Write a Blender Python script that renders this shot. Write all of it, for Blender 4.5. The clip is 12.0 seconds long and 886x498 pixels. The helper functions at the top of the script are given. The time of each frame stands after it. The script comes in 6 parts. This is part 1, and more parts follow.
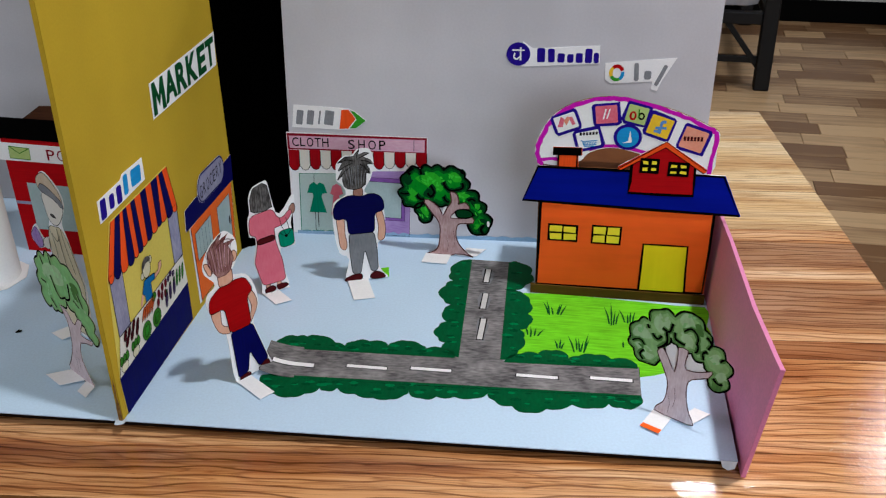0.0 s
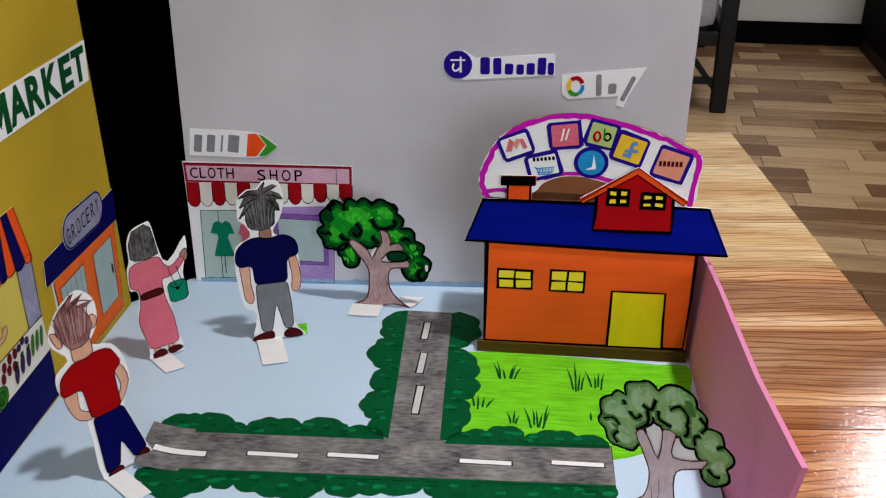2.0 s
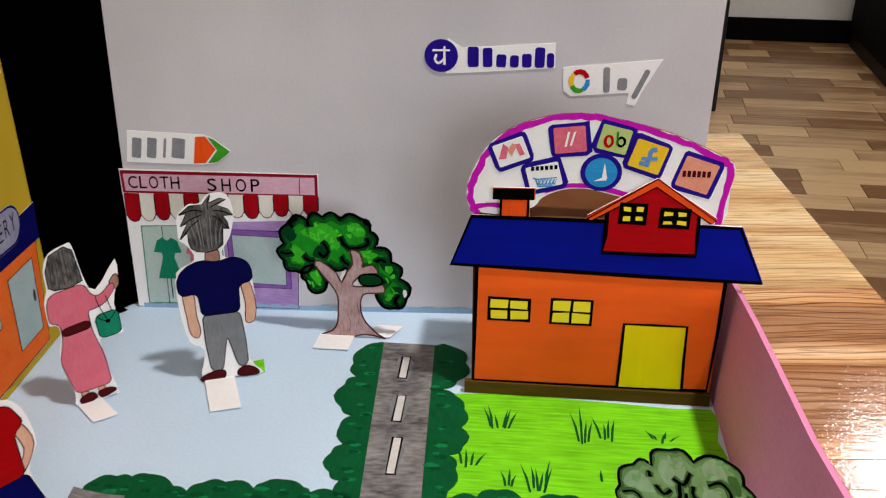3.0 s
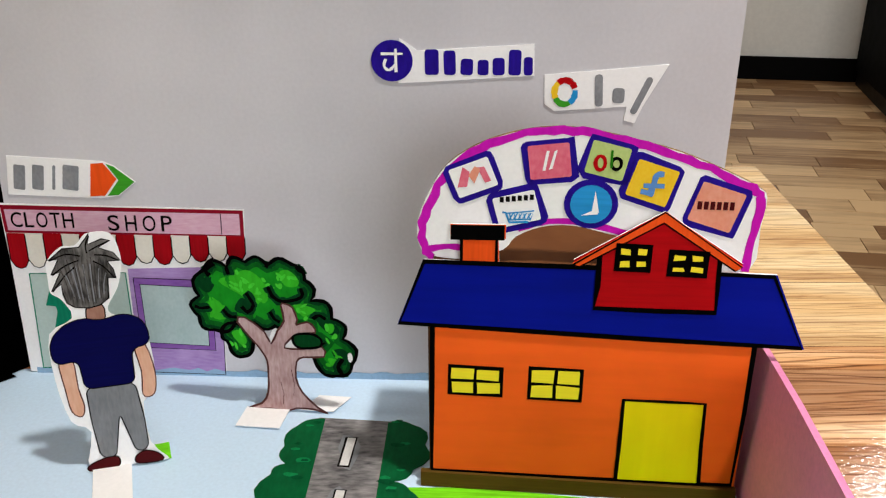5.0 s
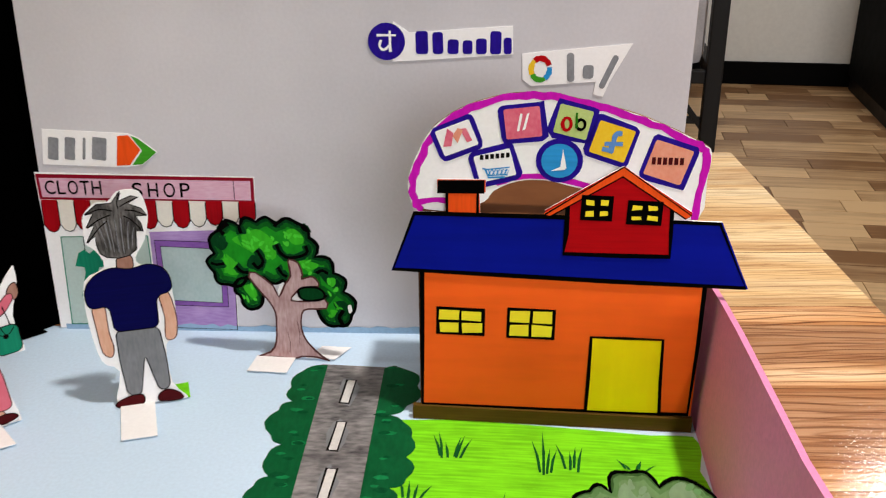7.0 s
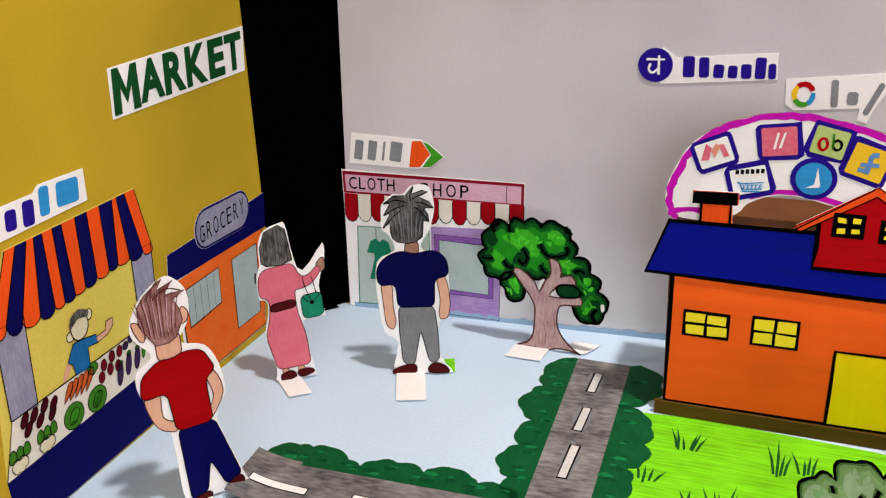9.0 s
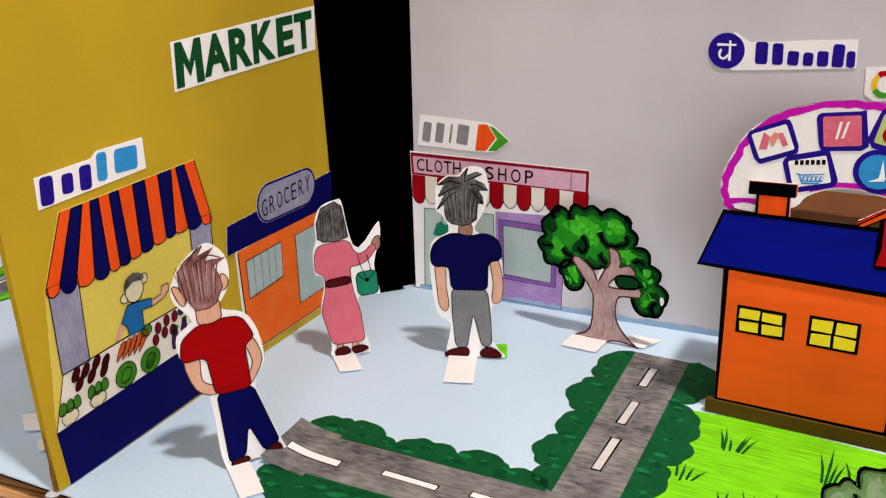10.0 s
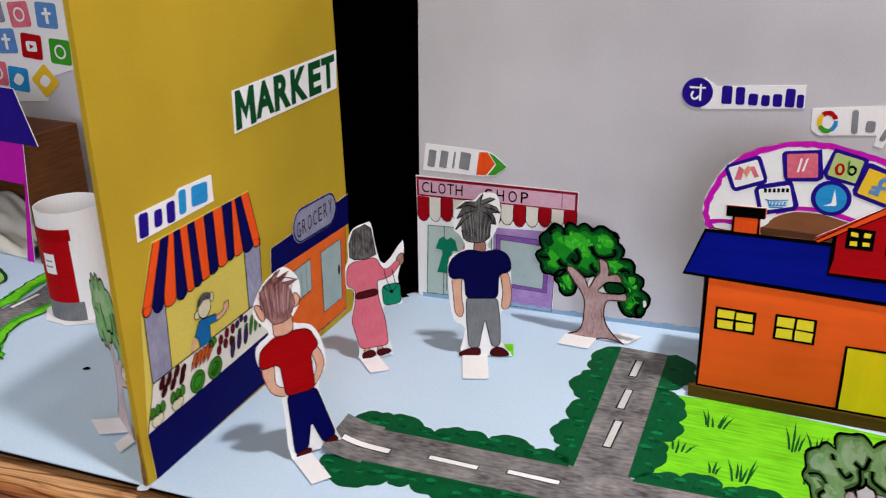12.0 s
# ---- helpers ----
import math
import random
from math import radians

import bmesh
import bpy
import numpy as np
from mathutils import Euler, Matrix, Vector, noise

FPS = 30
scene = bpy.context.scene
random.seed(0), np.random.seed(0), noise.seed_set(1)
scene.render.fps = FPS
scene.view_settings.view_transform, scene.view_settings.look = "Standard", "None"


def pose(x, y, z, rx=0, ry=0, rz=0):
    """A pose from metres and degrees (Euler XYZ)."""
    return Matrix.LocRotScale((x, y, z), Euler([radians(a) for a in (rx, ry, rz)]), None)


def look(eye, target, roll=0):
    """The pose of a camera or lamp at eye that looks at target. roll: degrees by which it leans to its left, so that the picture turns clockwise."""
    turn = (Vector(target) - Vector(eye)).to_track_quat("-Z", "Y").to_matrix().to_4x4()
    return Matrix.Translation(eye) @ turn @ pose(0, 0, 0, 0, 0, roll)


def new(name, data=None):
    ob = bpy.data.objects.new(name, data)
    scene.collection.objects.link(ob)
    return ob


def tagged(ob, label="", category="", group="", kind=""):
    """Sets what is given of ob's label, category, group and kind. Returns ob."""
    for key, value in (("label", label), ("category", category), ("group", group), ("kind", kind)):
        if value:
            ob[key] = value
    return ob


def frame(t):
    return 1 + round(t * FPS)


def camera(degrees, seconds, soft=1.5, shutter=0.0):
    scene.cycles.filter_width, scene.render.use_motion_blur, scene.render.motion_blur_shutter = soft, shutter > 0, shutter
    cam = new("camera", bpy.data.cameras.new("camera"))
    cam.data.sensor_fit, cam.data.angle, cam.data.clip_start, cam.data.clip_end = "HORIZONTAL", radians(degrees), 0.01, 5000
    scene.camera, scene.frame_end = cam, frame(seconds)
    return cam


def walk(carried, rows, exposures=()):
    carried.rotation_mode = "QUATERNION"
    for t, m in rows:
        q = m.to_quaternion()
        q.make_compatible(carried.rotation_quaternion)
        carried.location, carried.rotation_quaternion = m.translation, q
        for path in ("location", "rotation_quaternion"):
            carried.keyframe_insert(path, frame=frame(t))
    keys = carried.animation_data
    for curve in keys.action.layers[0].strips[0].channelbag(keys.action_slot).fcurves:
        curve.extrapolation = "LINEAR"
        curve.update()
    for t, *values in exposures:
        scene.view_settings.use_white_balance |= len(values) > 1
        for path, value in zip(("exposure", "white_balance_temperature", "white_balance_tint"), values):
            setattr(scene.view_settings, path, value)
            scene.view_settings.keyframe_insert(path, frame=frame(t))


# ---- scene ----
cam = camera(50.1, 12.0, 1.16, 0.3)
PATH = [
    (0, (0.06, 0.023, 0.433), (-0.075, 1.775, -0.523), -0.9),
    (0.5, (0.061, 0.003, 0.431), (-0.035, 1.77, -0.501), -0.7),
    (1, (0.066, 0.049, 0.407), (-0.015, 1.818, -0.523), -0.9),
    (1.5, (0.071, 0.111, 0.395), (0.024, 1.885, -0.526), -0.4),
    (2, (0.072, 0.158, 0.38), (0.025, 1.939, -0.528), -0.5),
    (2.5, (0.07, 0.204, 0.372), (0.046, 1.977, -0.553), -0.3),
    (3, (0.071, 0.258, 0.347), (0.059, 2.037, -0.565), -0.1),
    (3.2, (0.075, 0.276, 0.339), (0.068, 2.058, -0.568), -0.1),
    (4.8, (0.093, 0.364, 0.294), (0.08, 2.191, -0.518), -0.1),
    (5, (0.096, 0.369, 0.296), (0.077, 2.188, -0.535), -0.3),
    (5.5, (0.1, 0.374, 0.288), (0.084, 2.2, -0.528), -0.2),
    (6, (0.103, 0.365, 0.285), (0.088, 2.192, -0.527), -0.2),
    (6.5, (0.107, 0.338, 0.28), (0.089, 2.17, -0.523), -0.3),
    (6.7, (0.106, 0.327, 0.289), (0.094, 2.152, -0.529), -0.3),
    (8.3, (0.091, 0.219, 0.302), (-0.265, 2.044, -0.435), -2.2),
    (8.5, (0.093, 0.224, 0.304), (-0.356, 2.029, -0.433), -2.1),
    (9, (0.108, 0.246, 0.3), (-0.44, 2.021, -0.439), -2.4),
    (9.5, (0.124, 0.254, 0.296), (-0.568, 1.976, -0.448), -2.6),
    (10, (0.149, 0.261, 0.29), (-0.647, 1.941, -0.448), -2.8),
    (10.5, (0.169, 0.262, 0.287), (-0.724, 1.893, -0.45), -3.3),
    (11, (0.162, 0.232, 0.298), (-0.726, 1.864, -0.442), -3.4),
    (11.5, (0.159, 0.202, 0.318), (-0.603, 1.894, -0.427), -2.8),
    (12, (0.113, 0.163, 0.339), (-0.505, 1.908, -0.416), -1.8),
]
EXPOSURES = [(0.0, -0.65, 5900, 11), (1.5, -0.71, 5950, 12), (3.0, -0.44, 6550, 14), (5.5, -0.21, 6500, 10), (6.5, -0.20, 6600, 12), (8.5, -0.17, 6700, 15), (10.0, -0.19, 6850, 17), (11.0, -0.23, 6800, 17), (12.0, -0.30, 6250, 16)]
walk(cam, [(t, look(eye, target, roll)) for t, eye, target, roll in PATH], EXPOSURES)

# ---- world, lamps, exposure ----
world = bpy.data.worlds.new("room_air")
world.use_nodes = True
world.node_tree.nodes["Background"].inputs[0].default_value = (0.9, 0.95, 1.0, 1)
world.node_tree.nodes["Background"].inputs[1].default_value = 0.03
scene.world = world
scene.view_settings.exposure = 0.0

TABLE_Z, FLOOR_Z, CEIL_Z = -0.010, -0.76, 1.99
ROOM = pose(0, 0, 0, 0, 0, -8.0)  # the room stands askew to the table


def ceiling_lamp(x, y, watts, size, beam=180, tint=(1.0, 0.965, 0.92)):
    data = bpy.data.lights.new("downlight", "AREA")
    data.shape, data.size, data.energy, data.color = "DISK", size, watts, tint
    data.spread = radians(beam)
    lamp = new("downlight", data)
    lamp.matrix_world = pose(x, y, CEIL_Z - 0.035)
    return lamp


def window_daylight(place, wide, watts):
    data = bpy.data.lights.new("window_daylight", "AREA")
    data.shape, data.size, data.size_y, data.energy, data.color = "RECTANGLE", wide, 1.4, watts, (0.90, 0.94, 1.0)
    new("window_daylight", data).matrix_world = ROOM @ place


window_daylight(pose(1.7, -2.50, 1.08, 90), 1.9, 80)
window_daylight(pose(3.30, 2.25, 0.9, 90, 0, 90), 0.55, 24)
window_daylight(pose(-2.70, -0.1, 0.9, 90, 0, -90), 1.9, 20)

LAMPS = [(0.65, 0.30, 14, 0.13, 85), (0.75, 2.71, 12, 0.13, 180), (1.70, 2.96, 24, 0.32, 180), (-1.30, 0.75, 9, 0.25, 180)]
for lx, ly, watts, size, beam in LAMPS:
    ceiling_lamp(lx, ly, watts, size, beam)


# ---- materials ----
def C(hexa, k=1.0):
    out = []
    for i in (0, 2, 4):
        c = int(hexa[i:i + 2], 16) / 255
        out.append(k * (c / 12.92 if c <= 0.04045 else ((c + 0.055) / 1.055) ** 2.4))
    return (*out, 1)


def material(name, dark, light, fine=(300, 300, 300), coarse=25.0, contrast=(0.35, 0.65), coarse_mix=0.35, rough=0.6,
             rough_var=0.1, bump=0.1, metal=0.0, spec=0.4, detail=4.0, per_piece=0.0, wave=0.0, island=False):
    """Two colours mixed by a fine (stretched) noise and a coarse one, with bump and uneven gloss."""
    m = bpy.data.materials.new(name)
    m.use_nodes = True
    t, n = m.node_tree, m.node_tree.nodes
    b = n["Principled BSDF"]
    co = n.new("ShaderNodeTexCoord")
    mp = n.new("ShaderNodeMapping")
    mp.inputs["Scale"].default_value = fine
    t.links.new(co.outputs["Object"], mp.inputs["Vector"])
    n1 = n.new("ShaderNodeTexNoise")
    n1.inputs["Scale"].default_value, n1.inputs["Detail"].default_value = 1.0, detail
    t.links.new(mp.outputs[0], n1.inputs["Vector"])
    n2 = n.new("ShaderNodeTexNoise")
    n2.inputs["Scale"].default_value, n2.inputs["Detail"].default_value = coarse, 3.0
    t.links.new(co.outputs["Object"], n2.inputs["Vector"])
    add = n.new("ShaderNodeMix")
    add.inputs[0].default_value = coarse_mix
    t.links.new(n1.outputs[0], add.inputs[2])
    t.links.new(n2.outputs[0], add.inputs[3])
    value = add.outputs[0]
    if per_piece:
        info = n.new("ShaderNodeNewGeometry") if island else n.new("ShaderNodeObjectInfo")
        chance = info.outputs["Random Per Island"] if island else info.outputs["Random"]
        ma = n.new("ShaderNodeMath")
        ma.operation = "MULTIPLY_ADD"
        ma.inputs[1].default_value = per_piece
        t.links.new(chance, ma.inputs[0])
        t.links.new(value, ma.inputs[2])
        sh = n.new("ShaderNodeMath")
        sh.inputs[1].default_value = -per_piece / 2
        t.links.new(ma.outputs[0], sh.inputs[0])
        value = sh.outputs[0]
        ofs = n.new("ShaderNodeVectorMath")
        ofs.operation = "MULTIPLY_ADD"
        ofs.inputs[1].default_value = (37, 53, 11)
        t.links.new(chance, ofs.inputs[0])
        t.links.new(mp.outputs[0], ofs.inputs[2])
        t.links.new(ofs.outputs[0], n1.inputs["Vector"])
    ramp = n.new("ShaderNodeValToRGB")
    ramp.color_ramp.elements[0].position, ramp.color_ramp.elements[1].position = contrast
    ramp.color_ramp.elements[0].color, ramp.color_ramp.elements[1].color = dark, light
    t.links.new(value, ramp.inputs[0])
    t.links.new(ramp.outputs[0], b.inputs["Base Color"])
    rr = n.new("ShaderNodeMapRange")
    rr.inputs[3].default_value, rr.inputs[4].default_value = max(0.03, rough - rough_var), rough + rough_var
    t.links.new(n2.outputs[0], rr.inputs[0])
    t.links.new(rr.outputs[0], b.inputs["Roughness"])
    b.inputs["Metallic"].default_value = metal
    b.inputs["Specular IOR Level"].default_value = spec
    if bump:
        bp = n.new("ShaderNodeBump")
        bp.inputs["Strength"].default_value, bp.inputs["Distance"].default_value = bump, 0.0004
        t.links.new(n1.outputs[0], bp.inputs["Height"])
        t.links.new(bp.outputs[0], b.inputs["Normal"])
        if wave:
            n3 = n.new("ShaderNodeTexNoise")
            n3.inputs["Scale"].default_value, n3.inputs["Detail"].default_value, n3.inputs["Distortion"].default_value = 11.0, 1.5, 0.3
            t.links.new(co.outputs["Object"], n3.inputs["Vector"])
            b2 = n.new("ShaderNodeBump")
            b2.inputs["Strength"].default_value, b2.inputs["Distance"].default_value = 1.0, wave
            t.links.new(n3.outputs[0], b2.inputs["Height"])
            t.links.new(bp.outputs[0], b2.inputs["Normal"])
            t.links.new(b2.outputs[0], b.inputs["Normal"])
    return m


def paper(name, hexa, var=0.10, **kw):
    kw = {"fine": (500, 500, 500), "coarse": 18.0, "rough": 0.8, "spec": 0.1, "bump": 0.035, **kw}
    return material(name, C(hexa, 1 - var), C(hexa, 1 + var * 0.4), **kw)


def marker(name, hexa, var=0.22, along="x", **kw):
    """Felt-tip strokes laid side by side."""
    fine = {"x": (35, 1, 700), "z": (700, 1, 35), "d": (420, 1, 160)}[along]
    kw = {"fine": fine, "coarse": 60.0, "rough": 0.65, "spec": 0.05, "bump": 0.05, "coarse_mix": 0.3, "contrast": (0.3, 0.68), **kw}
    return material(name, C(hexa, 1 - var), C(hexa, 1 + var * 0.6), **kw)


def crayon(name, hexa, pale="d8d0cc", along="z", **kw):
    """Colour pencil hatching over paper grain."""
    fine = {"x": (160, 1, 700), "z": (700, 1, 160), "d": (600, 1, 400)}[along]
    kw = {"fine": fine, "coarse": 70.0, "rough": 0.75, "spec": 0.08, "bump": 0.05, "coarse_mix": 0.5, "contrast": (0.32, 0.80), **kw}
    return material(name, C(hexa), C(pale), **kw)


M = {}
M["white"] = paper("white_paper", "f6f4f2", 0.04)
M["grey_white"] = paper("smudged_white_paper", "cfccc8", 0.14, coarse=60.0)
M["cream"] = paper("cream_paper", "e6e0d2", 0.06)
M["blue_sheet"] = paper("pale_blue_chart_paper", "c9e0f3", 0.06, coarse=9.0, wave=0.001)
M["grey_sheet"] = paper("grey_white_chart_paper", "d0cdd0", 0.14, coarse=7.0, coarse_mix=0.8, wave=0.0014)
M["yellow_sheet"] = paper("yellow_chart_paper", "c2a228", 0.14, coarse=8.0, coarse_mix=0.8, wave=0.0016)
M["black_sheet"] = paper("black_chart_paper", "010101", 0.3, rough=0.95, spec=0.0)
M["pink_sheet"] = paper("pink_foam_sheet", "e088b0", 0.10, coarse=26.0, rough=0.55, wave=0.001)
M["tape"] = paper("clear_tape", "c9d4dc", 0.1, rough=0.2, spec=0.6)
M["card_edge"] = material("torn_cardboard", C("4a2c12"), C("a07a34"), fine=(900, 900, 300), coarse=90)
M["cardboard"] = material("brown_cardboard", C("5a3318"), C("6f4424"), fine=(40, 40, 700), coarse=30, rough=0.8, spec=0.15)
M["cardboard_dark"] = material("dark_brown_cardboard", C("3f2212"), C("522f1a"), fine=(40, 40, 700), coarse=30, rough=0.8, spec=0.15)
# near black: the shadow line under the base board is put into this colour
M["underlay"] = material("shade_dark_underlay_card", C("120b07"), C("24160d"), fine=(40, 40, 700), coarse=30, rough=0.9, spec=0.05)
# same blue paper as the sheet; the wall-foot shade is painted into this colour
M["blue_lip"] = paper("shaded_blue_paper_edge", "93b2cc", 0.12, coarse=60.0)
M["brown_base"] = marker("brown_marker", "5c4318")
M["ink"] = material("black_ink", C("010101"), C("050404"), rough=0.7, spec=0.02, bump=0)
M["ink_thin"] = material("black_pen", C("080606"), C("171210"), rough=0.7, spec=0.03, bump=0)
M["orange"] = marker("orange_marker", "ff6420", 0.16, fine=(10, 1, 110), coarse=22.0, coarse_mix=0.5)
M["orange2"] = marker("orange_marker_upright", "f0541a", 0.14, "z")
M["orange_crayon"] = crayon("orange_crayon", "ee5c14", "f28238", "d")
M["navy"] = marker("navy_marker", "04128c", 0.26, fine=(10, 1, 120), coarse=26.0, coarse_mix=0.45)
M["navy2"] = marker("navy_marker_upright", "060652", 0.28, "z")
M["navy_shirt"] = marker("navy_shirt_marker", "040442", 0.25)
M["red"] = marker("red_marker", "b20810", 0.18)
M["red_shirt"] = marker("dark_red_marker", "a00508", 0.2)
M["yellow"] = marker("yellow_marker", "fbdc10", 0.10, "z", fine=(110, 1, 10), coarse=26.0, coarse_mix=0.5)
M["yellow_win"] = marker("yellow_window_marker", "f8e030", 0.08)
M["stall_yellow"] = paper("pale_yellow_paper", "dcc85a", 0.08)
M["purple"] = marker("purple_marker", "26128a", 0.3, "d")
M["magenta"] = marker("magenta_marker", "c818b0", 0.16, "d")
M["lilac"] = crayon("lilac_crayon", "9a78b4", "bfa3d0", "x")
M["lilac_grey"] = crayon("lilac_grey_crayon", "7d7c98", "b4b2c4", "z")
M["violet"] = crayon("violet_crayon", "7a4a9a", "9a70b8", "x")
M["pale_pink"] = crayon("pale_pink_crayon", "cf98ae", "e6c6d2", "x")
M["maroon"] = marker("maroon_marker", "8a1226", 0.2)
M["awning_red"] = marker("awning_red_marker", "9c0914", 0.22, "z")
M["glass_draw"] = crayon("pale_grey_green_crayon", "9fb4b2", "b9c8c6", "d")
M["mint"] = paper("pale_mint_paper", "b9ccc4", 0.08)
M["teal"] = marker("teal_marker", "118060", 0.2, "z")
M["green_lawn"] = marker("lawn_green_marker", "74d01c", 0.28, contrast=(0.34, 0.6))
M["lawn_pale"] = marker("pale_lawn_marker", "a8d468", 0.30, "d", coarse=45.0, coarse_mix=0.65)
M["shirt_blue"] = marker("blue_shirt_marker", "1668a6", 0.2, "z")
M["grass_pen"] = marker("dark_green_pen", "0b5422", 0.3, "z")
M["green_grass"] = marker("grass_green_marker", "2a7a14", 0.3, "z")
M["hedge"] = marker("hedge_green_paint", "06542c", 0.32, "d", coarse=70.0, coarse_mix=0.5, rough=0.4)
M["hedge_light"] = marker("light_hedge_green_paint", "0f7a44", 0.35, "d")
M["hedge_dark"] = marker("dark_hedge_green_paint", "044a28", 0.35, "d")
M["leaf"] = marker("leaf_green_marker", "168e1e", 0.3, "d", coarse=110.0, coarse_mix=0.6)
M["leaf_dark"] = marker("dark_leaf_green_marker", "023c18", 0.35, "d")
M["leaf_light"] = marker("light_leaf_green_marker", "34b224", 0.2, "d")
M["leaf_deep"] = marker("deep_leaf_green_marker", "0a5e1a", 0.3, "d")
M["leaf_bright"] = marker("bright_leaf_green_marker", "46c834", 0.2, "d")
M["sage"] = marker("sage_green_watercolour", "94c07c", 0.25, "d", coarse=140.0, coarse_mix=0.6)
M["sage_light"] = marker("pale_sage_watercolour", "aace9a", 0.2, "d", coarse=140.0, coarse_mix=0.6)
M["sage_dark"] = marker("dark_sage_watercolour", "55823f", 0.25, "d")
M["sage_mid"] = marker("sage_rim_watercolour", "7eae66", 0.25, "d")
M["mint_leaf"] = marker("mint_green_watercolour", "a4d89a", 0.15, "d")
M["mid_leaf"] = marker("soft_green_watercolour", "8cc67e", 0.2, "d", coarse=140.0, coarse_mix=0.6)
M["bark"] = crayon("brown_bark_crayon", "9c7472", "d8bebc", "z")
M["bark_pale"] = crayon("pale_bark_crayon", "c0a8aa", "ece2e2", "z")
M["bark_line"] = crayon("dark_bark_line", "482624", "603a36", "z")
M["road"] = crayon("grey_road_crayon", "403e40", "9c9896", "d", fine=(130, 1, 420), coarse=40.0, coarse_mix=0.5, contrast=(0.34, 0.68), detail=7.0)
M["skin"] = crayon("skin_crayon", "d49b7c", "e6bba2", "z")
M["skin_brown"] = crayon("brown_skin_crayon", "8f6250", "b58b7a", "z")
M["hair_brown"] = crayon("brown_hair_crayon", "6b3634", "b88f88", "z", contrast=(0.36, 0.68))
M["hair_grey"] = crayon("grey_hair_crayon", "33312f", "918c88", "z", contrast=(0.40, 0.74))
M["trouser_grey"] = crayon("grey_trouser_crayon", "6b6d6f", "8b8c8e", "z")
M["trouser_navy"] = marker("navy_trouser_marker", "04054e", 0.25, "z")
M["rose"] = crayon("rose_crayon", "d25f70", "dc7886", "z")
M["shoe"] = marker("dark_maroon_marker", "4a0f12", 0.2)
M["cap"] = crayon("khaki_cap_crayon", "c3a98a", "e2d4bc", "d")
M["khaki"] = crayon("cream_uniform_crayon", "d6c79e", "e8e0c8", "d")
M["blue_logo"] = marker("sky_blue_marker", "2a92d2", 0.15)
M["blue_pale"] = marker("pale_blue_marker", "5f8fca", 0.15)
M["pink_tile"] = crayon("pink_tile_crayon", "d8546e", "e88a98", "d")
M["peach"] = crayon("peach_crayon", "e0896c", "ecac94", "d")
M["lime_tile"] = crayon("lime_tile_crayon", "a9bf6a", "c9d890", "d")
M["gold_tile"] = crayon("gold_tile_crayon", "ecb814", "f4d040", "d")
M["green_logo"] = marker("green_marker", "3f9e28", 0.2)
M["dark_green"] = marker("dark_green_letter_marker", "0c4a24", 0.28, "z")
M["grey_pen"] = crayon("grey_pencil", "77787c", "9a9b9e", "d")
M["carrot"] = marker("carrot_marker", "c65a2a", 0.2, "z")
M["veg_green"] = marker("vegetable_green_marker", "3a7c20", 0.3, "d")
M["veg_purple"] = marker("vegetable_purple_marker", "3c2a52", 0.3, "d")
M["veg_red"] = marker("vegetable_red_marker", "6c0f1e", 0.3, "d")
M["veg_beet"] = marker("vegetable_dark_red_marker", "44070f", 0.3, "d")
M["pencil"] = crayon("soft_pencil", "2c2826", "5a524e", "z")
M["brown_pencil"] = crayon("brown_pencil", "45221e", "7a5048", "z")
M["veg_white"] = paper("vegetable_cream", "ded6b4", 0.1)


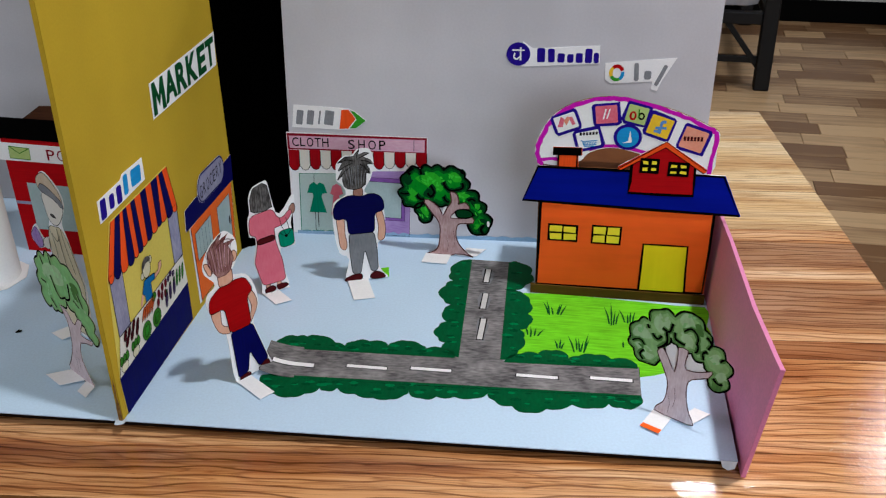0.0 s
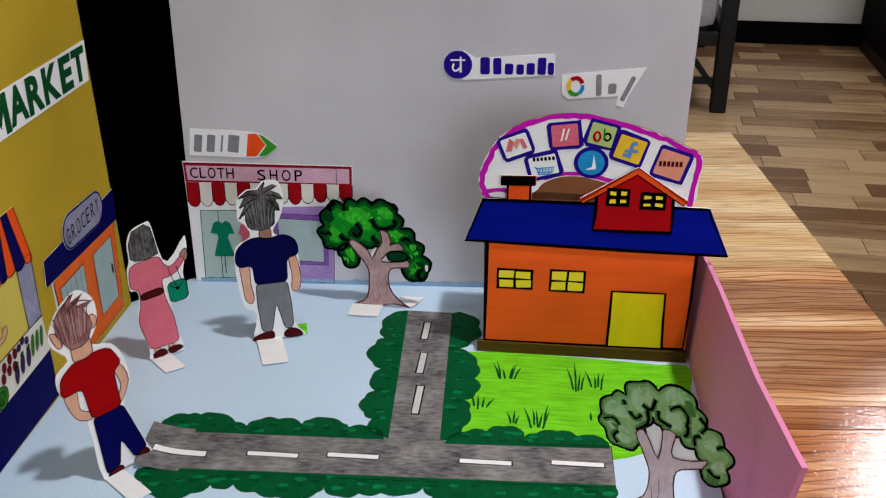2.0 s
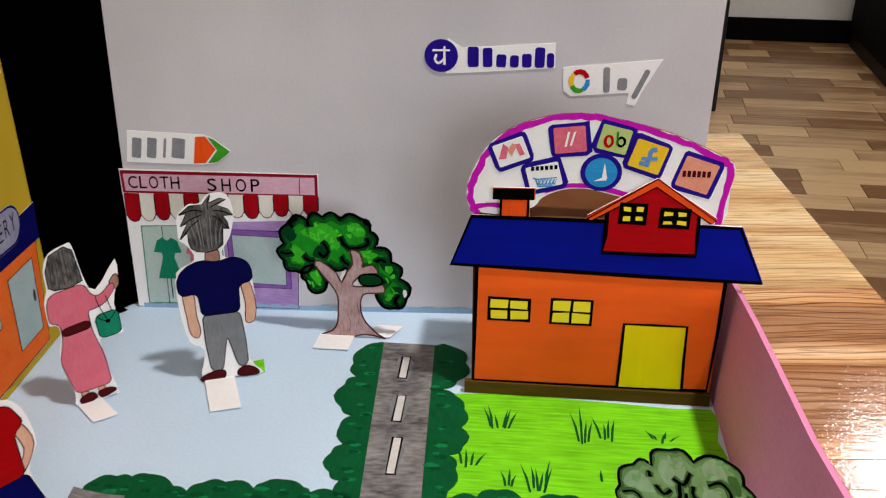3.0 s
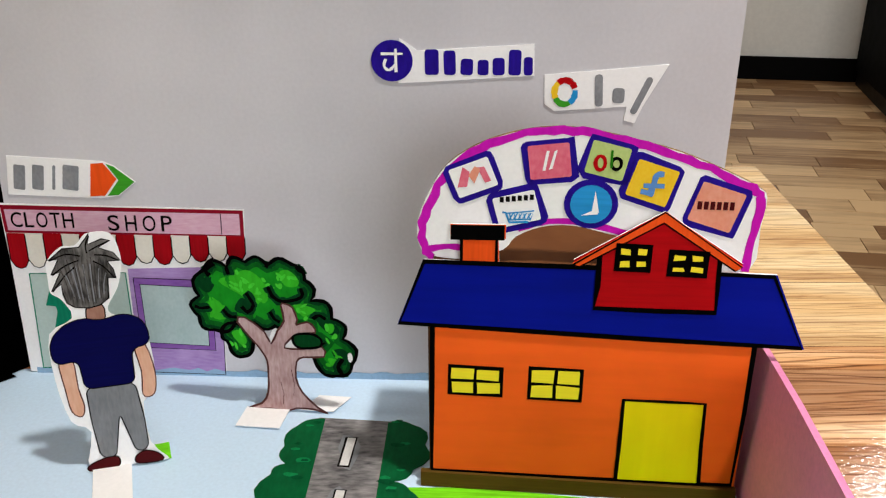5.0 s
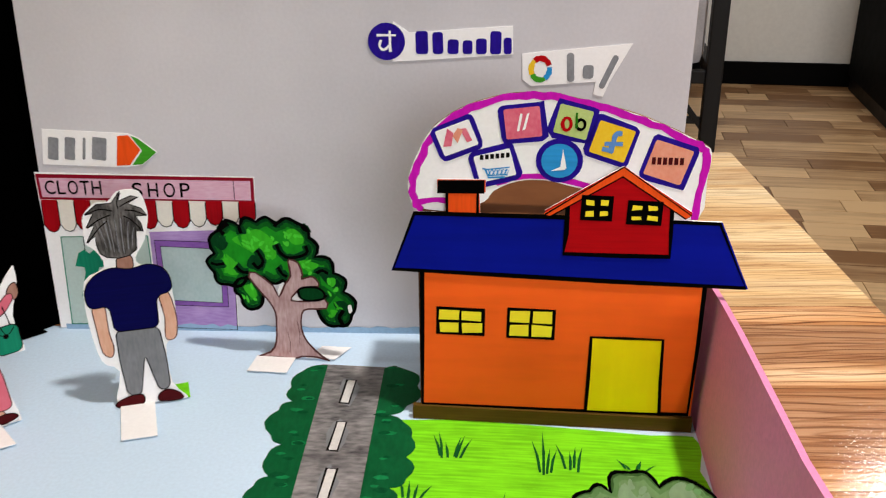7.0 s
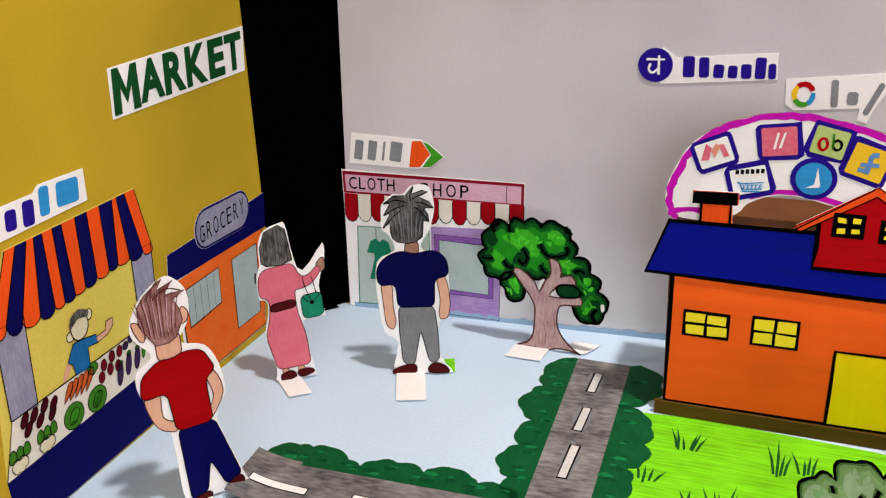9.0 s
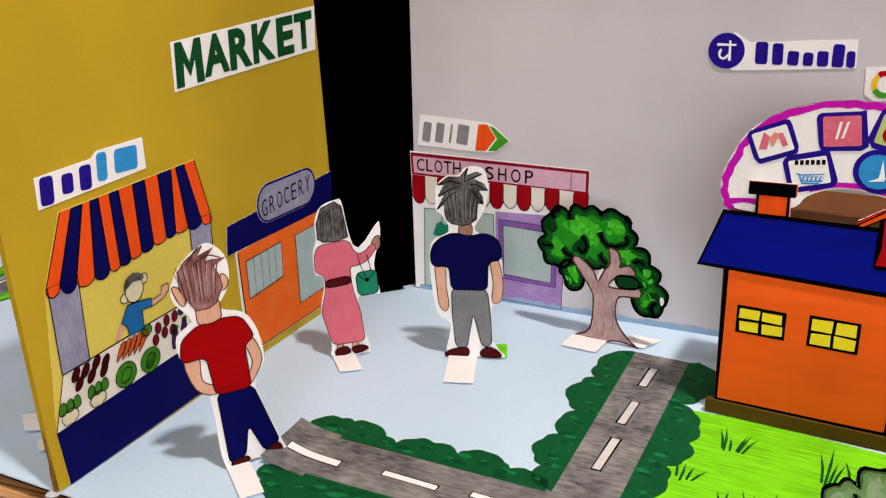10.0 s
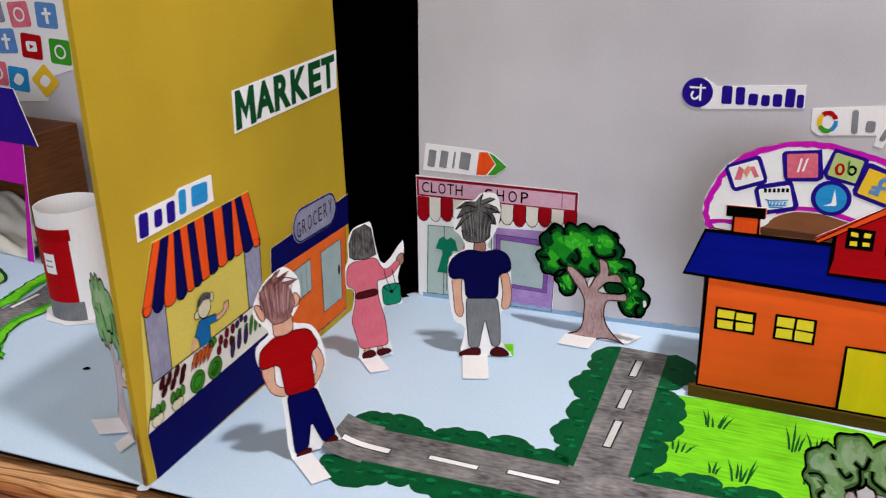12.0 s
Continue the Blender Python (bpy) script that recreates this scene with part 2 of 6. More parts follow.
def oak(name, tones, grain):
    """Printed oak grain: long wavy streaks, dark pores and knots, under a shiny, slightly pimpled skin."""
    m = bpy.data.materials.new(name)
    m.use_nodes = True
    t, n = m.node_tree, m.node_tree.nodes
    b = n["Principled BSDF"]
    co = n.new("ShaderNodeTexCoord")
    info = n.new("ShaderNodeObjectInfo")
    ofs = n.new("ShaderNodeVectorMath")
    ofs.operation = "MULTIPLY_ADD"
    ofs.inputs[1].default_value = (7, 3, 1)
    t.links.new(info.outputs["Random"], ofs.inputs[0])
    t.links.new(co.outputs["Object"], ofs.inputs[2])

    def layer(scale, detail, dist=0.0):
        mp = n.new("ShaderNodeMapping")
        mp.inputs["Scale"].default_value = scale
        t.links.new(ofs.outputs[0], mp.inputs["Vector"])
        q = n.new("ShaderNodeTexNoise")
        q.inputs["Scale"].default_value, q.inputs["Detail"].default_value, q.inputs["Distortion"].default_value = 1.0, detail, dist
        t.links.new(mp.outputs[0], q.inputs["Vector"])
        return q.outputs[0]

    def ramp(src, stops):
        r = n.new("ShaderNodeValToRGB")
        while len(r.color_ramp.elements) < len(stops):
            r.color_ramp.elements.new(0.5)
        for e, (p, c) in zip(r.color_ramp.elements, stops):
            e.position, e.color = p, c
        t.links.new(src, r.inputs[0])
        return r.outputs[0]

    def times(x, y, fac=1.0):
        q = n.new("ShaderNodeMix")
        q.data_type, q.blend_type = "RGBA", "MULTIPLY"
        q.inputs[0].default_value = fac
        t.links.new(x, q.inputs[6])
        t.links.new(y, q.inputs[7])
        return q.outputs[2]

    broad = ramp(layer((3.2, 26, 1), 4, 0.6), list(zip((0.30, 0.46, 0.70), map(C, tones))))
    streak = ramp(layer((12, 300, 1), 4, 0.4), [(0.34, C("b48a5e")), (0.48, C("f4e6d2")), (0.60, C("ffffff"))])
    rings = []
    for k in range(5):
        p = 0.31 + 0.072 * k + 0.022 * (k % 2)
        rings += [(p, C("ffffff")), (p + 0.007, C("7a4a22")), (p + 0.012, C("c29a6c")), (p + 0.022, C("ffffff"))]
    figure = ramp(layer((2.2, 30, 1), 3.5, 0.6), rings)
    figure2 = ramp(layer((3.0, 110, 1), 4, 0.4), [(0.39, C("ffffff")), (0.42, C("8a5a30")), (0.435, C("ffffff")), (0.56, C("ffffff")), (0.58, C("8a5a30")), (0.595, C("ffffff"))])
    mp = n.new("ShaderNodeMapping")
    mp.inputs["Scale"].default_value = (15, 40, 1)
    t.links.new(ofs.outputs[0], mp.inputs["Vector"])
    ripple = n.new("ShaderNodeTexWave")
    ripple.bands_direction = "Y"
    for key, v in (("Scale", 1.0), ("Distortion", 10.0), ("Detail", 2.0), ("Detail Scale", 0.6), ("Detail Roughness", 0.4)):
        ripple.inputs[key].default_value = v
    t.links.new(mp.outputs[0], ripple.inputs["Vector"])
    lines = ramp(ripple.outputs["Fac"], [(0.01, C("5e3818")), (0.06, C("a87a4a")), (0.16, C("ffffff"))])
    pores = ramp(layer((22, 700, 1), 3), [(0.34, C("8a6238")), (0.44, C("ffffff")), (1.0, C("ffffff"))])
    patch = ramp(layer((0.9, 15, 1), 3, 0.5), [(0.38, C("8a5634")), (0.45, C("d8bc9c")), (0.50, C("ffffff"))])
    colour = times(times(times(times(times(broad, streak, 0.2 + 0.35 * grain), pores, 0.5), patch, 0.8 * grain), figure, 0.5 * grain), figure2, 0.25 * grain)
    colour = times(colour, lines, 0.78 * grain)
    t.links.new(colour, b.inputs["Base Color"])
    skin = n.new("ShaderNodeTexNoise")
    skin.inputs["Scale"].default_value, skin.inputs["Detail"].default_value = 420, 3
    t.links.new(co.outputs["Object"], skin.inputs["Vector"])
    bp = n.new("ShaderNodeBump")
    bp.inputs["Strength"].default_value, bp.inputs["Distance"].default_value = 0.3, 0.0005
    t.links.new(skin.outputs[0], bp.inputs["Height"])
    t.links.new(bp.outputs[0], b.inputs["Normal"])
    b.inputs["Roughness"].default_value = 0.07
    b.inputs["Specular IOR Level"].default_value = 0.5
    return m


M["wood"] = oak("oak_laminate", ("b87a4a", "daa26a", "eec496"), 0.85)
M["wood_tan"] = oak("tan_oak_laminate", ("c08a5c", "deb080", "f2d0a8"), 0.7)
M["wood_dark"] = oak("dark_oak_laminate", ("7a4a2c", "a06840", "c08a5c"), 0.6)
M["wood_pale"] = oak("pale_oak_laminate", ("d0a064", "f0cc94", "fce6ba"), 0.35)
M["wood_edge"] = material("oak_laminate_edge", C("5d3514"), C("8f5f2e"), fine=(5, 130, 130), coarse=4, rough=0.4)
for key, joined in (("plank", False), ("plank_joined", True)):
    M[key] = material("floor_" + key, C("846040"), C("d8b486"), fine=(4, 60, 4), coarse=3.0, coarse_mix=0.4, contrast=(0.30, 0.70),
                      rough=0.32, rough_var=0.06, bump=0.05, detail=6.0, per_piece=0.55, island=joined)
M["plaster_white"] = paper("bright_white_wall_paint", "e2e0d8", 0.05, fine=(60, 60, 60), coarse=2.0)
M["plaster"] = paper("grey_white_wall_paint", "b6b4ac", 0.06, fine=(60, 60, 60), coarse=2.0)
M["black_gloss"] = material("black_painted_skirting", C("040404"), C("080707"), rough=0.7, spec=0.06, bump=0.02)
M["subfloor"] = material("brown_sub_floor", C("4a3220"), C("5c4029"), fine=(20, 20, 20), coarse=3.0, rough=0.8)
M["black_metal"] = material("black_metal_leg", C("050505"), C("0b0b0c"), rough=0.5, metal=0.2, bump=0.03)
M["fabric"] = paper("white_bed_cloth", "cfcdd0", 0.12, fine=(150, 150, 150), coarse=14.0, rough=0.9)
M["lamp_glass"] = material("lamp_diffuser", C("f4f0e6"), C("fffaf0"), rough=0.5, bump=0)


# ---- building helpers ----
LAYER = 0.00009
rng = random.Random(7)


def smooth(pts, n=4, closed=True):
    """A curve through the points (Catmull-Rom)."""
    out, k = [], len(pts)
    for i in range(k if closed else k - 1):
        p0, p1, p2, p3 = (pts[(i + j) % k] if closed else pts[min(max(i + j, 0), k - 1)] for j in (-1, 0, 1, 2))
        for s in range(n):
            u = s / n
            out.append(tuple(0.5 * (2 * b + (c - a) * u + (2 * a - 5 * b + 4 * c - d) * u * u + (3 * b - a - 3 * c + d) * u ** 3)
                             for a, b, c, d in zip(p0, p1, p2, p3)))
    return out if closed else out + [tuple(pts[-1])]


def scallop(pts, bulge=0.35, n=5, closed=True):
    """Each edge of the outline becomes an arc that swells outwards (to the left of the way)."""
    out, k = [], len(pts)
    for i in range(k if closed else k - 1):
        (x0, y0), (x1, y1) = pts[i], pts[(i + 1) % k]
        dx, dy = x1 - x0, y1 - y0
        for s in range(n):
            u = s / n
            h = bulge * (1 + 0.25 * math.sin(7.3 * i)) * math.sin(math.pi * u)
            out.append((x0 + dx * u - dy * h, y0 + dy * u + dx * h))
    return out if closed else out + [tuple(pts[-1])]


def ellipse(cx, cy, a, b, n=18, turn=0.0):
    c, s = math.cos(radians(turn)), math.sin(radians(turn))
    return [(cx + a * math.cos(q) * c - b * math.sin(q) * s, cy + a * math.cos(q) * s + b * math.sin(q) * c)
            for q in (2 * math.pi * i / n for i in range(n))]


def rect(x0, y0, x1, y1):
    return [(x0, y0), (x1, y0), (x1, y1), (x0, y1)]


def square(cx, cy, w, h, turn=0.0, r=0.25):
    """A rounded, turned rectangle."""
    c, s = math.cos(radians(turn)), math.sin(radians(turn))
    pts = []
    for sx, sy, q0 in ((1, 1, 0), (-1, 1, 90), (-1, -1, 180), (1, -1, 270)):
        for q in ((0, 45, 90) if r < 0.5 else (0, 15, 30, 45, 60, 75, 90)):
            x = sx * (w / 2 - r) + r * math.cos(radians(q0 + q))
            y = sy * (h / 2 - r) + r * math.sin(radians(q0 + q))
            pts.append((cx + x * c - y * s, cy + x * s + y * c))
    return pts


def area2(pts):
    return sum(a[0] * b[1] - b[0] * a[1] for a, b in zip(pts, pts[1:] + pts[:1]))


SHEET = [1.0, 0.0, 0.0, 0.0, 1.0, 0.0]


def sheet(*six):
    """Stretch, lean and shift of the drawings that follow, as they are pasted on their board."""
    SHEET[:] = six or (1.0, 0.0, 0.0, 0.0, 1.0, 0.0)


def laid(x, z):
    a, b, c, d, e, f = SHEET
    return a * x + b * z + c, d * x + e * z + f


class Art:
    """Flat paper work in centimetres on the upright plane y = 0, whose face looks along -y: pieces of paper with a
    thickness and ink laid over them, gathered into one mesh."""

    def __init__(self):
        self.v, self.f, self.k, self.mats = [], [], [], []

    def slot(self, m):
        if m not in self.mats:
            self.mats.append(m)
        return self.mats.index(m)

    def poly(self, pts, m, lay=0, thick=0.0, edge=None):
        pts = [laid(*p) for p in pts]
        if area2(pts) < 0:
            pts.reverse()
        y, n, s = -lay * LAYER, len(pts), len(self.v)
        self.v += [(px / 100, y, pz / 100) for px, pz in pts]
        self.f.append(tuple(range(s, s + n)))
        self.k.append(self.slot(m))
        if thick:
            self.v += [(px / 100, y + thick, pz / 100) for px, pz in pts]
            self.f.append(tuple(range(s + 2 * n - 1, s + n - 1, -1)))
            self.k.append(self.slot(edge or m))
            for i in range(n):
                j = (i + 1) % n
                self.f.append((s + j, s + i, s + n + i, s + n + j))
                self.k.append(self.slot(edge or m))
        return self

    def line(self, pts, w, m, lay=2, closed=False, shake=0.0):
        """An ink stroke of width w through the points."""
        pts = [laid(x + rng.uniform(-shake, shake), z + rng.uniform(-shake, shake)) for x, z in pts]
        k, s, y = len(pts), len(self.v), -lay * LAYER
        for i in range(k):
            a = pts[(i - 1) % k] if closed or i else pts[0]
            c = pts[(i + 1) % k] if closed or i < k - 1 else pts[-1]
            dx, dz = c[0] - a[0], c[1] - a[1]
            d = math.hypot(dx, dz) or 1.0
            h = w / 2 * (1 + rng.uniform(-0.18, 0.18))
            x, z = pts[i]
            self.v += [((x - dz / d * h) / 100, y, (z + dx / d * h) / 100), ((x + dz / d * h) / 100, y, (z - dx / d * h) / 100)]
        for i in range(k if closed else k - 1):
            j = (i + 1) % k
            self.f.append((s + 2 * i, s + 2 * i + 1, s + 2 * j + 1, s + 2 * j))
            self.k.append(self.slot(m))
        return self

    def box(self, x0, x1, y0, y1, z0, z1, m):
        """A solid block, in centimetres; y grows away from the face."""
        s = len(self.v)
        self.v += [(laid(x, z)[0] / 100, y / 100, laid(x, z)[1] / 100) for x in (x0, x1) for y in (y0, y1) for z in (z0, z1)]
        for q in ((0, 1, 3, 2), (4, 6, 7, 5), (0, 4, 5, 1), (2, 3, 7, 6), (0, 2, 6, 4), (1, 5, 7, 3)):
            self.f.append(tuple(s + i for i in q))
            self.k.append(self.slot(m))
        return self

    def done(self, name, parent=None, label="", m=None):
        me = bpy.data.meshes.new(name)
        me.from_pydata(self.v, [], self.f)
        for q in self.mats:
            me.materials.append(q)
        me.polygons.foreach_set("material_index", self.k)
        me.update()
        ob = new(name, me)
        ob.parent = parent
        if m is not None:
            ob.matrix_basis = m
        return tagged(ob, label)


def thing(name, m, label, category, group="", kind=""):
    ob = new(name)
    ob.empty_display_size = 0.01
    ob.matrix_basis = m
    return tagged(ob, label, category, group, kind)


def block(name, x0, x1, y0, y1, z0, z1, m, parent=None, bevel=0.0):
    """A bevelled box in metres, its origin at the middle of its base."""
    bm = bmesh.new()
    bmesh.ops.create_cube(bm, size=1.0)
    for v in bm.verts:
        v.co = Vector((v.co.x * (x1 - x0), v.co.y * (y1 - y0), (v.co.z + 0.5) * (z1 - z0)))
    if bevel:
        bmesh.ops.bevel(bm, geom=bm.edges[:], offset=bevel, segments=2, affect="EDGES", profile=0.6)
    me = bpy.data.meshes.new(name)
    bm.to_mesh(me)
    bm.free()
    me.materials.append(m)
    ob = new(name, me)
    ob.location = ((x0 + x1) / 2, (y0 + y1) / 2, z0)
    ob.parent = parent
    return ob


def slab(name, outline, z0, z1, m, parent=None, edge=None):
    """A flat board of any outline (metres, seen from above)."""
    n = len(outline)
    v = [(x, y, z1) for x, y in outline] + [(x, y, z0) for x, y in outline]
    f = [tuple(range(n)), tuple(range(2 * n - 1, n - 1, -1))] + [((i + 1) % n, i, n + i, n + (i + 1) % n) for i in range(n)]
    me = bpy.data.meshes.new(name)
    me.from_pydata(v, [], f)
    me.materials.append(m)
    me.materials.append(edge or m)
    me.polygons.foreach_set("material_index", [0] + [1] * (n + 1))
    me.update()
    ob = new(name, me)
    ob.parent = parent
    return ob


def word(text, boxes, m, weight, parent, name="letter", lean=0.0):
    """Capital letters of the built-in font, each fitted to its box (x0, z0, x1, z1) in centimetres and thickened."""
    for ch, (x0, z0, x1, z1) in zip(text, boxes):
        cu = bpy.data.curves.new(name, "FONT")
        cu.body, cu.size, cu.offset, cu.resolution_u = ch, 1.0, weight, 6
        tmp = bpy.data.objects.new(name, cu)
        scene.collection.objects.link(tmp)
        bpy.context.view_layer.update()
        me = bpy.data.meshes.new_from_object(tmp)
        bpy.data.objects.remove(tmp)
        co = np.array([v.co for v in me.vertices])
        lo, hi = co.min(0), co.max(0)
        for v in me.vertices:
            u, w = (v.co.x - lo[0]) / (hi[0] - lo[0]), (v.co.y - lo[1]) / (hi[1] - lo[1])
            px, pz = laid(x0 + u * (x1 - x0) + lean * w, z0 + w * (z1 - z0))
            v.co = (px / 100, -3 * LAYER, pz / 100)
        me.materials.clear()
        me.materials.append(m)
        ob = new(name, me)
        ob.parent = parent


def standing(x, y, deg):
    return pose(x, y, 0.0008, 0, 0, deg)


def lying(x, y, deg=0.0, z=0.0004):
    """Turns the drawing plane flat: its up becomes the far side of the board."""
    return pose(x, y, z, 0, 0, deg) @ pose(0, 0, 0, -90)


# ---- room ----
X0, X1, Y0, Y1 = -2.6, 3.2, -2.4, 4.64


def in_room(ob):
    ob.matrix_basis = ROOM @ ob.matrix_basis
    return ob


tagged(in_room(block("floor", X0, X1, Y0, Y1, FLOOR_Z - 0.06, FLOOR_Z - 0.004, M["subfloor"])), "dark sub-floor under wooden planks", "floor", kind="structure")
tagged(in_room(block("ceiling", X0, X1, Y0, Y1, CEIL_Z, CEIL_Z + 0.08, M["plaster"])), "plain white painted ceiling", "ceiling", kind="structure")
WX0, WX1, WZ0, WZ1 = 0.7, 2.7, 0.33, 1.83
for q in ((X0, WX0, FLOOR_Z - 0.06, CEIL_Z), (WX1, X1, FLOOR_Z - 0.06, CEIL_Z), (WX0, WX1, FLOOR_Z - 0.06, WZ0), (WX0, WX1, WZ1, CEIL_Z)):
    tagged(in_room(block("wall_south", q[0], q[1], Y0 - 0.12, Y0, q[2], q[3], M["plaster"])), "plain off-white painted room wall", "wall", kind="structure")
win = thing("window_1", ROOM @ pose((WX0 + WX1) / 2, Y0 - 0.06, WZ0), "white framed window in the off-white wall", "window", kind="structure")
for q in ((-1.0, -0.95, 0.0, 1.5), (0.95, 1.0, 0.0, 1.5), (-0.95, 0.95, 0.0, 0.05), (-0.95, 0.95, 1.45, 1.5), (-0.02, 0.02, 0.05, 1.45)):
    block("window_frame", q[0], q[1], -0.03, 0.03, q[2], q[3], M["plaster"], win, 0.004)
tagged(in_room(block("wall_north", X0, X1, Y1, Y1 + 0.12, FLOOR_Z - 0.06, CEIL_Z, M["plaster_white"])), "plain off-white painted room wall", "wall", kind="structure")
for q in ((Y0, 1.95, FLOOR_Z - 0.06, CEIL_Z), (2.55, Y1, FLOOR_Z - 0.06, CEIL_Z), (1.95, 2.55, FLOOR_Z - 0.06, 0.15), (1.95, 2.55, 1.65, CEIL_Z)):
    tagged(in_room(block("wall_east", X1, X1 + 0.12, q[0], q[1], q[2], q[3], M["plaster"])), "plain off-white painted room wall", "wall", kind="structure")
win = thing("window_3", ROOM @ pose(X1 + 0.06, 2.25, 0.15, 0, 0, 90), "narrow white framed window in the side wall", "window", kind="structure")
for q in ((-0.3, -0.27, 0.0, 1.5), (0.27, 0.3, 0.0, 1.5), (-0.27, 0.27, 0.0, 0.04), (-0.27, 0.27, 1.46, 1.5)):
    block("window_frame", q[0], q[1], -0.03, 0.03, q[2], q[3], M["plaster"], win, 0.004)
for q in ((Y0, -1.1, FLOOR_Z - 0.06, CEIL_Z), (0.9, Y1, FLOOR_Z - 0.06, CEIL_Z), (-1.1, 0.9, FLOOR_Z - 0.06, 0.15), (-1.1, 0.9, 1.65, CEIL_Z)):
    tagged(in_room(block("wall_west", X0 - 0.12, X0, q[0], q[1], q[2], q[3], M["plaster"])), "plain off-white painted room wall", "wall", kind="structure")
win = thing("window_2", ROOM @ pose(X0 - 0.06, -0.1, 0.15, 0, 0, 90), "white framed window in the side wall", "window", kind="structure")
for q in ((-1.0, -0.95, 0.0, 1.5), (0.95, 1.0, 0.0, 1.5), (-0.95, 0.95, 0.0, 0.05), (-0.95, 0.95, 1.45, 1.5), (-0.02, 0.02, 0.05, 1.45)):
    block("window_frame", q[0], q[1], -0.03, 0.03, q[2], q[3], M["plaster"], win, 0.004)
tagged(in_room(block("baseboard", X0, X1, Y1 - 0.018, Y1 - 0.002, FLOOR_Z, FLOOR_Z + 0.10, M["black_gloss"], bevel=0.004)), "glossy black skirting along the wall", "baseboard", kind="structure")

for lx, ly, watts, size, beam in LAMPS:
    lamp = thing("ceiling_light", pose(lx, ly, CEIL_Z), "small round white ceiling downlight", "ceiling light", "ceiling lights")
    bm = bmesh.new()
    bmesh.ops.create_cone(bm, cap_ends=True, segments=24, radius1=size * 0.62, radius2=size * 0.7, depth=0.03)
    me = bpy.data.meshes.new("rim")
    bm.to_mesh(me)
    bm.free()
    me.materials.append(M["lamp_glass"])
    rim = new("rim", me)
    rim.parent, rim.location = lamp, (0, 0, -0.0155)

# dark cabinet and bed seen past the table
cab = thing("cabinet", ROOM @ pose(1.60, 4.27, FLOOR_Z), "tall black wooden cabinet standing by the wall", "cabinet")
block("body", -0.41, 0.41, -0.33, 0.33, 0.06, 2.05, M["black_gloss"], cab, 0.008)
block("plinth", -0.40, 0.40, -0.31, 0.32, 0.0, 0.06, M["black_metal"], cab)
for sx in (-1, 1):
    dr = block("door", sx * 0.2 - 0.19, sx * 0.2 + 0.19, -0.35, -0.332, 0.09, 2.02, M["black_gloss"], cab, 0.004)
    block("handle", -sx * 0.15 - 0.006, -sx * 0.15 + 0.006, -0.035, -0.010, 0.9, 1.05, M["black_metal"], dr, 0.003)

bed = thing("bed", ROOM @ pose(0.497, 3.625, FLOOR_Z), "black metal bed with a white cloth cover", "bed")
for bx, by in ((0.0, 0.0), (0.0, 0.92), (-1.9, 0.0), (-1.9, 0.92)):
    block("leg", bx - 0.028, bx + 0.028, by - 0.028, by + 0.028, 0.0, 0.92, M["black_metal"], bed, 0.006)
block("side_rail", -1.872, -0.028, -0.018, 0.018, 0.245, 0.29, M["black_metal"], bed, 0.004)
block("side_rail", -1.872, -0.028, 0.90, 0.94, 0.245, 0.29, M["black_metal"], bed, 0.004)
block("end_rail", -0.018, 0.018, 0.028, 0.892, 0.245, 0.29, M["black_metal"], bed, 0.004)
brace = block("brace", -0.16, 0.16, -0.010, 0.010, -0.010, 0.010, M["black_metal"], bed, 0.003)
brace.matrix_basis = pose(-0.10, 0.0, 0.17, 0, 52, 0)
block("cross_rail", -1.872, -0.028, -0.008, 0.008, 0.10, 0.125, M["black_metal"], bed, 0.003)
block("mattress", -1.85, -0.032, 0.02, 0.88, 0.292, 0.56, M["fabric"], bed, 0.05)

# ---- table ----
table = thing("table", pose(0, 0, 0), "wooden table with a glossy oak laminate top", "table")
TX0 = -1.30


def table_end(y):
    return 0.4185 - 0.0265 * y


for y0, y1, tone in ((0.479, 0.6635, "wood"), (0.664, 0.6895, "wood_dark"), (0.690, 0.862, "wood_tan"), (0.8624, 0.890, "wood"), (0.8904, 0.9803, "wood_pale"), (0.9812, 1.230, "wood_pale")):
    slab("board", [(TX0, y0), (table_end(y0), y0), (table_end(y1), y1), (TX0, y1)], TABLE_Z - 0.025, TABLE_Z, M[tone], table, M["wood_edge"])
block("apron", TX0 + 0.05, 0.34, 0.52, 0.545, TABLE_Z - 0.11, TABLE_Z - 0.026, M["wood_edge"], table)
block("apron", TX0 + 0.05, 0.34, 1.17, 1.195, TABLE_Z - 0.11, TABLE_Z - 0.026, M["wood_edge"], table)
for x in (TX0 + 0.04, 0.29):
    for y in (0.52, 1.14):
        block("leg", x, x + 0.06, y, y + 0.06, FLOOR_Z, TABLE_Z - 0.026, M["wood_edge"], table, 0.004)

# ---- the model's boards ----
def front_y(x):
    return 0.5375 - 0.048 * x


base = thing("base_board", pose(0, 0, 0), "flat board covered with pale blue paper on the table", "base board")
slab("blue_sheet", [(-0.82, front_y(-0.82)), (0.218, front_y(0.218)), (0.239, 0.834), (-0.15, 0.847), (-0.205, 0.847), (-0.205, 0.94), (-0.82, 0.965)], -0.0009, 0.0, M["blue_sheet"], base)
# set-back card whose dark colour stands in for shade below the sheet
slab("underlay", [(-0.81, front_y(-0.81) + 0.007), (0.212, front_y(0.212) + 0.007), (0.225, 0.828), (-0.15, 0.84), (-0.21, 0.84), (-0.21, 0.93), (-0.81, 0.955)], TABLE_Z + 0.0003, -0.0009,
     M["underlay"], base)


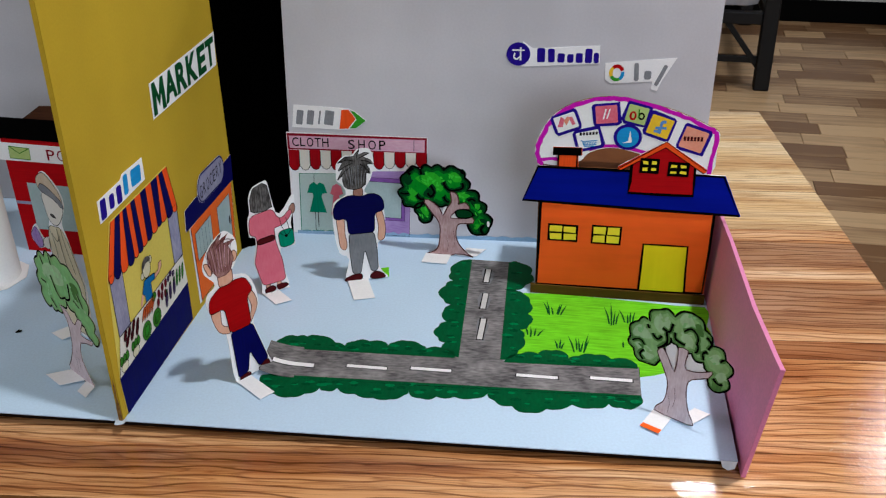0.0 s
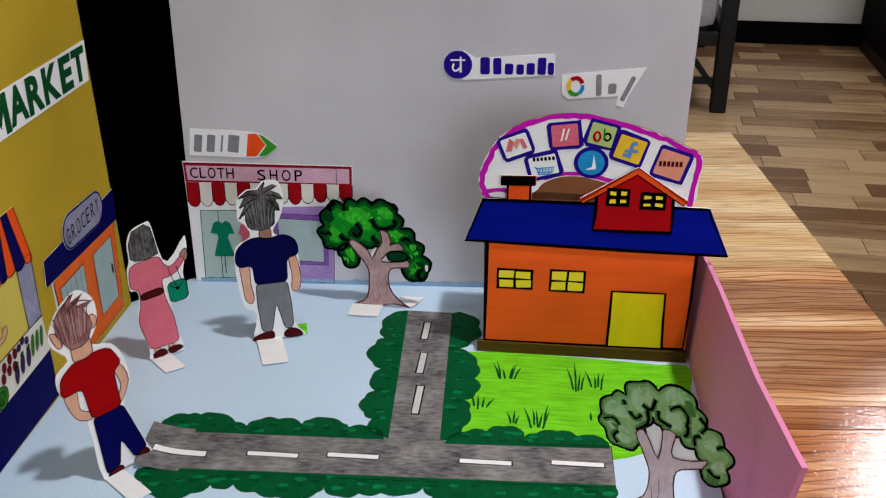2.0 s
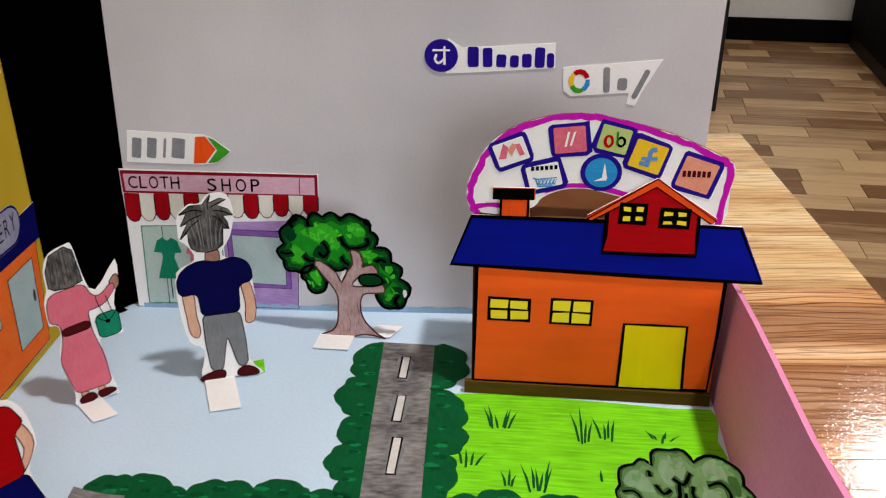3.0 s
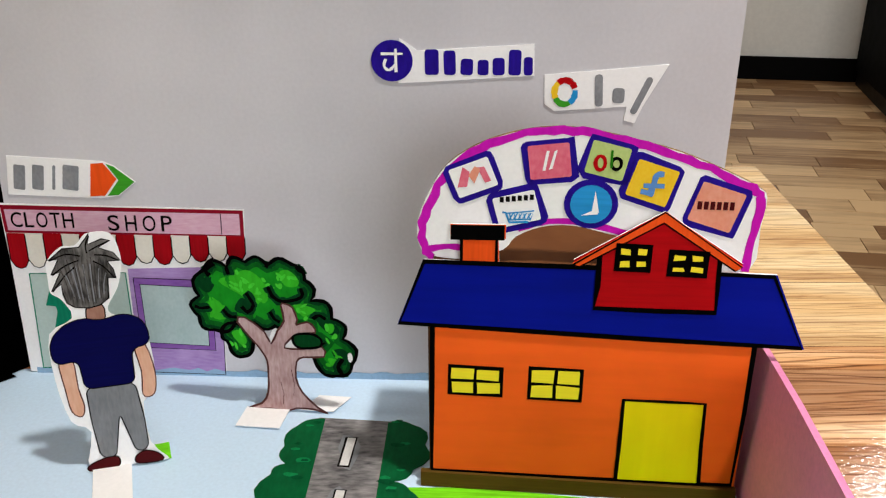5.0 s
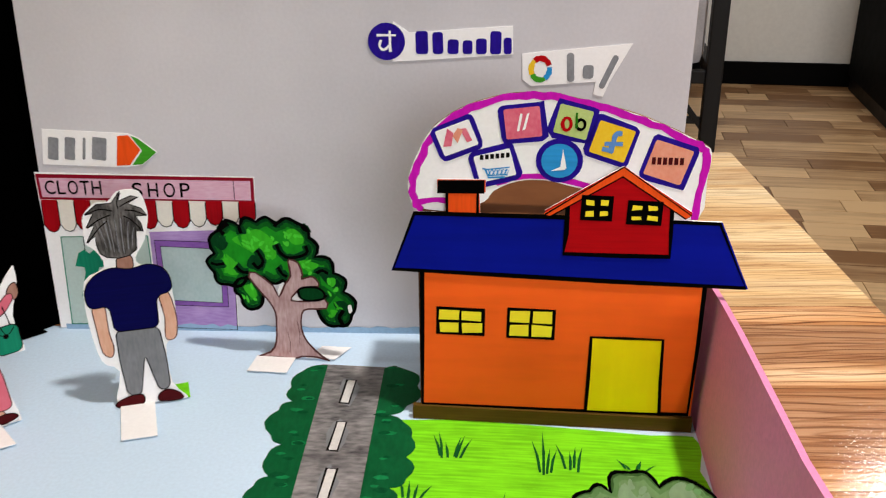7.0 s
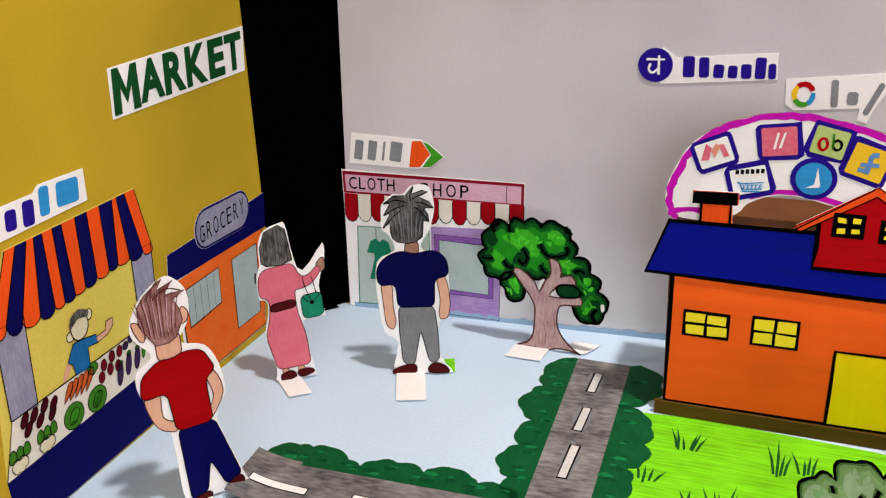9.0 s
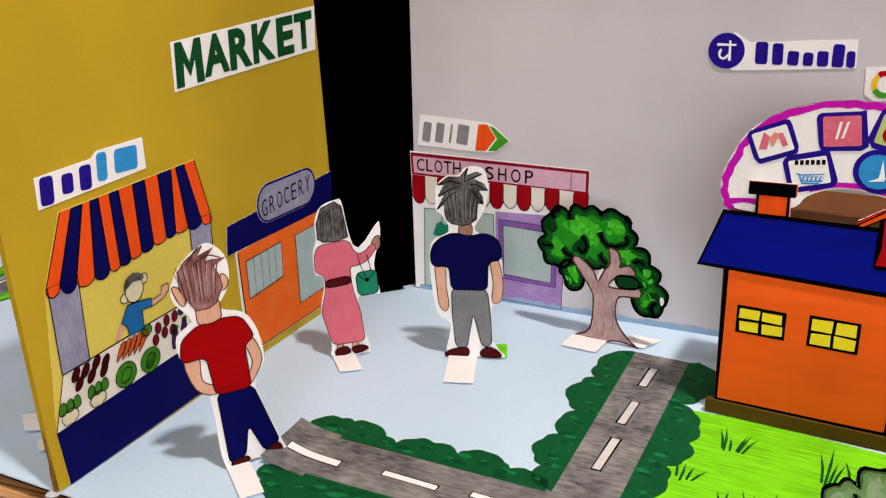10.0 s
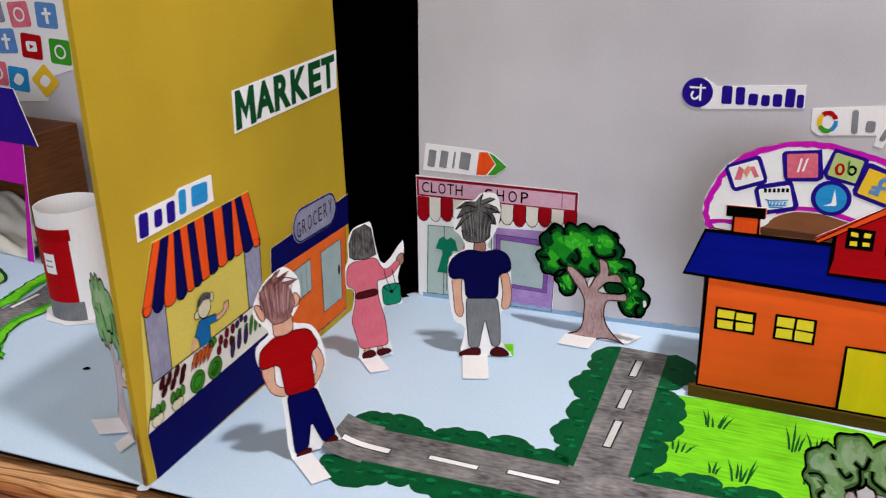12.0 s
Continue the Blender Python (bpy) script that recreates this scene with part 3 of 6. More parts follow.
def panel(name, m, outline, sheet, thick, label, edge=None):
    """An upright board: the card core and the coloured sheet glued to its face."""
    ob = thing(name, m, label, "board panel")
    s = 1 if thick > 0 else -1
    Art().poly(outline, edge or sheet, -2, abs(thick) * s - s * 2 * LAYER, edge or sheet).done("core_board", ob)
    Art().poly(outline, sheet, 0, s * 0.0004, sheet).done("paper_sheet", ob)
    return ob


WALL = pose(-0.149, 0.8438, 0, 0, 0, -2.1)
YEL = pose(-0.2135, 0.550, 0, 0, 0, 85.6)
LEFT = pose(-0.611, 0.917, 0, 0, 0, -3.0)
panel("back_panel", WALL, [(-0.1, 0.05), (38.4, 0.05), (38.7, 32), (1.0, 32)], M["grey_sheet"], 0.006, "upright board covered with pale grey paper", M["grey_sheet"])
panel("back_panel", LEFT, [(-5.7, 0.05), (40.1, 0.05), (40.1, 32.5), (-5.5, 32.5)], M["grey_sheet"], 0.006,
      "upright board covered with pale grey paper behind the post office", M["card_edge"])
panel("divider_panel", YEL, [(-0.2, 0.05), (-0.25, 3.0), (-0.2, 12), (-0.1, 20), (0.1, 32), (25.6, 32), (25.6, 0.05)], M["yellow_sheet"], 0.0035,
      "upright divider board covered with mustard yellow paper", M["yellow_sheet"])
panel("corner_panel", pose(-0.1945, 0.8065, 0, 0, 0, 46.5), [(0, 0.05), (8.0, 0.05), (8.0, 32), (0, 32)], M["black_sheet"], 0.004,
      "matt black paper strip closing the corner", M["black_sheet"])
sheet(0.966, 0, 0, 0, 1.042, 0)
panel("side_panel", pose(0.2235, 0.518, 0, 0, 0, 87.05) @ pose(0, 0, 0, 3), [(0.45, -0.95), (32.5, -0.95), (32.5, 6.9), (23, 7.4), (21.5, 7.55), (17.7, 7.8), (7.2, 8.15), (-0.5, 9.0), (-2.0, 9.2)], M["pink_sheet"], 0.003,
      "low leaning side board covered with pink foam sheet", M["pink_sheet"])
sheet()
# ragged edge of the blue sheet turned up against the grey board, coloured as if in shade
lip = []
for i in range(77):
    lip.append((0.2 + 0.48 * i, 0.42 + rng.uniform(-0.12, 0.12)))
Art().poly([(0.2, 0.0), (36.7, 0.0)] + lip[::-1], M["blue_lip"], 1, 0.0003).done("turned_edge", base, "ragged turned-up edge of the blue paper, shade painted into its colour", m=WALL @ pose(0, -0.0007, 0))


# ---- paper house with its arch of signs ----
HOUSE = pose(0.083, 0.7418, 0, 0, 0, -5.5)
sheet(1.003, 0, 0, 0, 1.018, 0)
house = thing("paper_house", HOUSE, "cardboard house with orange front and blue roof", "model house")
Art().box(0.2, 13.6, 0.12, 5.4, 0.05, 11.75, M["cardboard"]).done("box_body", house, "bare brown cardboard box")
Art().box(-0.2, 14.6, -0.22, 0.10, 0.05, 0.85, M["brown_base"]).done("plinth", house, "brown marker strip")
front = Art().poly([(0.3, 0.8), (14.5, 0.95), (14.6, 8.9), (0.4, 8.9)], M["orange"], 4, 0.0008, M["white"])
front.line([(0.42, 8.9), (0.38, 5), (0.35, 0.9), (7, 0.95), (14.35, 1.05), (14.45, 5), (14.5, 8.9)], 0.2, M["ink"], 6, shake=0.03)
front.done("front_wall", house, "orange felt-tip front wall with black outlines")


def window(cx0, cz0, cx1, cz1, lines, lay, ink=0.16):
    w = Art().poly([(cx0 - 0.1, cz0 - 0.08), (cx1 + 0.08, cz0 - 0.1), (cx1 + 0.1, cz1 + 0.07), (cx0 - 0.07, cz1 + 0.1)], M["ink"], lay, 0.0002)
    win = w.done("window", house)
    xm, zm = (cx0 + cx1) / 2, (cz0 + cz1) / 2
    for a, b in ((cx0, xm), (xm, cx1)):
        for c, d in ((cz0, zm), (zm, cz1)):
            g = ink / 2
            j = [rng.uniform(-0.04, 0.04) for _ in range(8)]
            Art().poly([(a + g + j[0], c + g + j[1]), (b - g + j[2], c + g + j[3]), (b - g + j[4], d - g + j[5]), (a + g + j[6], d - g + j[7])],
                       M["yellow_win"], lay + 1.5, 0.0001).done("pane", win)
    return win


window(1.2, 5.25, 3.55, 6.65, 2, 7)
window(4.85, 5.2, 7.15, 6.75, 2, 7)
door = Art().poly([(9.1, 1.0), (12.8, 1.05), (12.65, 5.3), (9.1, 5.3)], M["yellow"], 7, 0.0002)
door.line([(9.05, 1.0), (9.1, 3), (9.1, 5.35), (11, 5.4), (12.7, 5.35), (12.75, 3), (12.85, 1.05)], 0.19, M["ink"], 9, shake=0.03).done("door", house, "plain yellow felt-tip door")

roof = Art().poly([(-1.15, 8.7), (16.55, 8.4), (14.95, 11.85), (0.05, 11.9)], M["navy"], 14, 0.0012, M["white"])
roof.line([(-1.05, 8.78), (0.1, 11.82), (7, 11.85), (14.85, 11.77), (16.42, 8.48), (10, 8.55), (4, 8.68)], 0.22, M["ink"], 16, closed=True, shake=0.015)
roof.done("roof", house, "navy blue felt-tip roof with black outline")
ch = Art().poly([(1.65, 11.8), (3.35, 11.8), (3.3, 13.0), (3.6, 13.0), (3.6, 13.65), (1.25, 13.6), (1.25, 12.9), (1.65, 12.95)], M["orange2"], 12, 0.001, M["white"])
ch.line([(1.72, 11.9), (1.72, 12.95)], 0.13, M["ink"], 14).line([(3.22, 11.9), (3.22, 12.95)], 0.13, M["ink"], 14)
chim = ch.done("chimney", house, "orange chimney")
Art().poly([(1.25, 12.9), (3.55, 12.95), (3.55, 13.62), (1.28, 13.56)], M["ink"], 16, 0.0003).done("cap", chim, "black chimney cap")

dm = Art().poly([(7.5, 9.9), (12.65, 9.95), (12.55, 12.5), (13.3, 12.0), (13.5, 12.3), (10.1, 14.5), (6.5, 12.2), (6.6, 11.9), (7.6, 12.5)], M["red"], 18, 0.001, M["white"])
dm.line([(7.6, 12.6), (7.55, 11), (7.5, 9.95), (10, 9.95), (12.62, 10.0), (12.6, 11.2), (12.5, 12.5)], 0.22, M["ink"], 20, shake=0.03)
dormer = dm.done("dormer", house, "red dormer gable")
dr = Art().poly([(6.45, 12.05), (6.75, 11.9), (10.1, 14.05), (13.2, 11.95), (13.5, 12.2), (10.15, 14.5)], M["orange2"], 21, 0.0003)
dr.line([(6.5, 12.0), (6.75, 11.9), (10.1, 14.0), (13.2, 11.98), (13.48, 12.15), (10.12, 14.48)], 0.07, M["ink"], 22, closed=True)
dr.done("gable_edge", dormer, "orange gable edging")
window(8.3, 11.85, 9.65, 12.95, 2, 22, 0.3)
window(10.5, 11.7, 12.0, 12.75, 2, 22, 0.3)

# arch board
ARCH = [(0.33, 12.0), (-0.15, 12.48), (-0.18, 13.62), (0.37, 15.0), (1.07, 16.1), (2.33, 17.0), (3.89, 17.58), (5.43, 17.82), (6.98, 17.73), (8.75, 17.37), (10.53, 16.93), (12.34, 16.23), (13.72, 15.58), (14.15, 15.13),
        (14.06, 13.81), (13.85, 11.9), (11.5, 11.8), (9.5, 12.9), (7.83, 13.3), (6.4, 13.6), (5.1, 13.5), (4.0, 13.0), (3.5, 12.4), (2.0, 11.9)]
ar = Art().poly(smooth(ARCH, 3), M["white"], 0, 0.002, M["card_edge"])
outer = smooth(ARCH[:16], 4, False)
ar.line([(x * 0.97 + 0.21, z - 0.12) for x, z in outer], 0.36, M["magenta"], 2, shake=0.06)
ar.line(smooth([(0.3, 12.3), (1.2, 12.45), (2.4, 12.3)], 4, False), 0.28, M["magenta"], 2)
ar.line(smooth([(4.1, 13.35), (5.1, 13.72), (6.4, 13.78), (7.8, 13.55), (9.4, 13.1)], 4, False), 0.28, M["magenta"], 2)
arch = thing("sign_arch", HOUSE @ pose(0, 0.0018, 0), "white cardboard arch with magenta border and picture tiles", "sign board")
ar.done("arch_board", arch, "white arch sheet edged in magenta marker")


def tile(cx, cz, w, h, turn, fill, draw):
    """A small square picture edged by a thick purple felt-tip frame."""
    a = Art()
    a.poly([(x + rng.uniform(-0.07, 0.07), z + rng.uniform(-0.07, 0.07)) for x, z in square(cx, cz, w + 0.48, h + 0.46, turn, 0.25)], M["purple"], 4, 0.0002)
    a.poly(square(cx, cz, w, h, turn, 0.08), fill, 7, 0.0001)
    draw(a, cx, cz)
    a.done("picture_tile", arch)


def d_wave(a, x, z):
    a.poly([(x - 0.65, z - 0.45), (x - 0.45, z + 0.45), (x - 0.15, z + 0.25), (x - 0.25, z - 0.4)], M["pink_tile"], 9)
    a.poly([(x - 0.2, z + 0.1), (x + 0.05, z - 0.25), (x + 0.3, z + 0.4), (x + 0.05, z + 0.5)], M["peach"], 10)
    a.poly([(x + 0.15, z + 0.45), (x + 0.45, z + 0.5), (x + 0.75, z - 0.1), (x + 0.5, z - 0.2)], M["pink_tile"], 9)


def d_bar(a, x, z):
    a.poly([(x - 0.28, z - 0.4), (x - 0.16, z - 0.4), (x - 0.02, z + 0.45), (x - 0.14, z + 0.45)], M["white"], 9)
    a.poly([(x - 0.02, z - 0.35), (x + 0.12, z - 0.3), (x + 0.3, z + 0.5), (x + 0.18, z + 0.45)], M["white"], 10)


def d_rings(a, x, z):
    a.line(ellipse(x - 0.3, z - 0.1, 0.2, 0.3, 12), 0.16, M["red"], 9, closed=True)
    a.line(ellipse(x + 0.35, z - 0.12, 0.2, 0.24, 12), 0.14, M["ink"], 9, closed=True)
    a.poly(rect(x + 0.1, z - 0.3, x + 0.2, z + 0.45), M["green_grass"], 10)


def d_hook(a, x, z):
    a.line(smooth([(x + 0.45, z + 0.4), (x + 0.15, z + 0.35), (x + 0.05, z - 0.1), (x - 0.1, z - 0.55)], 4, False), 0.24, M["blue_pale"], 9)
    a.poly(rect(x - 0.35, z - 0.2, x + 0.5, z), M["blue_pale"], 10)
    a.line([(x - 0.45, z - 0.35), (x + 0.1, z - 0.45)], 0.2, M["blue_pale"], 10)


def d_cart(a, x, z):
    for i in range(6):
        a.poly(rect(x - 0.72 + 0.25 * i, z + 0.28 + 0.03 * i, x - 0.55 + 0.25 * i, z + 0.52 + 0.03 * i), M["ink_thin"], 9)
    a.line([(x - 0.6, z - 0.15), (x - 0.45, z - 0.18), (x - 0.3, z - 0.6), (x + 0.5, z - 0.55)], 0.09, M["blue_logo"], 9)
    a.line([(x - 0.42, z - 0.2), (x + 0.72, z - 0.05), (x + 0.6, z - 0.42), (x - 0.35, z - 0.5)], 0.07, M["blue_logo"], 9, closed=True)
    for i in range(5):
        a.line([(x - 0.3 + 0.2 * i, z - 0.18), (x - 0.22 + 0.2 * i, z - 0.48)], 0.05, M["blue_logo"], 10)
        a.line([(x - 0.12 + 0.18 * i, z - 0.15), (x - 0.3 + 0.18 * i, z - 0.46)], 0.05, M["blue_logo"], 10)


def d_sail(a, x, z):
    a.poly([(x + 0.15, z + 0.6), (x + 0.35, z - 0.35), (x + 0.05, z - 0.3)], M["white"], 9)
    a.poly([(x - 0.4, z - 0.5), (x + 0.3, z - 0.42), (x + 0.3, z - 0.32), (x + 0.05, z - 0.28)], M["white"], 10)


def d_name(a, x, z):
    for i in range(6):
        a.poly(rect(x - 0.78 + 0.26 * i, z - 0.1, x - 0.6 + 0.26 * i, z + 0.25), M["shoe"], 9)


tile(2.18, 15.6, 1.75, 1.3, 22, M["white"], d_wave)
tile(5.31, 16.4, 1.7, 1.45, 7, M["pink_tile"], d_bar)
tile(7.66, 16.5, 1.6, 1.4, -13, M["lime_tile"], d_rings)
tile(9.51, 15.6, 1.75, 1.6, -17, M["gold_tile"], d_hook)
tile(4.02, 14.28, 1.8, 1.35, 15, M["white"], d_cart)
tile(12.19, 14.65, 1.85, 1.75, -17, M["peach"], d_name)
dot = Art().poly(ellipse(7.09, 14.6, 1.12, 1.08, 24), M["purple"], 5, 0.0002).poly(ellipse(7.09, 14.6, 0.86, 0.84, 24), M["blue_logo"], 8, 0.0001)
d_sail(dot, 7.09, 14.6)
dot.done("round_picture_tile", arch)

# ---- cards on the grey board ----
ON_WALL = WALL @ pose(0, -0.0006, 0)
sheet(0.99, 0, 0.85, 0, 1.02, -0.2)
card = thing("paper_card", ON_WALL, "white paper strip with a purple disc and purple marks", "paper sign")
Art().poly([(21.3, 19.5), (22.2, 18.9), (28.0, 19.25), (28.05, 17.7), (22.4, 17.35), (21.2, 17.3)], M["white"], 0, 0.0004).done("strip", card)
disc = Art().poly(ellipse(20.9, 18.4, 1.05, 1.02, 28), M["purple"], 3, 0.0003)
disc.line([(20.35, 18.75), (21.45, 18.75)], 0.13, M["white"], 5).line([(21.1, 19.0), (21.1, 17.85)], 0.14, M["white"], 6)
disc.line(smooth([(20.6, 18.5), (20.5, 18.15), (20.75, 17.95), (21.05, 18.2)], 3, False), 0.14, M["white"], 5)
disc.done("disc", card, "purple disc with white strokes")
for x, w, h in ((22.55, 0.7, 1.25), (23.5, 0.6, 1.2), (24.35, 0.62, 0.8), (25.2, 0.55, 0.75), (25.95, 0.6, 0.85), (26.75, 0.62, 1.25), (27.5, 0.45, 0.9)):
    Art().poly(square(x + w / 2, 17.72 + h / 2, w, h, rng.uniform(-5, 5), 0.14), M["purple"], 3, 0.0001).done("mark", card)

card = thing("paper_card", ON_WALL, "white paper pennant with a four-coloured ring and grey marks", "paper sign")
Art().poly([(28.55, 17.75), (34.7, 18.3), (33.55, 16.2), (33.2, 15.35), (32.65, 15.5), (32.75, 16.2), (29.1, 15.95), (28.6, 16.3)], M["white"], 0, 0.0004).done("strip", card)
ring = Art()
for q0, q1, mm in ((20, 130, "red"), (130, 210, "gold_tile"), (210, 300, "green_logo"), (300, 370, "blue_logo")):
    ring.line([(29.6 + 0.52 * math.cos(radians(q)), 16.9 + 0.6 * math.sin(radians(q))) for q in range(q0, q1 + 1, 10)], 0.3, M[mm], 3)
ring.done("ring", card, "red, yellow, green and blue ring")
for x, z, w, h, q in ((31.3, 17.0, 0.4, 1.6, 3), (32.3, 16.75, 0.6, 0.75, 0), (33.45, 16.75, 0.34, 2.0, -24)):
    Art().poly(square(x, z, w, h, q, 0.15), M["grey_pen"], 3, 0.0001).done("mark", card)

sheet(1.01, 0.05, -0.42, 0, 1.0, 0)
card = thing("paper_card", ON_WALL, "white paper strip with grey marks and coloured arrow end", "paper sign")
Art().poly([(0.7, 13.4), (5.75, 13.15), (6.35, 12.9), (7.45, 12.0), (6.5, 11.2), (5.5, 11.05), (0.5, 11.2)], M["white"], 0, 0.0004).done("strip", card)
Art().poly([(5.15, 13.0), (5.8, 13.05), (6.45, 12.15), (5.75, 11.2), (4.95, 11.15)], M["orange2"], 3, 0.0001).done("arrow", card, "orange arrow head")
Art().poly([(5.95, 13.0), (6.35, 12.85), (7.4, 12.0), (6.5, 11.25), (5.9, 11.2), (6.55, 12.1)], M["green_logo"], 3, 0.0001).done("arrow", card, "green arrow head")
for x, w in ((1.25, 0.62), (2.25, 0.62), (3.1, 0.16), (4.0, 0.85)):
    Art().poly(square(x, 12.2, w, 1.4, -7, 0.08), M["grey_pen"], 3, 0.0001).done("mark", card)

# ---- cloth shop picture ----
sheet(1.0093, 0.0318, -0.254, -0.0008, 0.9926, -0.07)
shop = thing("cloth_shop_picture", ON_WALL, "hand-drawn cloth shop front with red and white awning", "paper picture")
Art().poly([(0.05, 0.15), (11.55, 0.1), (11.7, 7.3), (13.1, 8.0), (13.15, 10.65), (-0.1, 10.85), (0.0, 7)], M["white"], 0, 0.0004).done("backing", shop)
sg = Art().poly([(0.0, 9.1), (13.1, 8.95), (13.1, 10.6), (-0.05, 10.75)], M["maroon"], 2).poly([(0.2, 9.25), (12.9, 9.15), (12.9, 10.4), (0.15, 10.5)], M["pale_pink"], 4)
sg.line([(11.9, 9.2), (11.9, 10.4)], 0.05, M["ink_thin"], 6)
sign = sg.done("sign_band", shop, "pale pink sign band with a dark red edge")
xs = [(0.45, 0.62), (1.2, 0.5), (1.85, 0.62), (2.6, 0.58), (3.3, 0.6)]
word("CLOTH", [(x, 9.45, x + w, 10.35) for x, w in xs], M["ink_thin"], 0.006, sign)
word("SHOP", [(x, 9.32, x + w, 10.25) for x, w in ((5.75, 0.62), (6.7, 0.62), (7.65, 0.7), (8.65, 0.6))], M["ink_thin"], 0.006, sign)
for ob in sign.children:
    ob.location.y = -4 * LAYER
for i in range(13):
    x0 = 0.05 + i * 1.005
    drop = 6.95 + 0.055 * i + rng.uniform(-0.1, 0.1)
    tip = [(x0 + 1.005, drop + 0.45), (x0 + 0.8, drop + 0.05), (x0 + 0.52, drop - 0.06), (x0 + 0.25, drop + 0.05), (x0, drop + 0.45)]
    st = Art().poly([(x0, 9.08), (x0 + 1.005, 9.06)] + tip, M["awning_red"] if i % 2 == 0 else M["cream"], 3, 0.0001)
    st.line([(x0, 9.0)] + tip[::-1] + [(x0 + 1.005, 9.0)], 0.06, M["ink_thin"], 5)
    st.done("awning_stripe", shop)
gl = Art().poly([(0.85, 0.5), (6.5, 0.6), (6.4, 6.75), (0.95, 6.6)], M["mint"], 2).line([(0.85, 0.45), (0.95, 6.6), (6.35, 6.75), (6.5, 0.6)], 0.09, M["teal"], 4, closed=True)
gl.line([(2.3, 0.5), (2.35, 6.6)], 0.05, M["ink_thin"], 4).done("shop_window", shop, "pale mint shop window")
ds = Art().poly([(1.9, 5.5), (2.3, 5.75), (2.6, 5.5), (2.9, 5.75), (3.3, 5.5), (3.55, 4.6), (3.1, 4.55), (3.0, 4.2), (3.45, 2.5), (1.75, 2.5), (2.2, 4.2), (2.15, 4.55), (1.6, 4.6)], M["teal"], 6, 0.0001)
ds.line([(2.6, 2.5), (2.6, 0.9)], 0.07, M["ink_thin"], 6).done("drawn_dress", shop, "green dress drawn on a stand")
ds = Art().poly([(4.1, 5.4), (4.5, 5.65), (4.9, 5.4), (5.1, 4.6), (4.7, 4.4), (5.0, 2.3), (3.9, 2.3), (4.15, 4.4), (3.85, 4.6)], M["rose"], 6, 0.0001)
ds.done("drawn_dress", shop, "pink dress drawn in the window")
pn = Art().poly([(6.55, 0.35), (11.5, 0.25), (11.65, 7.2), (6.5, 7.0)], M["lilac"], 2)
pn.line([(6.55, 0.3), (11.5, 0.2), (11.65, 7.2)], 0.05, M["ink_thin"], 3)
purple = pn.done("purple_front", shop, "lilac crayon shop front")
fr = Art().poly([(6.85, 1.95), (11.05, 1.85), (11.05, 6.35), (6.75, 6.45)], M["violet"], 4)
fr.line([(6.85, 1.95), (11.05, 1.85), (11.05, 6.35), (6.75, 6.45)], 0.05, M["ink_thin"], 5, closed=True).done("window_frame", purple, "violet crayon window frame")
ps = Art().poly([(7.2, 2.3), (10.7, 2.15), (10.75, 5.9), (7.1, 6.05)], M["glass_draw"], 6)
ps.line([(7.2, 2.3), (10.7, 2.15), (10.75, 5.9), (7.1, 6.05)], 0.05, M["ink_thin"], 7, closed=True).done("pane", purple, "pale grey-green drawn pane")

# ---- yellow board: market sign, stall, grocery ----
ON_YEL = YEL @ pose(0, -0.0006, 0)
sheet(0.9616, 0.0646, 0.529, 0.0017, 1.0014, 0.2505)
card = thing("market_sign", ON_YEL, "white paper strip with dark green hand-painted capitals", "paper sign")
Art().poly([(10.8, 18.1), (24.45, 18.15), (24.6, 20.95), (10.8, 20.8)], M["white"], 0, 0.0004).done("strip", card)
Art().poly([(10.95, 18.25), (11.05, 20.72), (11.6, 20.72), (12.15, 19.5), (12.65, 20.72), (13.2, 20.72), (13.3, 18.25), (12.65, 18.25), (12.6, 19.6), (12.15, 18.7), (11.65, 19.6), (11.6, 18.25)], M["dark_green"], 3).done("letter", card)
word("ARKET", [(x0, 18.25 + dz, x1, 20.72) for x0, x1, dz in ((13.3, 15.6, 0.15), (15.65, 17.75, 0.1), (17.85, 20.1, 0.1), (20.3, 22.1, 0.1), (22.2, 24.2, 0.15))], M["dark_green"], 0.045, card)
card = thing("paper_card", ON_YEL, "white paper strip with purple and blue marks above the stall", "paper sign")
Art().poly([(0.6, 14.5), (7.95, 14.6), (7.9, 16.3), (4.6, 16.4), (4.2, 16.1), (0.6, 16.1)], M["white"], 0, 0.0004).done("strip", card)
for x, w, z0, z1, mm in ((0.75, 0.95, 14.6, 16.0, "purple"), (2.1, 0.85, 14.8, 15.8, "purple"), (3.25, 0.9, 14.65, 15.9, "purple"), (4.45, 0.8, 14.8, 16.25, "blue_logo"), (5.6, 1.9, 14.85, 16.1, "blue_logo")):
    Art().poly(square(x + w / 2, (z0 + z1) / 2, w * 0.86, z1 - z0, -4, 0.18), M[mm], 3, 0.0001).done("mark", card)

stall = thing("market_stall_picture", ON_YEL, "hand-drawn vegetable stall with orange and navy awning", "paper picture")
Art().poly([(-0.1, -0.1), (9.8, 0.1), (12.8, 3.6), (12.7, 10.2), (11.72, 14.1), (1.72, 14.1), (0.2, 10.5), (-0.4, 3.0)], M["stall_yellow"], 0, 0.0004).done("backing", stall)
Art().poly([(-0.05, -0.18), (13.0, 0.0), (12.9, 3.5), (-0.42, 3.0)], M["navy2"], 2, 0.0001).done("counter", stall, "navy felt-tip counter front")
ctr = Art().poly([(-0.42, 3.02), (12.9, 3.52), (12.6, 6.2), (0.5, 5.86)], M["cream"], 2)
ctr.line([(-0.42, 3.02), (0.5, 5.86), (12.6, 6.2)], 0.07, M["ink_thin"], 4).done("counter_top", stall, "cream counter top")
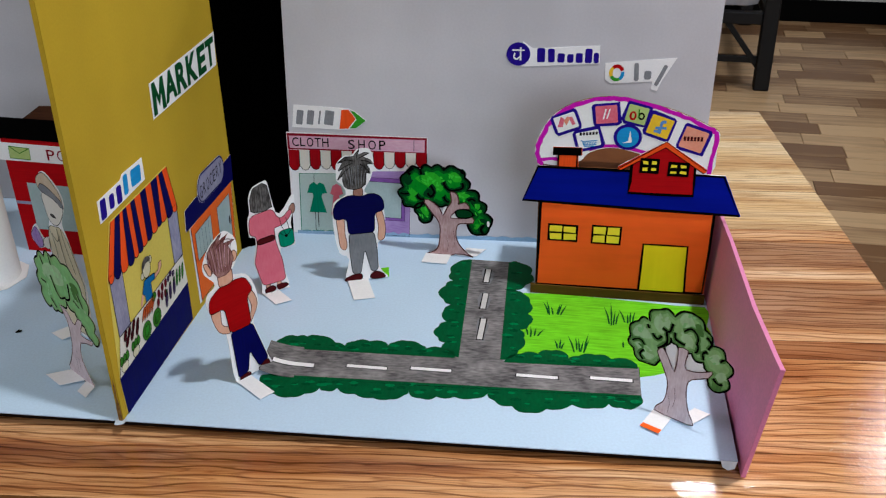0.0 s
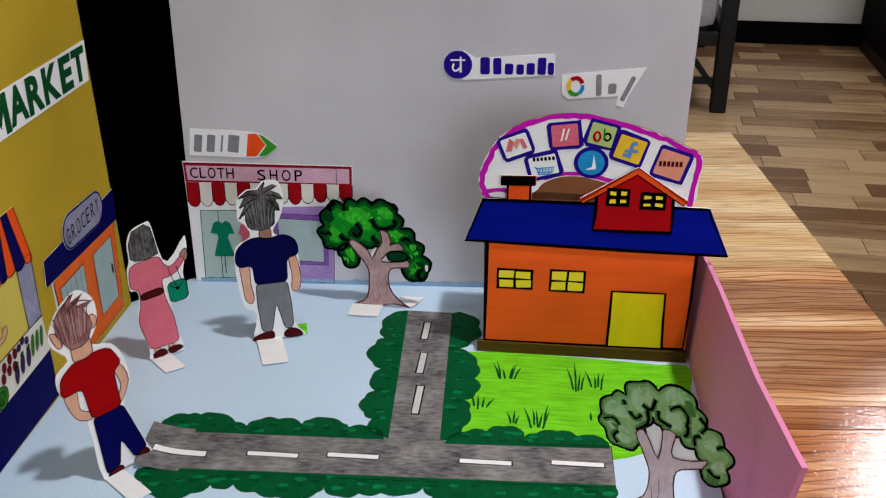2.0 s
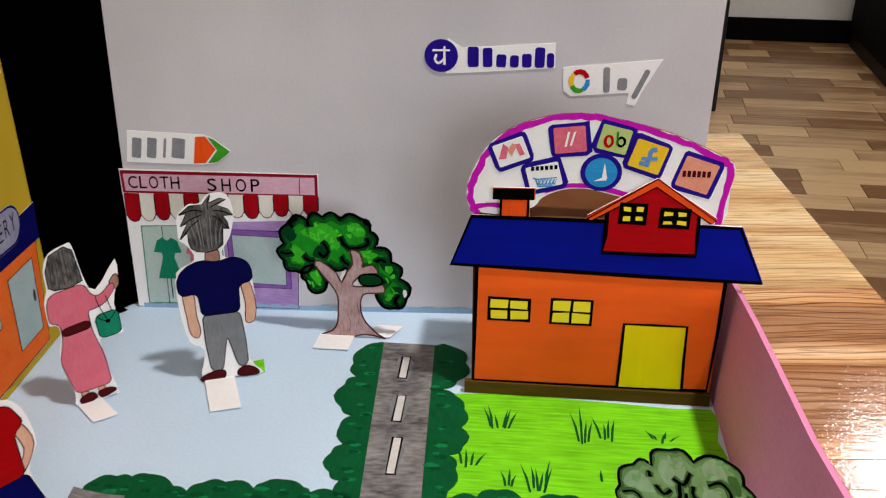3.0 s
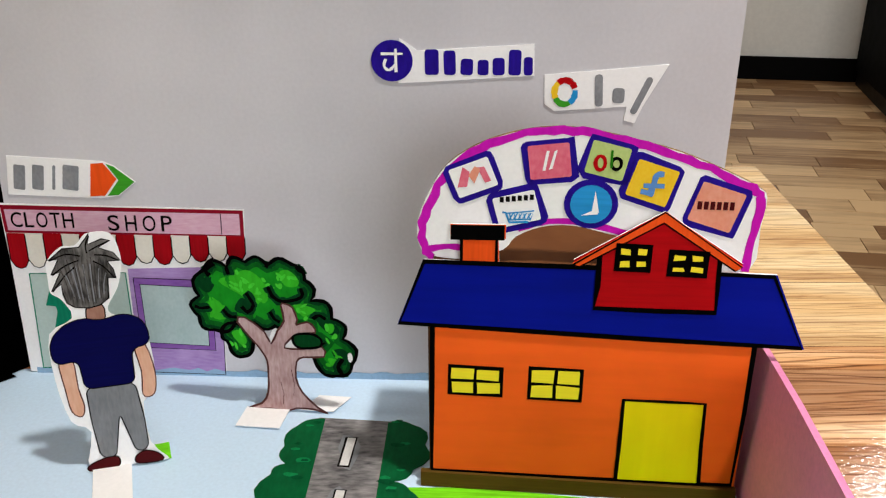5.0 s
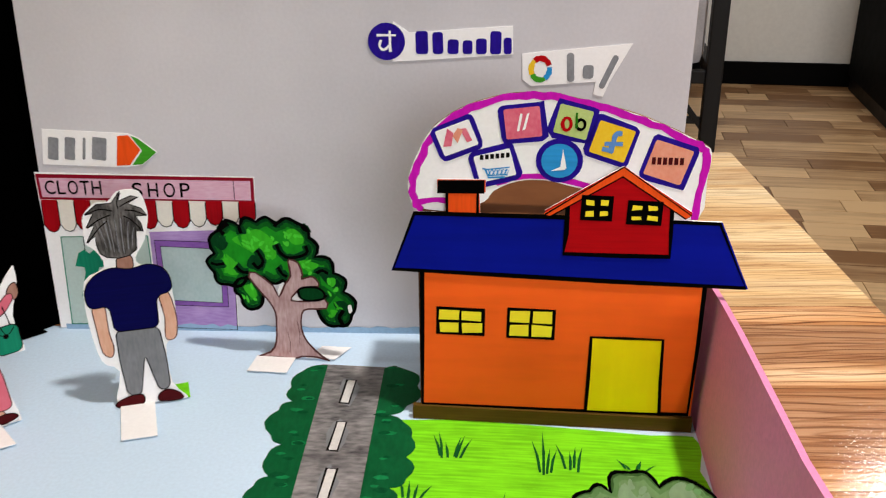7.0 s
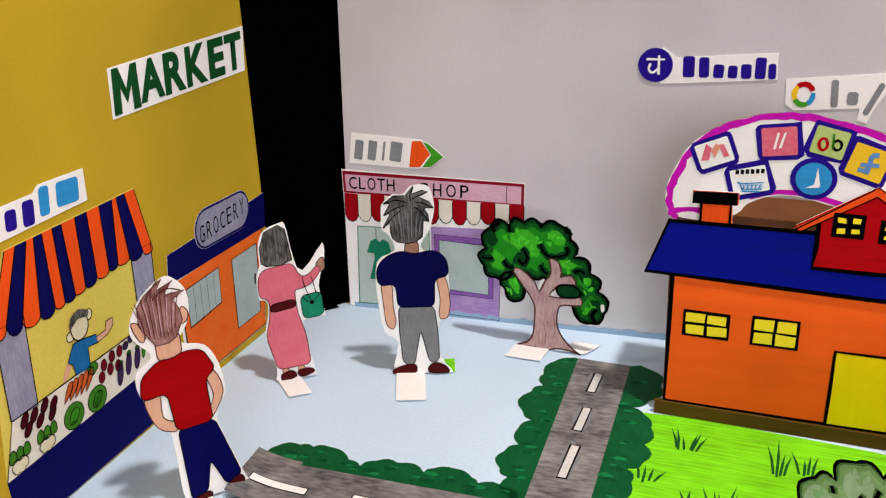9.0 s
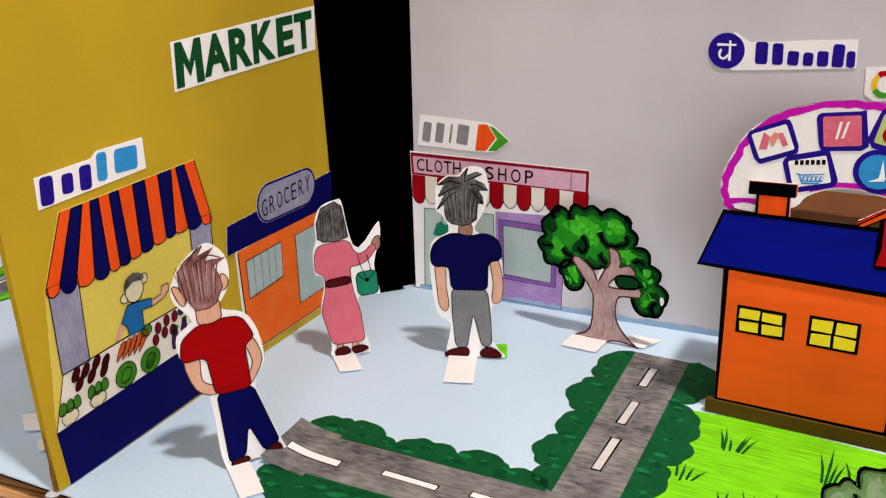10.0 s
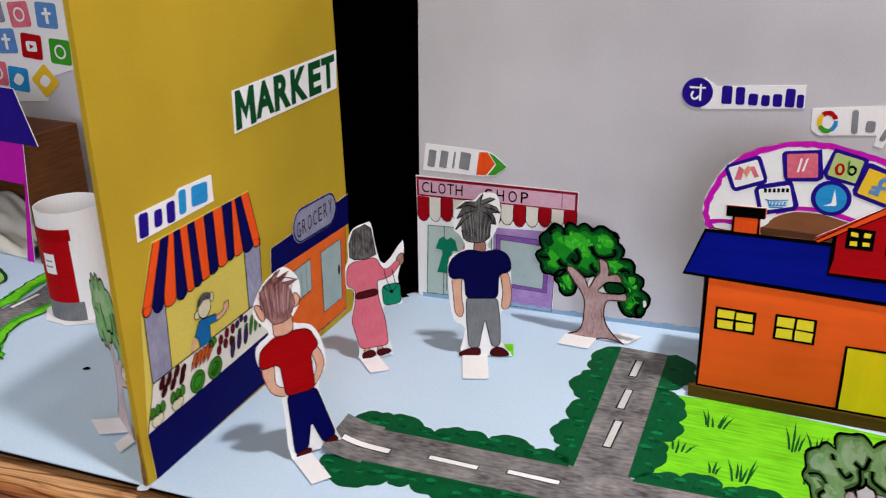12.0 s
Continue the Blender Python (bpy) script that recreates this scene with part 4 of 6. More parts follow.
for x0, x1, z0, z1 in ((0.35, 2.3, 5.9, 10.6), (10.75, 12.6, 6.2, 10.6)):
    a = Art().poly([(x0 + 0.1, z0), (x1, z0 - 0.1), (x1, z1), (x0, z1)], M["lilac_grey"], 3, 0.0001)
    a.line([(x0 + 0.1, z0), (x1, z0 - 0.1), (x1, z1), (x0, z1)], 0.07, M["ink_thin"], 5, closed=True).done("pillar", stall, "lilac-grey crayon pillar")
RIDGE = (1.76, 2.49, 3.22, 3.73, 4.3, 5.05, 5.71, 6.75, 7.65, 8.67, 9.74, 10.13, 10.82, 11.68)
HEM = ((0.22, 10.5), (1.14, 10.58), (2.18, 10.31), (3.4, 10.2), (4.46, 10.21), (5.21, 10.11), (6.02, 10.17), (6.85, 10.29), (7.81, 10.48), (8.83, 10.44), (9.61, 10.48), (10.63, 10.45), (11.84, 10.44), (12.76, 10.22))
DROP = (10.02, 9.86, 9.81, 9.75, 9.89, 9.93, 10.05, 10.09, 10.18, 10.27, 10.26, 10.09, 10.05)
for i in range(13):
    (bx0, z0), (bx1, z1), zt = HEM[i], HEM[i + 1], DROP[i]
    w = bx1 - bx0
    tip = [(bx1, z1), (bx1 - 0.12 * w, (z1 + 2 * zt) / 3), ((bx0 + bx1) / 2, zt), (bx0 + 0.12 * w, (z0 + 2 * zt) / 3), (bx0, z0)]
    a = Art().poly([(RIDGE[i], 14.05), (RIDGE[i + 1], 14.05)] + smooth(tip, 3, False), M["orange2"] if i % 2 == 0 else M["navy2"], 4 + 0.3 * (i % 2), 0.0001)
    a.line([(RIDGE[i], 14.05)] + smooth(tip, 3, False)[::-1] + [(RIDGE[i + 1], 14.05)], 0.06, M["ink_thin"], 6).done("awning_stripe", stall)


def veg(name, shapes, label=""):
    a = Art()
    for pts, mm in shapes:
        a.poly(pts, M[mm], 5).line(pts, 0.05, M["ink_thin"], 7, closed=True)
    a.done(name, stall, label)


for x, z in ((1.26, 5.52), (1.92, 5.47), (2.69, 5.57), (3.32, 5.35), (1.42, 4.95), (2.27, 5.0), (3.14, 4.93)):
    veg("drawn_beetroot", [(ellipse(x, z, 0.24, 0.42, 10, -35), "veg_beet")])
for x, z in ((0.55, 3.5), (2.5, 3.55)):
    veg("drawn_cauliflower", [(scallop(ellipse(x, z, 0.55, 0.36, 7)[::-1], 0.25, 3), "veg_white")] + [(smooth([(x + q - 0.22, z + 0.3), (x + q - 0.2, z + 0.75), (x + q + 0.05, z + 0.95), (x + q + 0.24, z + 0.7), (x + q + 0.2, z + 0.3)], 3), "veg_green") for q in (-0.4, 0.08, 0.55)])
for x, z in ((4.62, 3.95), (6.52, 3.95)):
    veg("drawn_cabbage", [(ellipse(x, z, 0.78, 0.72, 16), "veg_green"), (smooth([(x - 0.4, z - 0.3), (x - 0.1, z + 0.35), (x + 0.45, z + 0.2), (x + 0.1, z - 0.4)], 3), "green_logo")])
for i in range(5):
    veg("drawn_carrot", [(smooth([(4.05 + 0.42 * i, 4.9 - 0.04 * i), (4.5 + 0.42 * i, 5.75), (4.85 + 0.42 * i, 5.8), (4.75 + 0.42 * i, 5.4)], 3), "carrot")])
veg("drawn_leaves", [(scallop(ellipse(6.5, 5.75, 0.4, 0.28, 6)[::-1], 0.3, 3), "veg_green")])
for x, z in ((7.37, 5.51), (8.09, 5.68), (8.76, 5.68), (7.1, 4.9), (7.85, 5.05), (8.51, 4.94)):
    veg("drawn_tomato", [(ellipse(x, z, 0.25, 0.34, 10), "veg_red")])
for x, z in ((8.6, 4.35), (9.4, 4.6), (10.2, 4.6)):
    veg("drawn_aubergine", [(ellipse(x, z, 0.26, 0.65, 12, -12), "veg_purple"), (ellipse(x + 0.12, z + 0.6, 0.22, 0.15, 8), "veg_green")])
for x, z in ((9.3, 5.75), (9.8, 5.95), (10.3, 5.7)):
    veg("drawn_plum", [(ellipse(x, z, 0.24, 0.24, 10), "veg_purple")])
for x in (10.9, 11.5, 12.1):
    veg("drawn_cucumber", [(ellipse(x, 5.0, 0.2, 0.7, 12, -15), "veg_green")])
sv = Art().poly([(4.75, 6.9), (5.3, 7.7), (6.0, 7.65), (7.1, 7.45), (7.15, 6.95), (6.35, 7.05), (6.35, 5.9), (5.2, 6.0), (5.1, 6.6)], M["shirt_blue"], 5)
sv.line([(4.75, 6.9), (5.3, 7.7), (6.0, 7.65), (7.1, 7.45), (7.15, 6.95), (6.35, 7.05), (6.35, 5.9), (5.2, 6.0), (5.1, 6.6)], 0.06, M["ink_thin"], 7, closed=True)
sv.poly(ellipse(5.2, 8.15, 0.3, 0.28, 10), M["veg_white"], 5.4).line(ellipse(5.2, 8.15, 0.3, 0.28, 10), 0.06, M["ink_thin"], 5.7, closed=True)
sv.poly(ellipse(6.75, 8.75, 0.28, 0.3, 10), M["veg_white"], 5.4).line(ellipse(6.75, 8.75, 0.28, 0.3, 10), 0.06, M["ink_thin"], 5.7, closed=True)
sv.poly(ellipse(5.95, 8.4, 0.68, 0.72, 16), M["veg_white"], 6).line(ellipse(5.95, 8.4, 0.68, 0.72, 16), 0.06, M["ink_thin"], 8, closed=True)
sv.poly(smooth([(5.2, 8.5), (5.35, 9.1), (6.0, 9.35), (6.7, 9.0), (6.6, 8.7), (5.9, 8.85)], 2), M["hair_grey"], 9)
sv.poly([(4.7, 6.9), (4.2, 6.2), (4.4, 6.0), (5.0, 6.6)], M["skin"], 5).poly([(7.1, 7.3), (7.9, 7.35), (8.0, 7.8), (8.55, 7.8), (8.5, 7.35), (8.0, 7.05), (7.1, 6.95)], M["skin"], 5)
sv.line([(7.1, 7.3), (7.9, 7.35), (8.0, 7.8), (8.55, 7.8), (8.5, 7.35), (8.0, 7.05), (7.1, 6.95)], 0.05, M["ink_thin"], 7)
sv.done("drawn_seller", stall, "flat drawn figure in a blue shirt")

groc = thing("grocery_picture", ON_YEL, "hand-drawn orange grocery shop with navy roof strip", "paper picture")
Art().poly([(15.0, 0.3), (24.6, 0.25), (25.0, 8.0), (14.6, 8.0)], M["white"], 0, 0.0004).done("backing", groc)
a = Art().poly([(15.3, 0.4), (24.5, 0.35), (24.9, 7.4), (14.8, 7.4)], M["orange_crayon"], 2).line([(15.3, 0.4), (14.8, 7.3)], 0.09, M["ink_thin"], 4)
a.line([(15.3, 0.4), (24.5, 0.35), (24.9, 7.4)], 0.07, M["ink_thin"], 4).done("shop_wall", groc, "orange crayon wall")
Art().poly([(13.8, 7.5), (25.4, 7.25), (25.5, 9.65), (23.3, 9.55), (14.0, 9.3)], M["navy2"], 5, 0.0003, M["white"]).done("roof_strip", groc, "navy roof strip")
wn = Art().poly([(15.6, 4.0), (19.2, 4.2), (19.2, 6.6), (15.5, 6.55)], M["glass_draw"], 5).line([(15.6, 4.0), (19.2, 4.2), (19.2, 6.6), (15.5, 6.55)], 0.08, M["ink_thin"], 7, closed=True)
for k in range(4):
    wn.line([(16.3 + k * 0.75, 4.1), (16.25 + k * 0.75, 6.5)], 0.03, M["ink_thin"], 7)
wn.done("window", groc, "grey-green drawn window")
Art().poly([(20.9, 1.6), (23.9, 1.6), (24.0, 6.5), (20.8, 6.5)], M["glass_draw"], 5).poly(ellipse(23.55, 4.1, 0.16, 0.42, 12), M["pencil"], 8, 0.0002).line([(20.9, 1.6), (23.9, 1.6), (24.0, 6.5), (20.8, 6.5)], 0.08, M["ink_thin"], 7, closed=True).done("door", groc, "grey-green drawn door")
pl = Art().poly(square(20.2, 9.5, 6.5, 2.6, -2, 1.25), M["lilac_grey"], 8, 0.0002, M["white"]).line(square(20.2, 9.5, 6.3, 2.4, -2, 1.15), 0.13, M["navy2"], 10, closed=True)
plate = pl.done("name_plate", groc, "grey oval name plate edged in blue")
word("GROCERY", [(17.45 + 0.8 * i, 8.8 + 0.04 * i, 17.45 + 0.8 * i + 0.55, 9.9 + 0.04 * i) for i in range(7)], M["ink_thin"], -0.006, plate)
for ob in plate.children:
    ob.location.y = -8 * LAYER

# ---- road, hedges, lawn ----
# corners of the T-shaped road on the board, in centimetres from its west end
ROAD = lying(-0.122, 0.598, -0.8, 0.0003)
sheet(1.0214, -0.0049, -0.2826, -0.0106, 0.9646, 0.9527)
road = thing("paper_road", ROAD, "grey crayon T-shaped paper road on the blue board", "paper road")
st = Art().poly([(2.4, -0.22), (11.2, -0.5), (18.0, -0.7), (28.0, -0.75), (28.2, 3.2), (17.9, 3.4), (18.35, 19.7), (14.4, 20.0), (14.3, 3.65), (2.4, 4.03)], M["road"], 1, 0.0004, M["white"])
st.line([(2.4, -0.22), (11.2, -0.5), (28.0, -0.75), (28.2, 3.2), (23, 3.3)], 0.06, M["ink_thin"], 3)
st.done("road_strip", road, "grey crayon strip")
cv, cf, cn = [], [], 8
for k in range(cn + 1):
    u = k / cn
    for z in (-0.22 + 0.12 * u, 1.9 - 0.2 * u, 4.03 + 0.05 * u):
        lift = 0.00025 + 0.0052 * u ** 2.2
        px, pz = laid(2.4 - 2.75 * u, z)
        cv += [(px / 100, -lift, pz / 100), (px / 100, 0.0003 - lift, pz / 100)]
for k in range(cn):
    for r in (0, 2):
        a = 6 * k + r
        cf += [(a, a + 2, a + 8, a + 6), (a + 1, a + 7, a + 9, a + 3)]
    cf += [(6 * k, 6 * k + 6, 6 * k + 7, 6 * k + 1), (6 * k + 4, 6 * k + 5, 6 * k + 11, 6 * k + 10)]
cf += [(6 * cn, 6 * cn + 2, 6 * cn + 3, 6 * cn + 1), (6 * cn + 2, 6 * cn + 4, 6 * cn + 5, 6 * cn + 3)]
me = bpy.data.meshes.new("curled_end")
me.from_pydata(cv, [], cf)
me.materials.append(M["road"])
me.update()
curl = new("curled_end", me)
curl.parent = road
tagged(curl, "grey paper end curling up")


def dash(x, z, w, h, turn, pen=0.12, fill="white"):
    rim = [(a + rng.uniform(-0.04, 0.04), b + rng.uniform(-0.04, 0.04)) for a, b in square(x, z, w + pen, h + pen, turn, 0.03)]
    Art().poly(rim, M["ink_thin"], 3).poly(square(x, z, w, h, turn, 0.03), M[fill], 5, 0.0001).done("dash", road)


for pen, up, mm in ((0.06, 0.0, "ink_thin"), (0.0, 0.00012, "white")):
    dv, df = [], []
    for k in range(9):
        v = k / 8
        x = 3.53 + pen - (3.23 + 2 * pen) * v
        lift = 0.0005 + up + 0.0052 * max(0.0, (2.4 - x) / 2.75) ** 2.2
        for z in (1.20 - pen + 0.25 * v, 1.70 + pen + 0.28 * v):
            px, pz = laid(x, z)
            dv.append((px / 100, -lift, pz / 100))
    for k in range(8):
        df.append((2 * k, 2 * k + 1, 2 * k + 3, 2 * k + 2))
    me = bpy.data.meshes.new("dash")
    me.from_pydata(dv, [], df)
    me.materials.append(M[mm])
    new("dash", me).parent = road
for x, z in ((7.6, 1.6), (12.5, 1.65), (20.5, 1.35), (26.0, 1.4)):
    dash(x, z, 3.1, 0.38, -3)
for x, z, h in ((16.25, 16.9, 2.4), (16.15, 12.4, 2.6), (16.1, 7.85, 3.2)):
    Art().poly([(x + (0.42 + rng.uniform(-0.12, 0.25)) * math.cos(q), z + (h * 0.5 + 0.5 + rng.uniform(-0.4, 0.4)) * math.sin(q)) for q in (0.3, 0.9, 1.6, 2.3, 2.9, 3.6, 4.3, 5.2, 5.9)], M["trouser_grey"], 2.2).done("torn_patch", road)
    dash(x, z, 0.42, h, -4, 0.2, "grey_white")


def hedge(outer, inner, label):
    """A strip of cut green paper whose outer side is scalloped."""
    h = thing("paper_hedge", ROAD, label, "paper hedge", "hedges along the road")
    bumps = scallop(outer, 0.20, 4, False)
    Art().poly(bumps + inner, M["hedge"], 3, 0.0004).done("hedge_strip", h)
    mx, mz = sum(p[0] for p in inner) / len(inner), sum(p[1] for p in inner) / len(inner)
    (ax, az), (bx, bz) = inner[0], inner[-1]
    tx, tz = bx - ax, bz - az
    d = math.hypot(tx, tz)
    nx, nz = -tz / d, tx / d
    for x, z in outer[1:-1]:
        f = (x - ax) * nx + (z - az) * nz
        for k in range(2):
            cx, cz = x - nx * f * rng.uniform(0.25, 0.8) + rng.uniform(-0.3, 0.3) * tx / d, z - nz * f * rng.uniform(0.25, 0.8) + rng.uniform(-0.3, 0.3) * tz / d
            q0, size = rng.uniform(0, 180), rng.uniform(0.18, 0.42)
            Art().poly([(cx + size * math.cos(radians(q0 + q)) * rng.uniform(0.8, 1.2), cz + 0.5 * size * math.sin(radians(q0 + q)) * rng.uniform(0.7, 1.3)) for q in range(0, 360, 40)], M["hedge_dark"] if k else M["hedge_light"], 5 + k + rng.uniform(0, 0.8)).done("paint_dab", h)


hedge([(28.0, -0.7), (27.7, -1.8), (26.4, -2.1), (25.6, -1.7), (24.5, -2.3), (23.0, -2.0), (21.1, -2.7), (20.0, -3.2), (18.7, -2.5), (17.4, -1.9), (16.9, -1.1), (15.9, -1.8), (14.5, -1.7), (13.2, -1.8), (12.1, -2.1),
       (11.1, -1.2), (10.8, -1.8), (9.8, -2.4), (8.6, -2.3), (7.2, -1.9), (5.8, -1.3), (4.9, -1.7), (4.5, -1.4), (3.5, -2.2), (2.6, -2.7), (1.3, -2.4), (0.4, -1.3), (-0.2, -0.1)], [(0.4, 0.1), (28.0, -0.5)],
      "dark green painted paper hedge along the near kerb of the road")
hedge([(0.0, 4.1), (0.2, 5.2), (1.4, 5.6), (2.2, 5.6), (3.0, 5.85), (4.6, 4.9), (5.4, 4.5), (6.1, 5.2), (7.3, 5.3), (8.9, 4.8), (9.3, 5.3), (10.3, 5.6), (11.5, 5.0), (11.9, 4.6), (13.3, 4.6), (14.2, 3.8)], [(14.2, 3.4), (0.0, 3.8)],
      "dark green painted paper hedge along the far kerb")
hedge([(13.4, 4.0), (13.3, 5.6), (12.7, 6.3), (12.6, 8.0), (13.2, 8.8), (12.8, 10.5), (13.4, 11.6), (12.7, 12.4), (12.7, 14.9), (13.3, 15.8), (13.0, 17.3), (13.4, 19.2), (14.4, 19.9)], [(14.75, 19.9), (14.5, 3.5)],
      "dark green painted paper hedge beside the stem of the road")
hedge([(18.3, 19.6), (19.3, 19.5), (20.1, 17.6), (19.6, 15.5), (18.6, 14.5), (19.5, 13.8), (20.0, 12.4), (19.8, 10.6), (19.9, 8.8), (19.1, 8.0), (19.5, 6.8), (19.1, 4.9), (18.2, 3.5)], [(17.7, 3.5), (18.1, 19.6)],
      "dark green painted paper hedge between road and lawn")
hedge([(18.1, 3.4), (19.3, 4.4), (20.6, 4.5), (21.7, 5.05), (22.7, 4.8), (22.9, 4.0), (23.7, 4.4), (25.0, 4.7), (26.2, 4.2), (28.1, 3.6)], [(28.1, 3.0), (18.0, 3.1)], "dark green painted paper hedge below the lawn")

sheet(1.0099, -0.0106, -0.0053, -0.0092, 0.9627, 0.2769)
lawn = thing("paper_lawn", lying(0.071, 0.735, -5.0, 0.0001), "bright green felt-tip lawn sheet in front of the house", "paper lawn")
lw = Art().poly(smooth([(0.0, 0.1), (7.7, 0.25), (13.5, -0.1), (15.7, 0.0), (15.9, -1.6), (15.6, -3.1), (15.9, -4.6), (15.2, -6.3), (14.2, -8.5), (12.2, -10.3), (9.8, -11.4), (7.5, -11.4), (3.5, -10.8), (-0.5, -9.8), (-0.6, -4)], 2), M["green_lawn"], 0, 0.0002)
lw.done("lawn_sheet", lawn, "bright green streaky sheet")
for x, z, w, h, n in ((3.2, -3.5, 1.9, 2.0, 6), (8.0, -4.3, 0.9, 2.9, 4), (9.3, -3.8, 1.2, 2.0, 4), (1.6, -7.1, 1.3, 1.4, 4), (3.8, -8.5, 0.6, 1.4, 3), (5.4, -8.8, 1.5, 2.3, 6), (8.8, -7.6, 0.1, 1.0, 1), (12.4, -3.7, 1.7, 1.1, 5), (11.4, -9.0, 0.9, 1.3, 4)):
    tf = Art()
    for k in range(n):
        q = (k + 0.5) / n * 2 - 1 + rng.uniform(-0.15, 0.15)
        hh = 1.35 * h * rng.uniform(0.6, 1.05)
        b0 = (x + q * w * 0.35, z + rng.uniform(0, 0.5))
        tip = (x + q * w * 0.75 + rng.uniform(-0.15, 0.15), z + hh)
        mid = ((b0[0] + tip[0]) / 2 - 0.08 * q, (b0[1] + tip[1]) / 2)
        tf.poly([(b0[0] - 0.07, b0[1]), (b0[0] + 0.06, b0[1]), (mid[0] + 0.08, mid[1]), tip, (mid[0] - 0.07, mid[1])], M["grass_pen"], 2)
    tf.done("grass_tuft", lawn)


# ---- paper figures and trees ----
def tab(a, x0, x1, out, skew, m, z=0.05):
    """A paper flap folded flat onto the board, towards the viewer (out > 0) or away."""
    s = len(a.v)
    t = 0.0004
    q = [(x0 / 100, 0.0), (x1 / 100, 0.0), ((x1 + skew) / 100, -out / 100), ((x0 + skew) / 100, -out / 100)]
    a.v += [(x, y, z / 100 + t) for x, y in q] + [(x, y, z / 100) for x, y in q]
    faces = [(0, 1, 2, 3), (7, 6, 5, 4)] + [((i + 1) % 4, i, 4 + i, 4 + (i + 1) % 4) for i in range(4)]
    if out > 0:
        faces = [f[::-1] for f in faces]
    for f in faces:
        a.f.append(tuple(s + i for i in f))
        a.k.append(a.slot(m))
    return a


def inset(pts, d):
    """The outline moved inwards by d."""
    if area2(pts) < 0:
        pts = pts[::-1]
    out = []
    for (ax, az), (x, z), (cx, cz) in zip(pts[-1:] + pts[:-1], pts, pts[1:] + pts[:1]):
        tx, tz = cx - ax, cz - az
        k = math.hypot(tx, tz) or 1.0
        out.append((x - d * tz / k, z + d * tx / k))
    return out


def rounded(pts, cut=0.22):
    """Corners cut off twice, so that drawn outlines bend instead of breaking."""
    for c in (cut, cut * 0.4):
        out = []
        for (ax, az), (bx, bz) in zip(pts, pts[1:] + pts[:1]):
            k = min(0.3, c / (math.hypot(bx - ax, bz - az) or 1.0))
            out += [(ax + k * (bx - ax), az + k * (bz - az)), (bx - k * (bx - ax), bz - k * (bz - az))]
        pts = out
    return pts


def figure(m, label, backing, shapes, tabs, strokes=()):
    """A flat paper figure: one mesh, cut round with a white margin."""
    a = Art().poly(inset(smooth(backing, 3), 0.08), M["white"], 0, 0.0005)
    for i, (pts, mm, curved) in enumerate(shapes):
        pts = smooth(pts, 3) if curved else (pts if mm.startswith("hair") else rounded(pts))
        a.poly(pts, M[mm], 1.5 + i * 0.8)
        a.line(pts, 0.055, M["brown_pencil" if mm in ("hair_brown", "skin", "rose") else "ink_thin"], 2.0 + i * 0.8, closed=True)
    for pts, w, mm in strokes:
        a.line(smooth(pts, 3, False), w, M[mm], 3.0 + len(shapes) * 0.8)
    for t in tabs:
        tab(a, *t)
    return tagged(a.done("paper_figure", m=m), label, "paper figure", "paper figures")


def hair_lines(x0, x1, z0, z1, n, fan, w=0.04, mm="pencil"):
    """Pencil strokes that run from the crown to the nape and fan out."""
    out = []
    for i in range(n):
        u = (i + 0.5) / n + rng.uniform(-0.3, 0.3) / n
        x = x0 + (x1 - x0) * u
        top = (x + fan * (u - 0.5), z1 - 0.5 * (2 * u - 1) ** 2 + rng.uniform(-0.15, 0.1))
        out.append(([top, (x + 0.3 * fan * (u - 0.5), (z0 + z1) / 2), (x, z0 + 0.5 * (2 * u - 1) ** 2 + rng.uniform(0, 0.25))], w * rng.uniform(0.6, 1.3), mm))
    return out


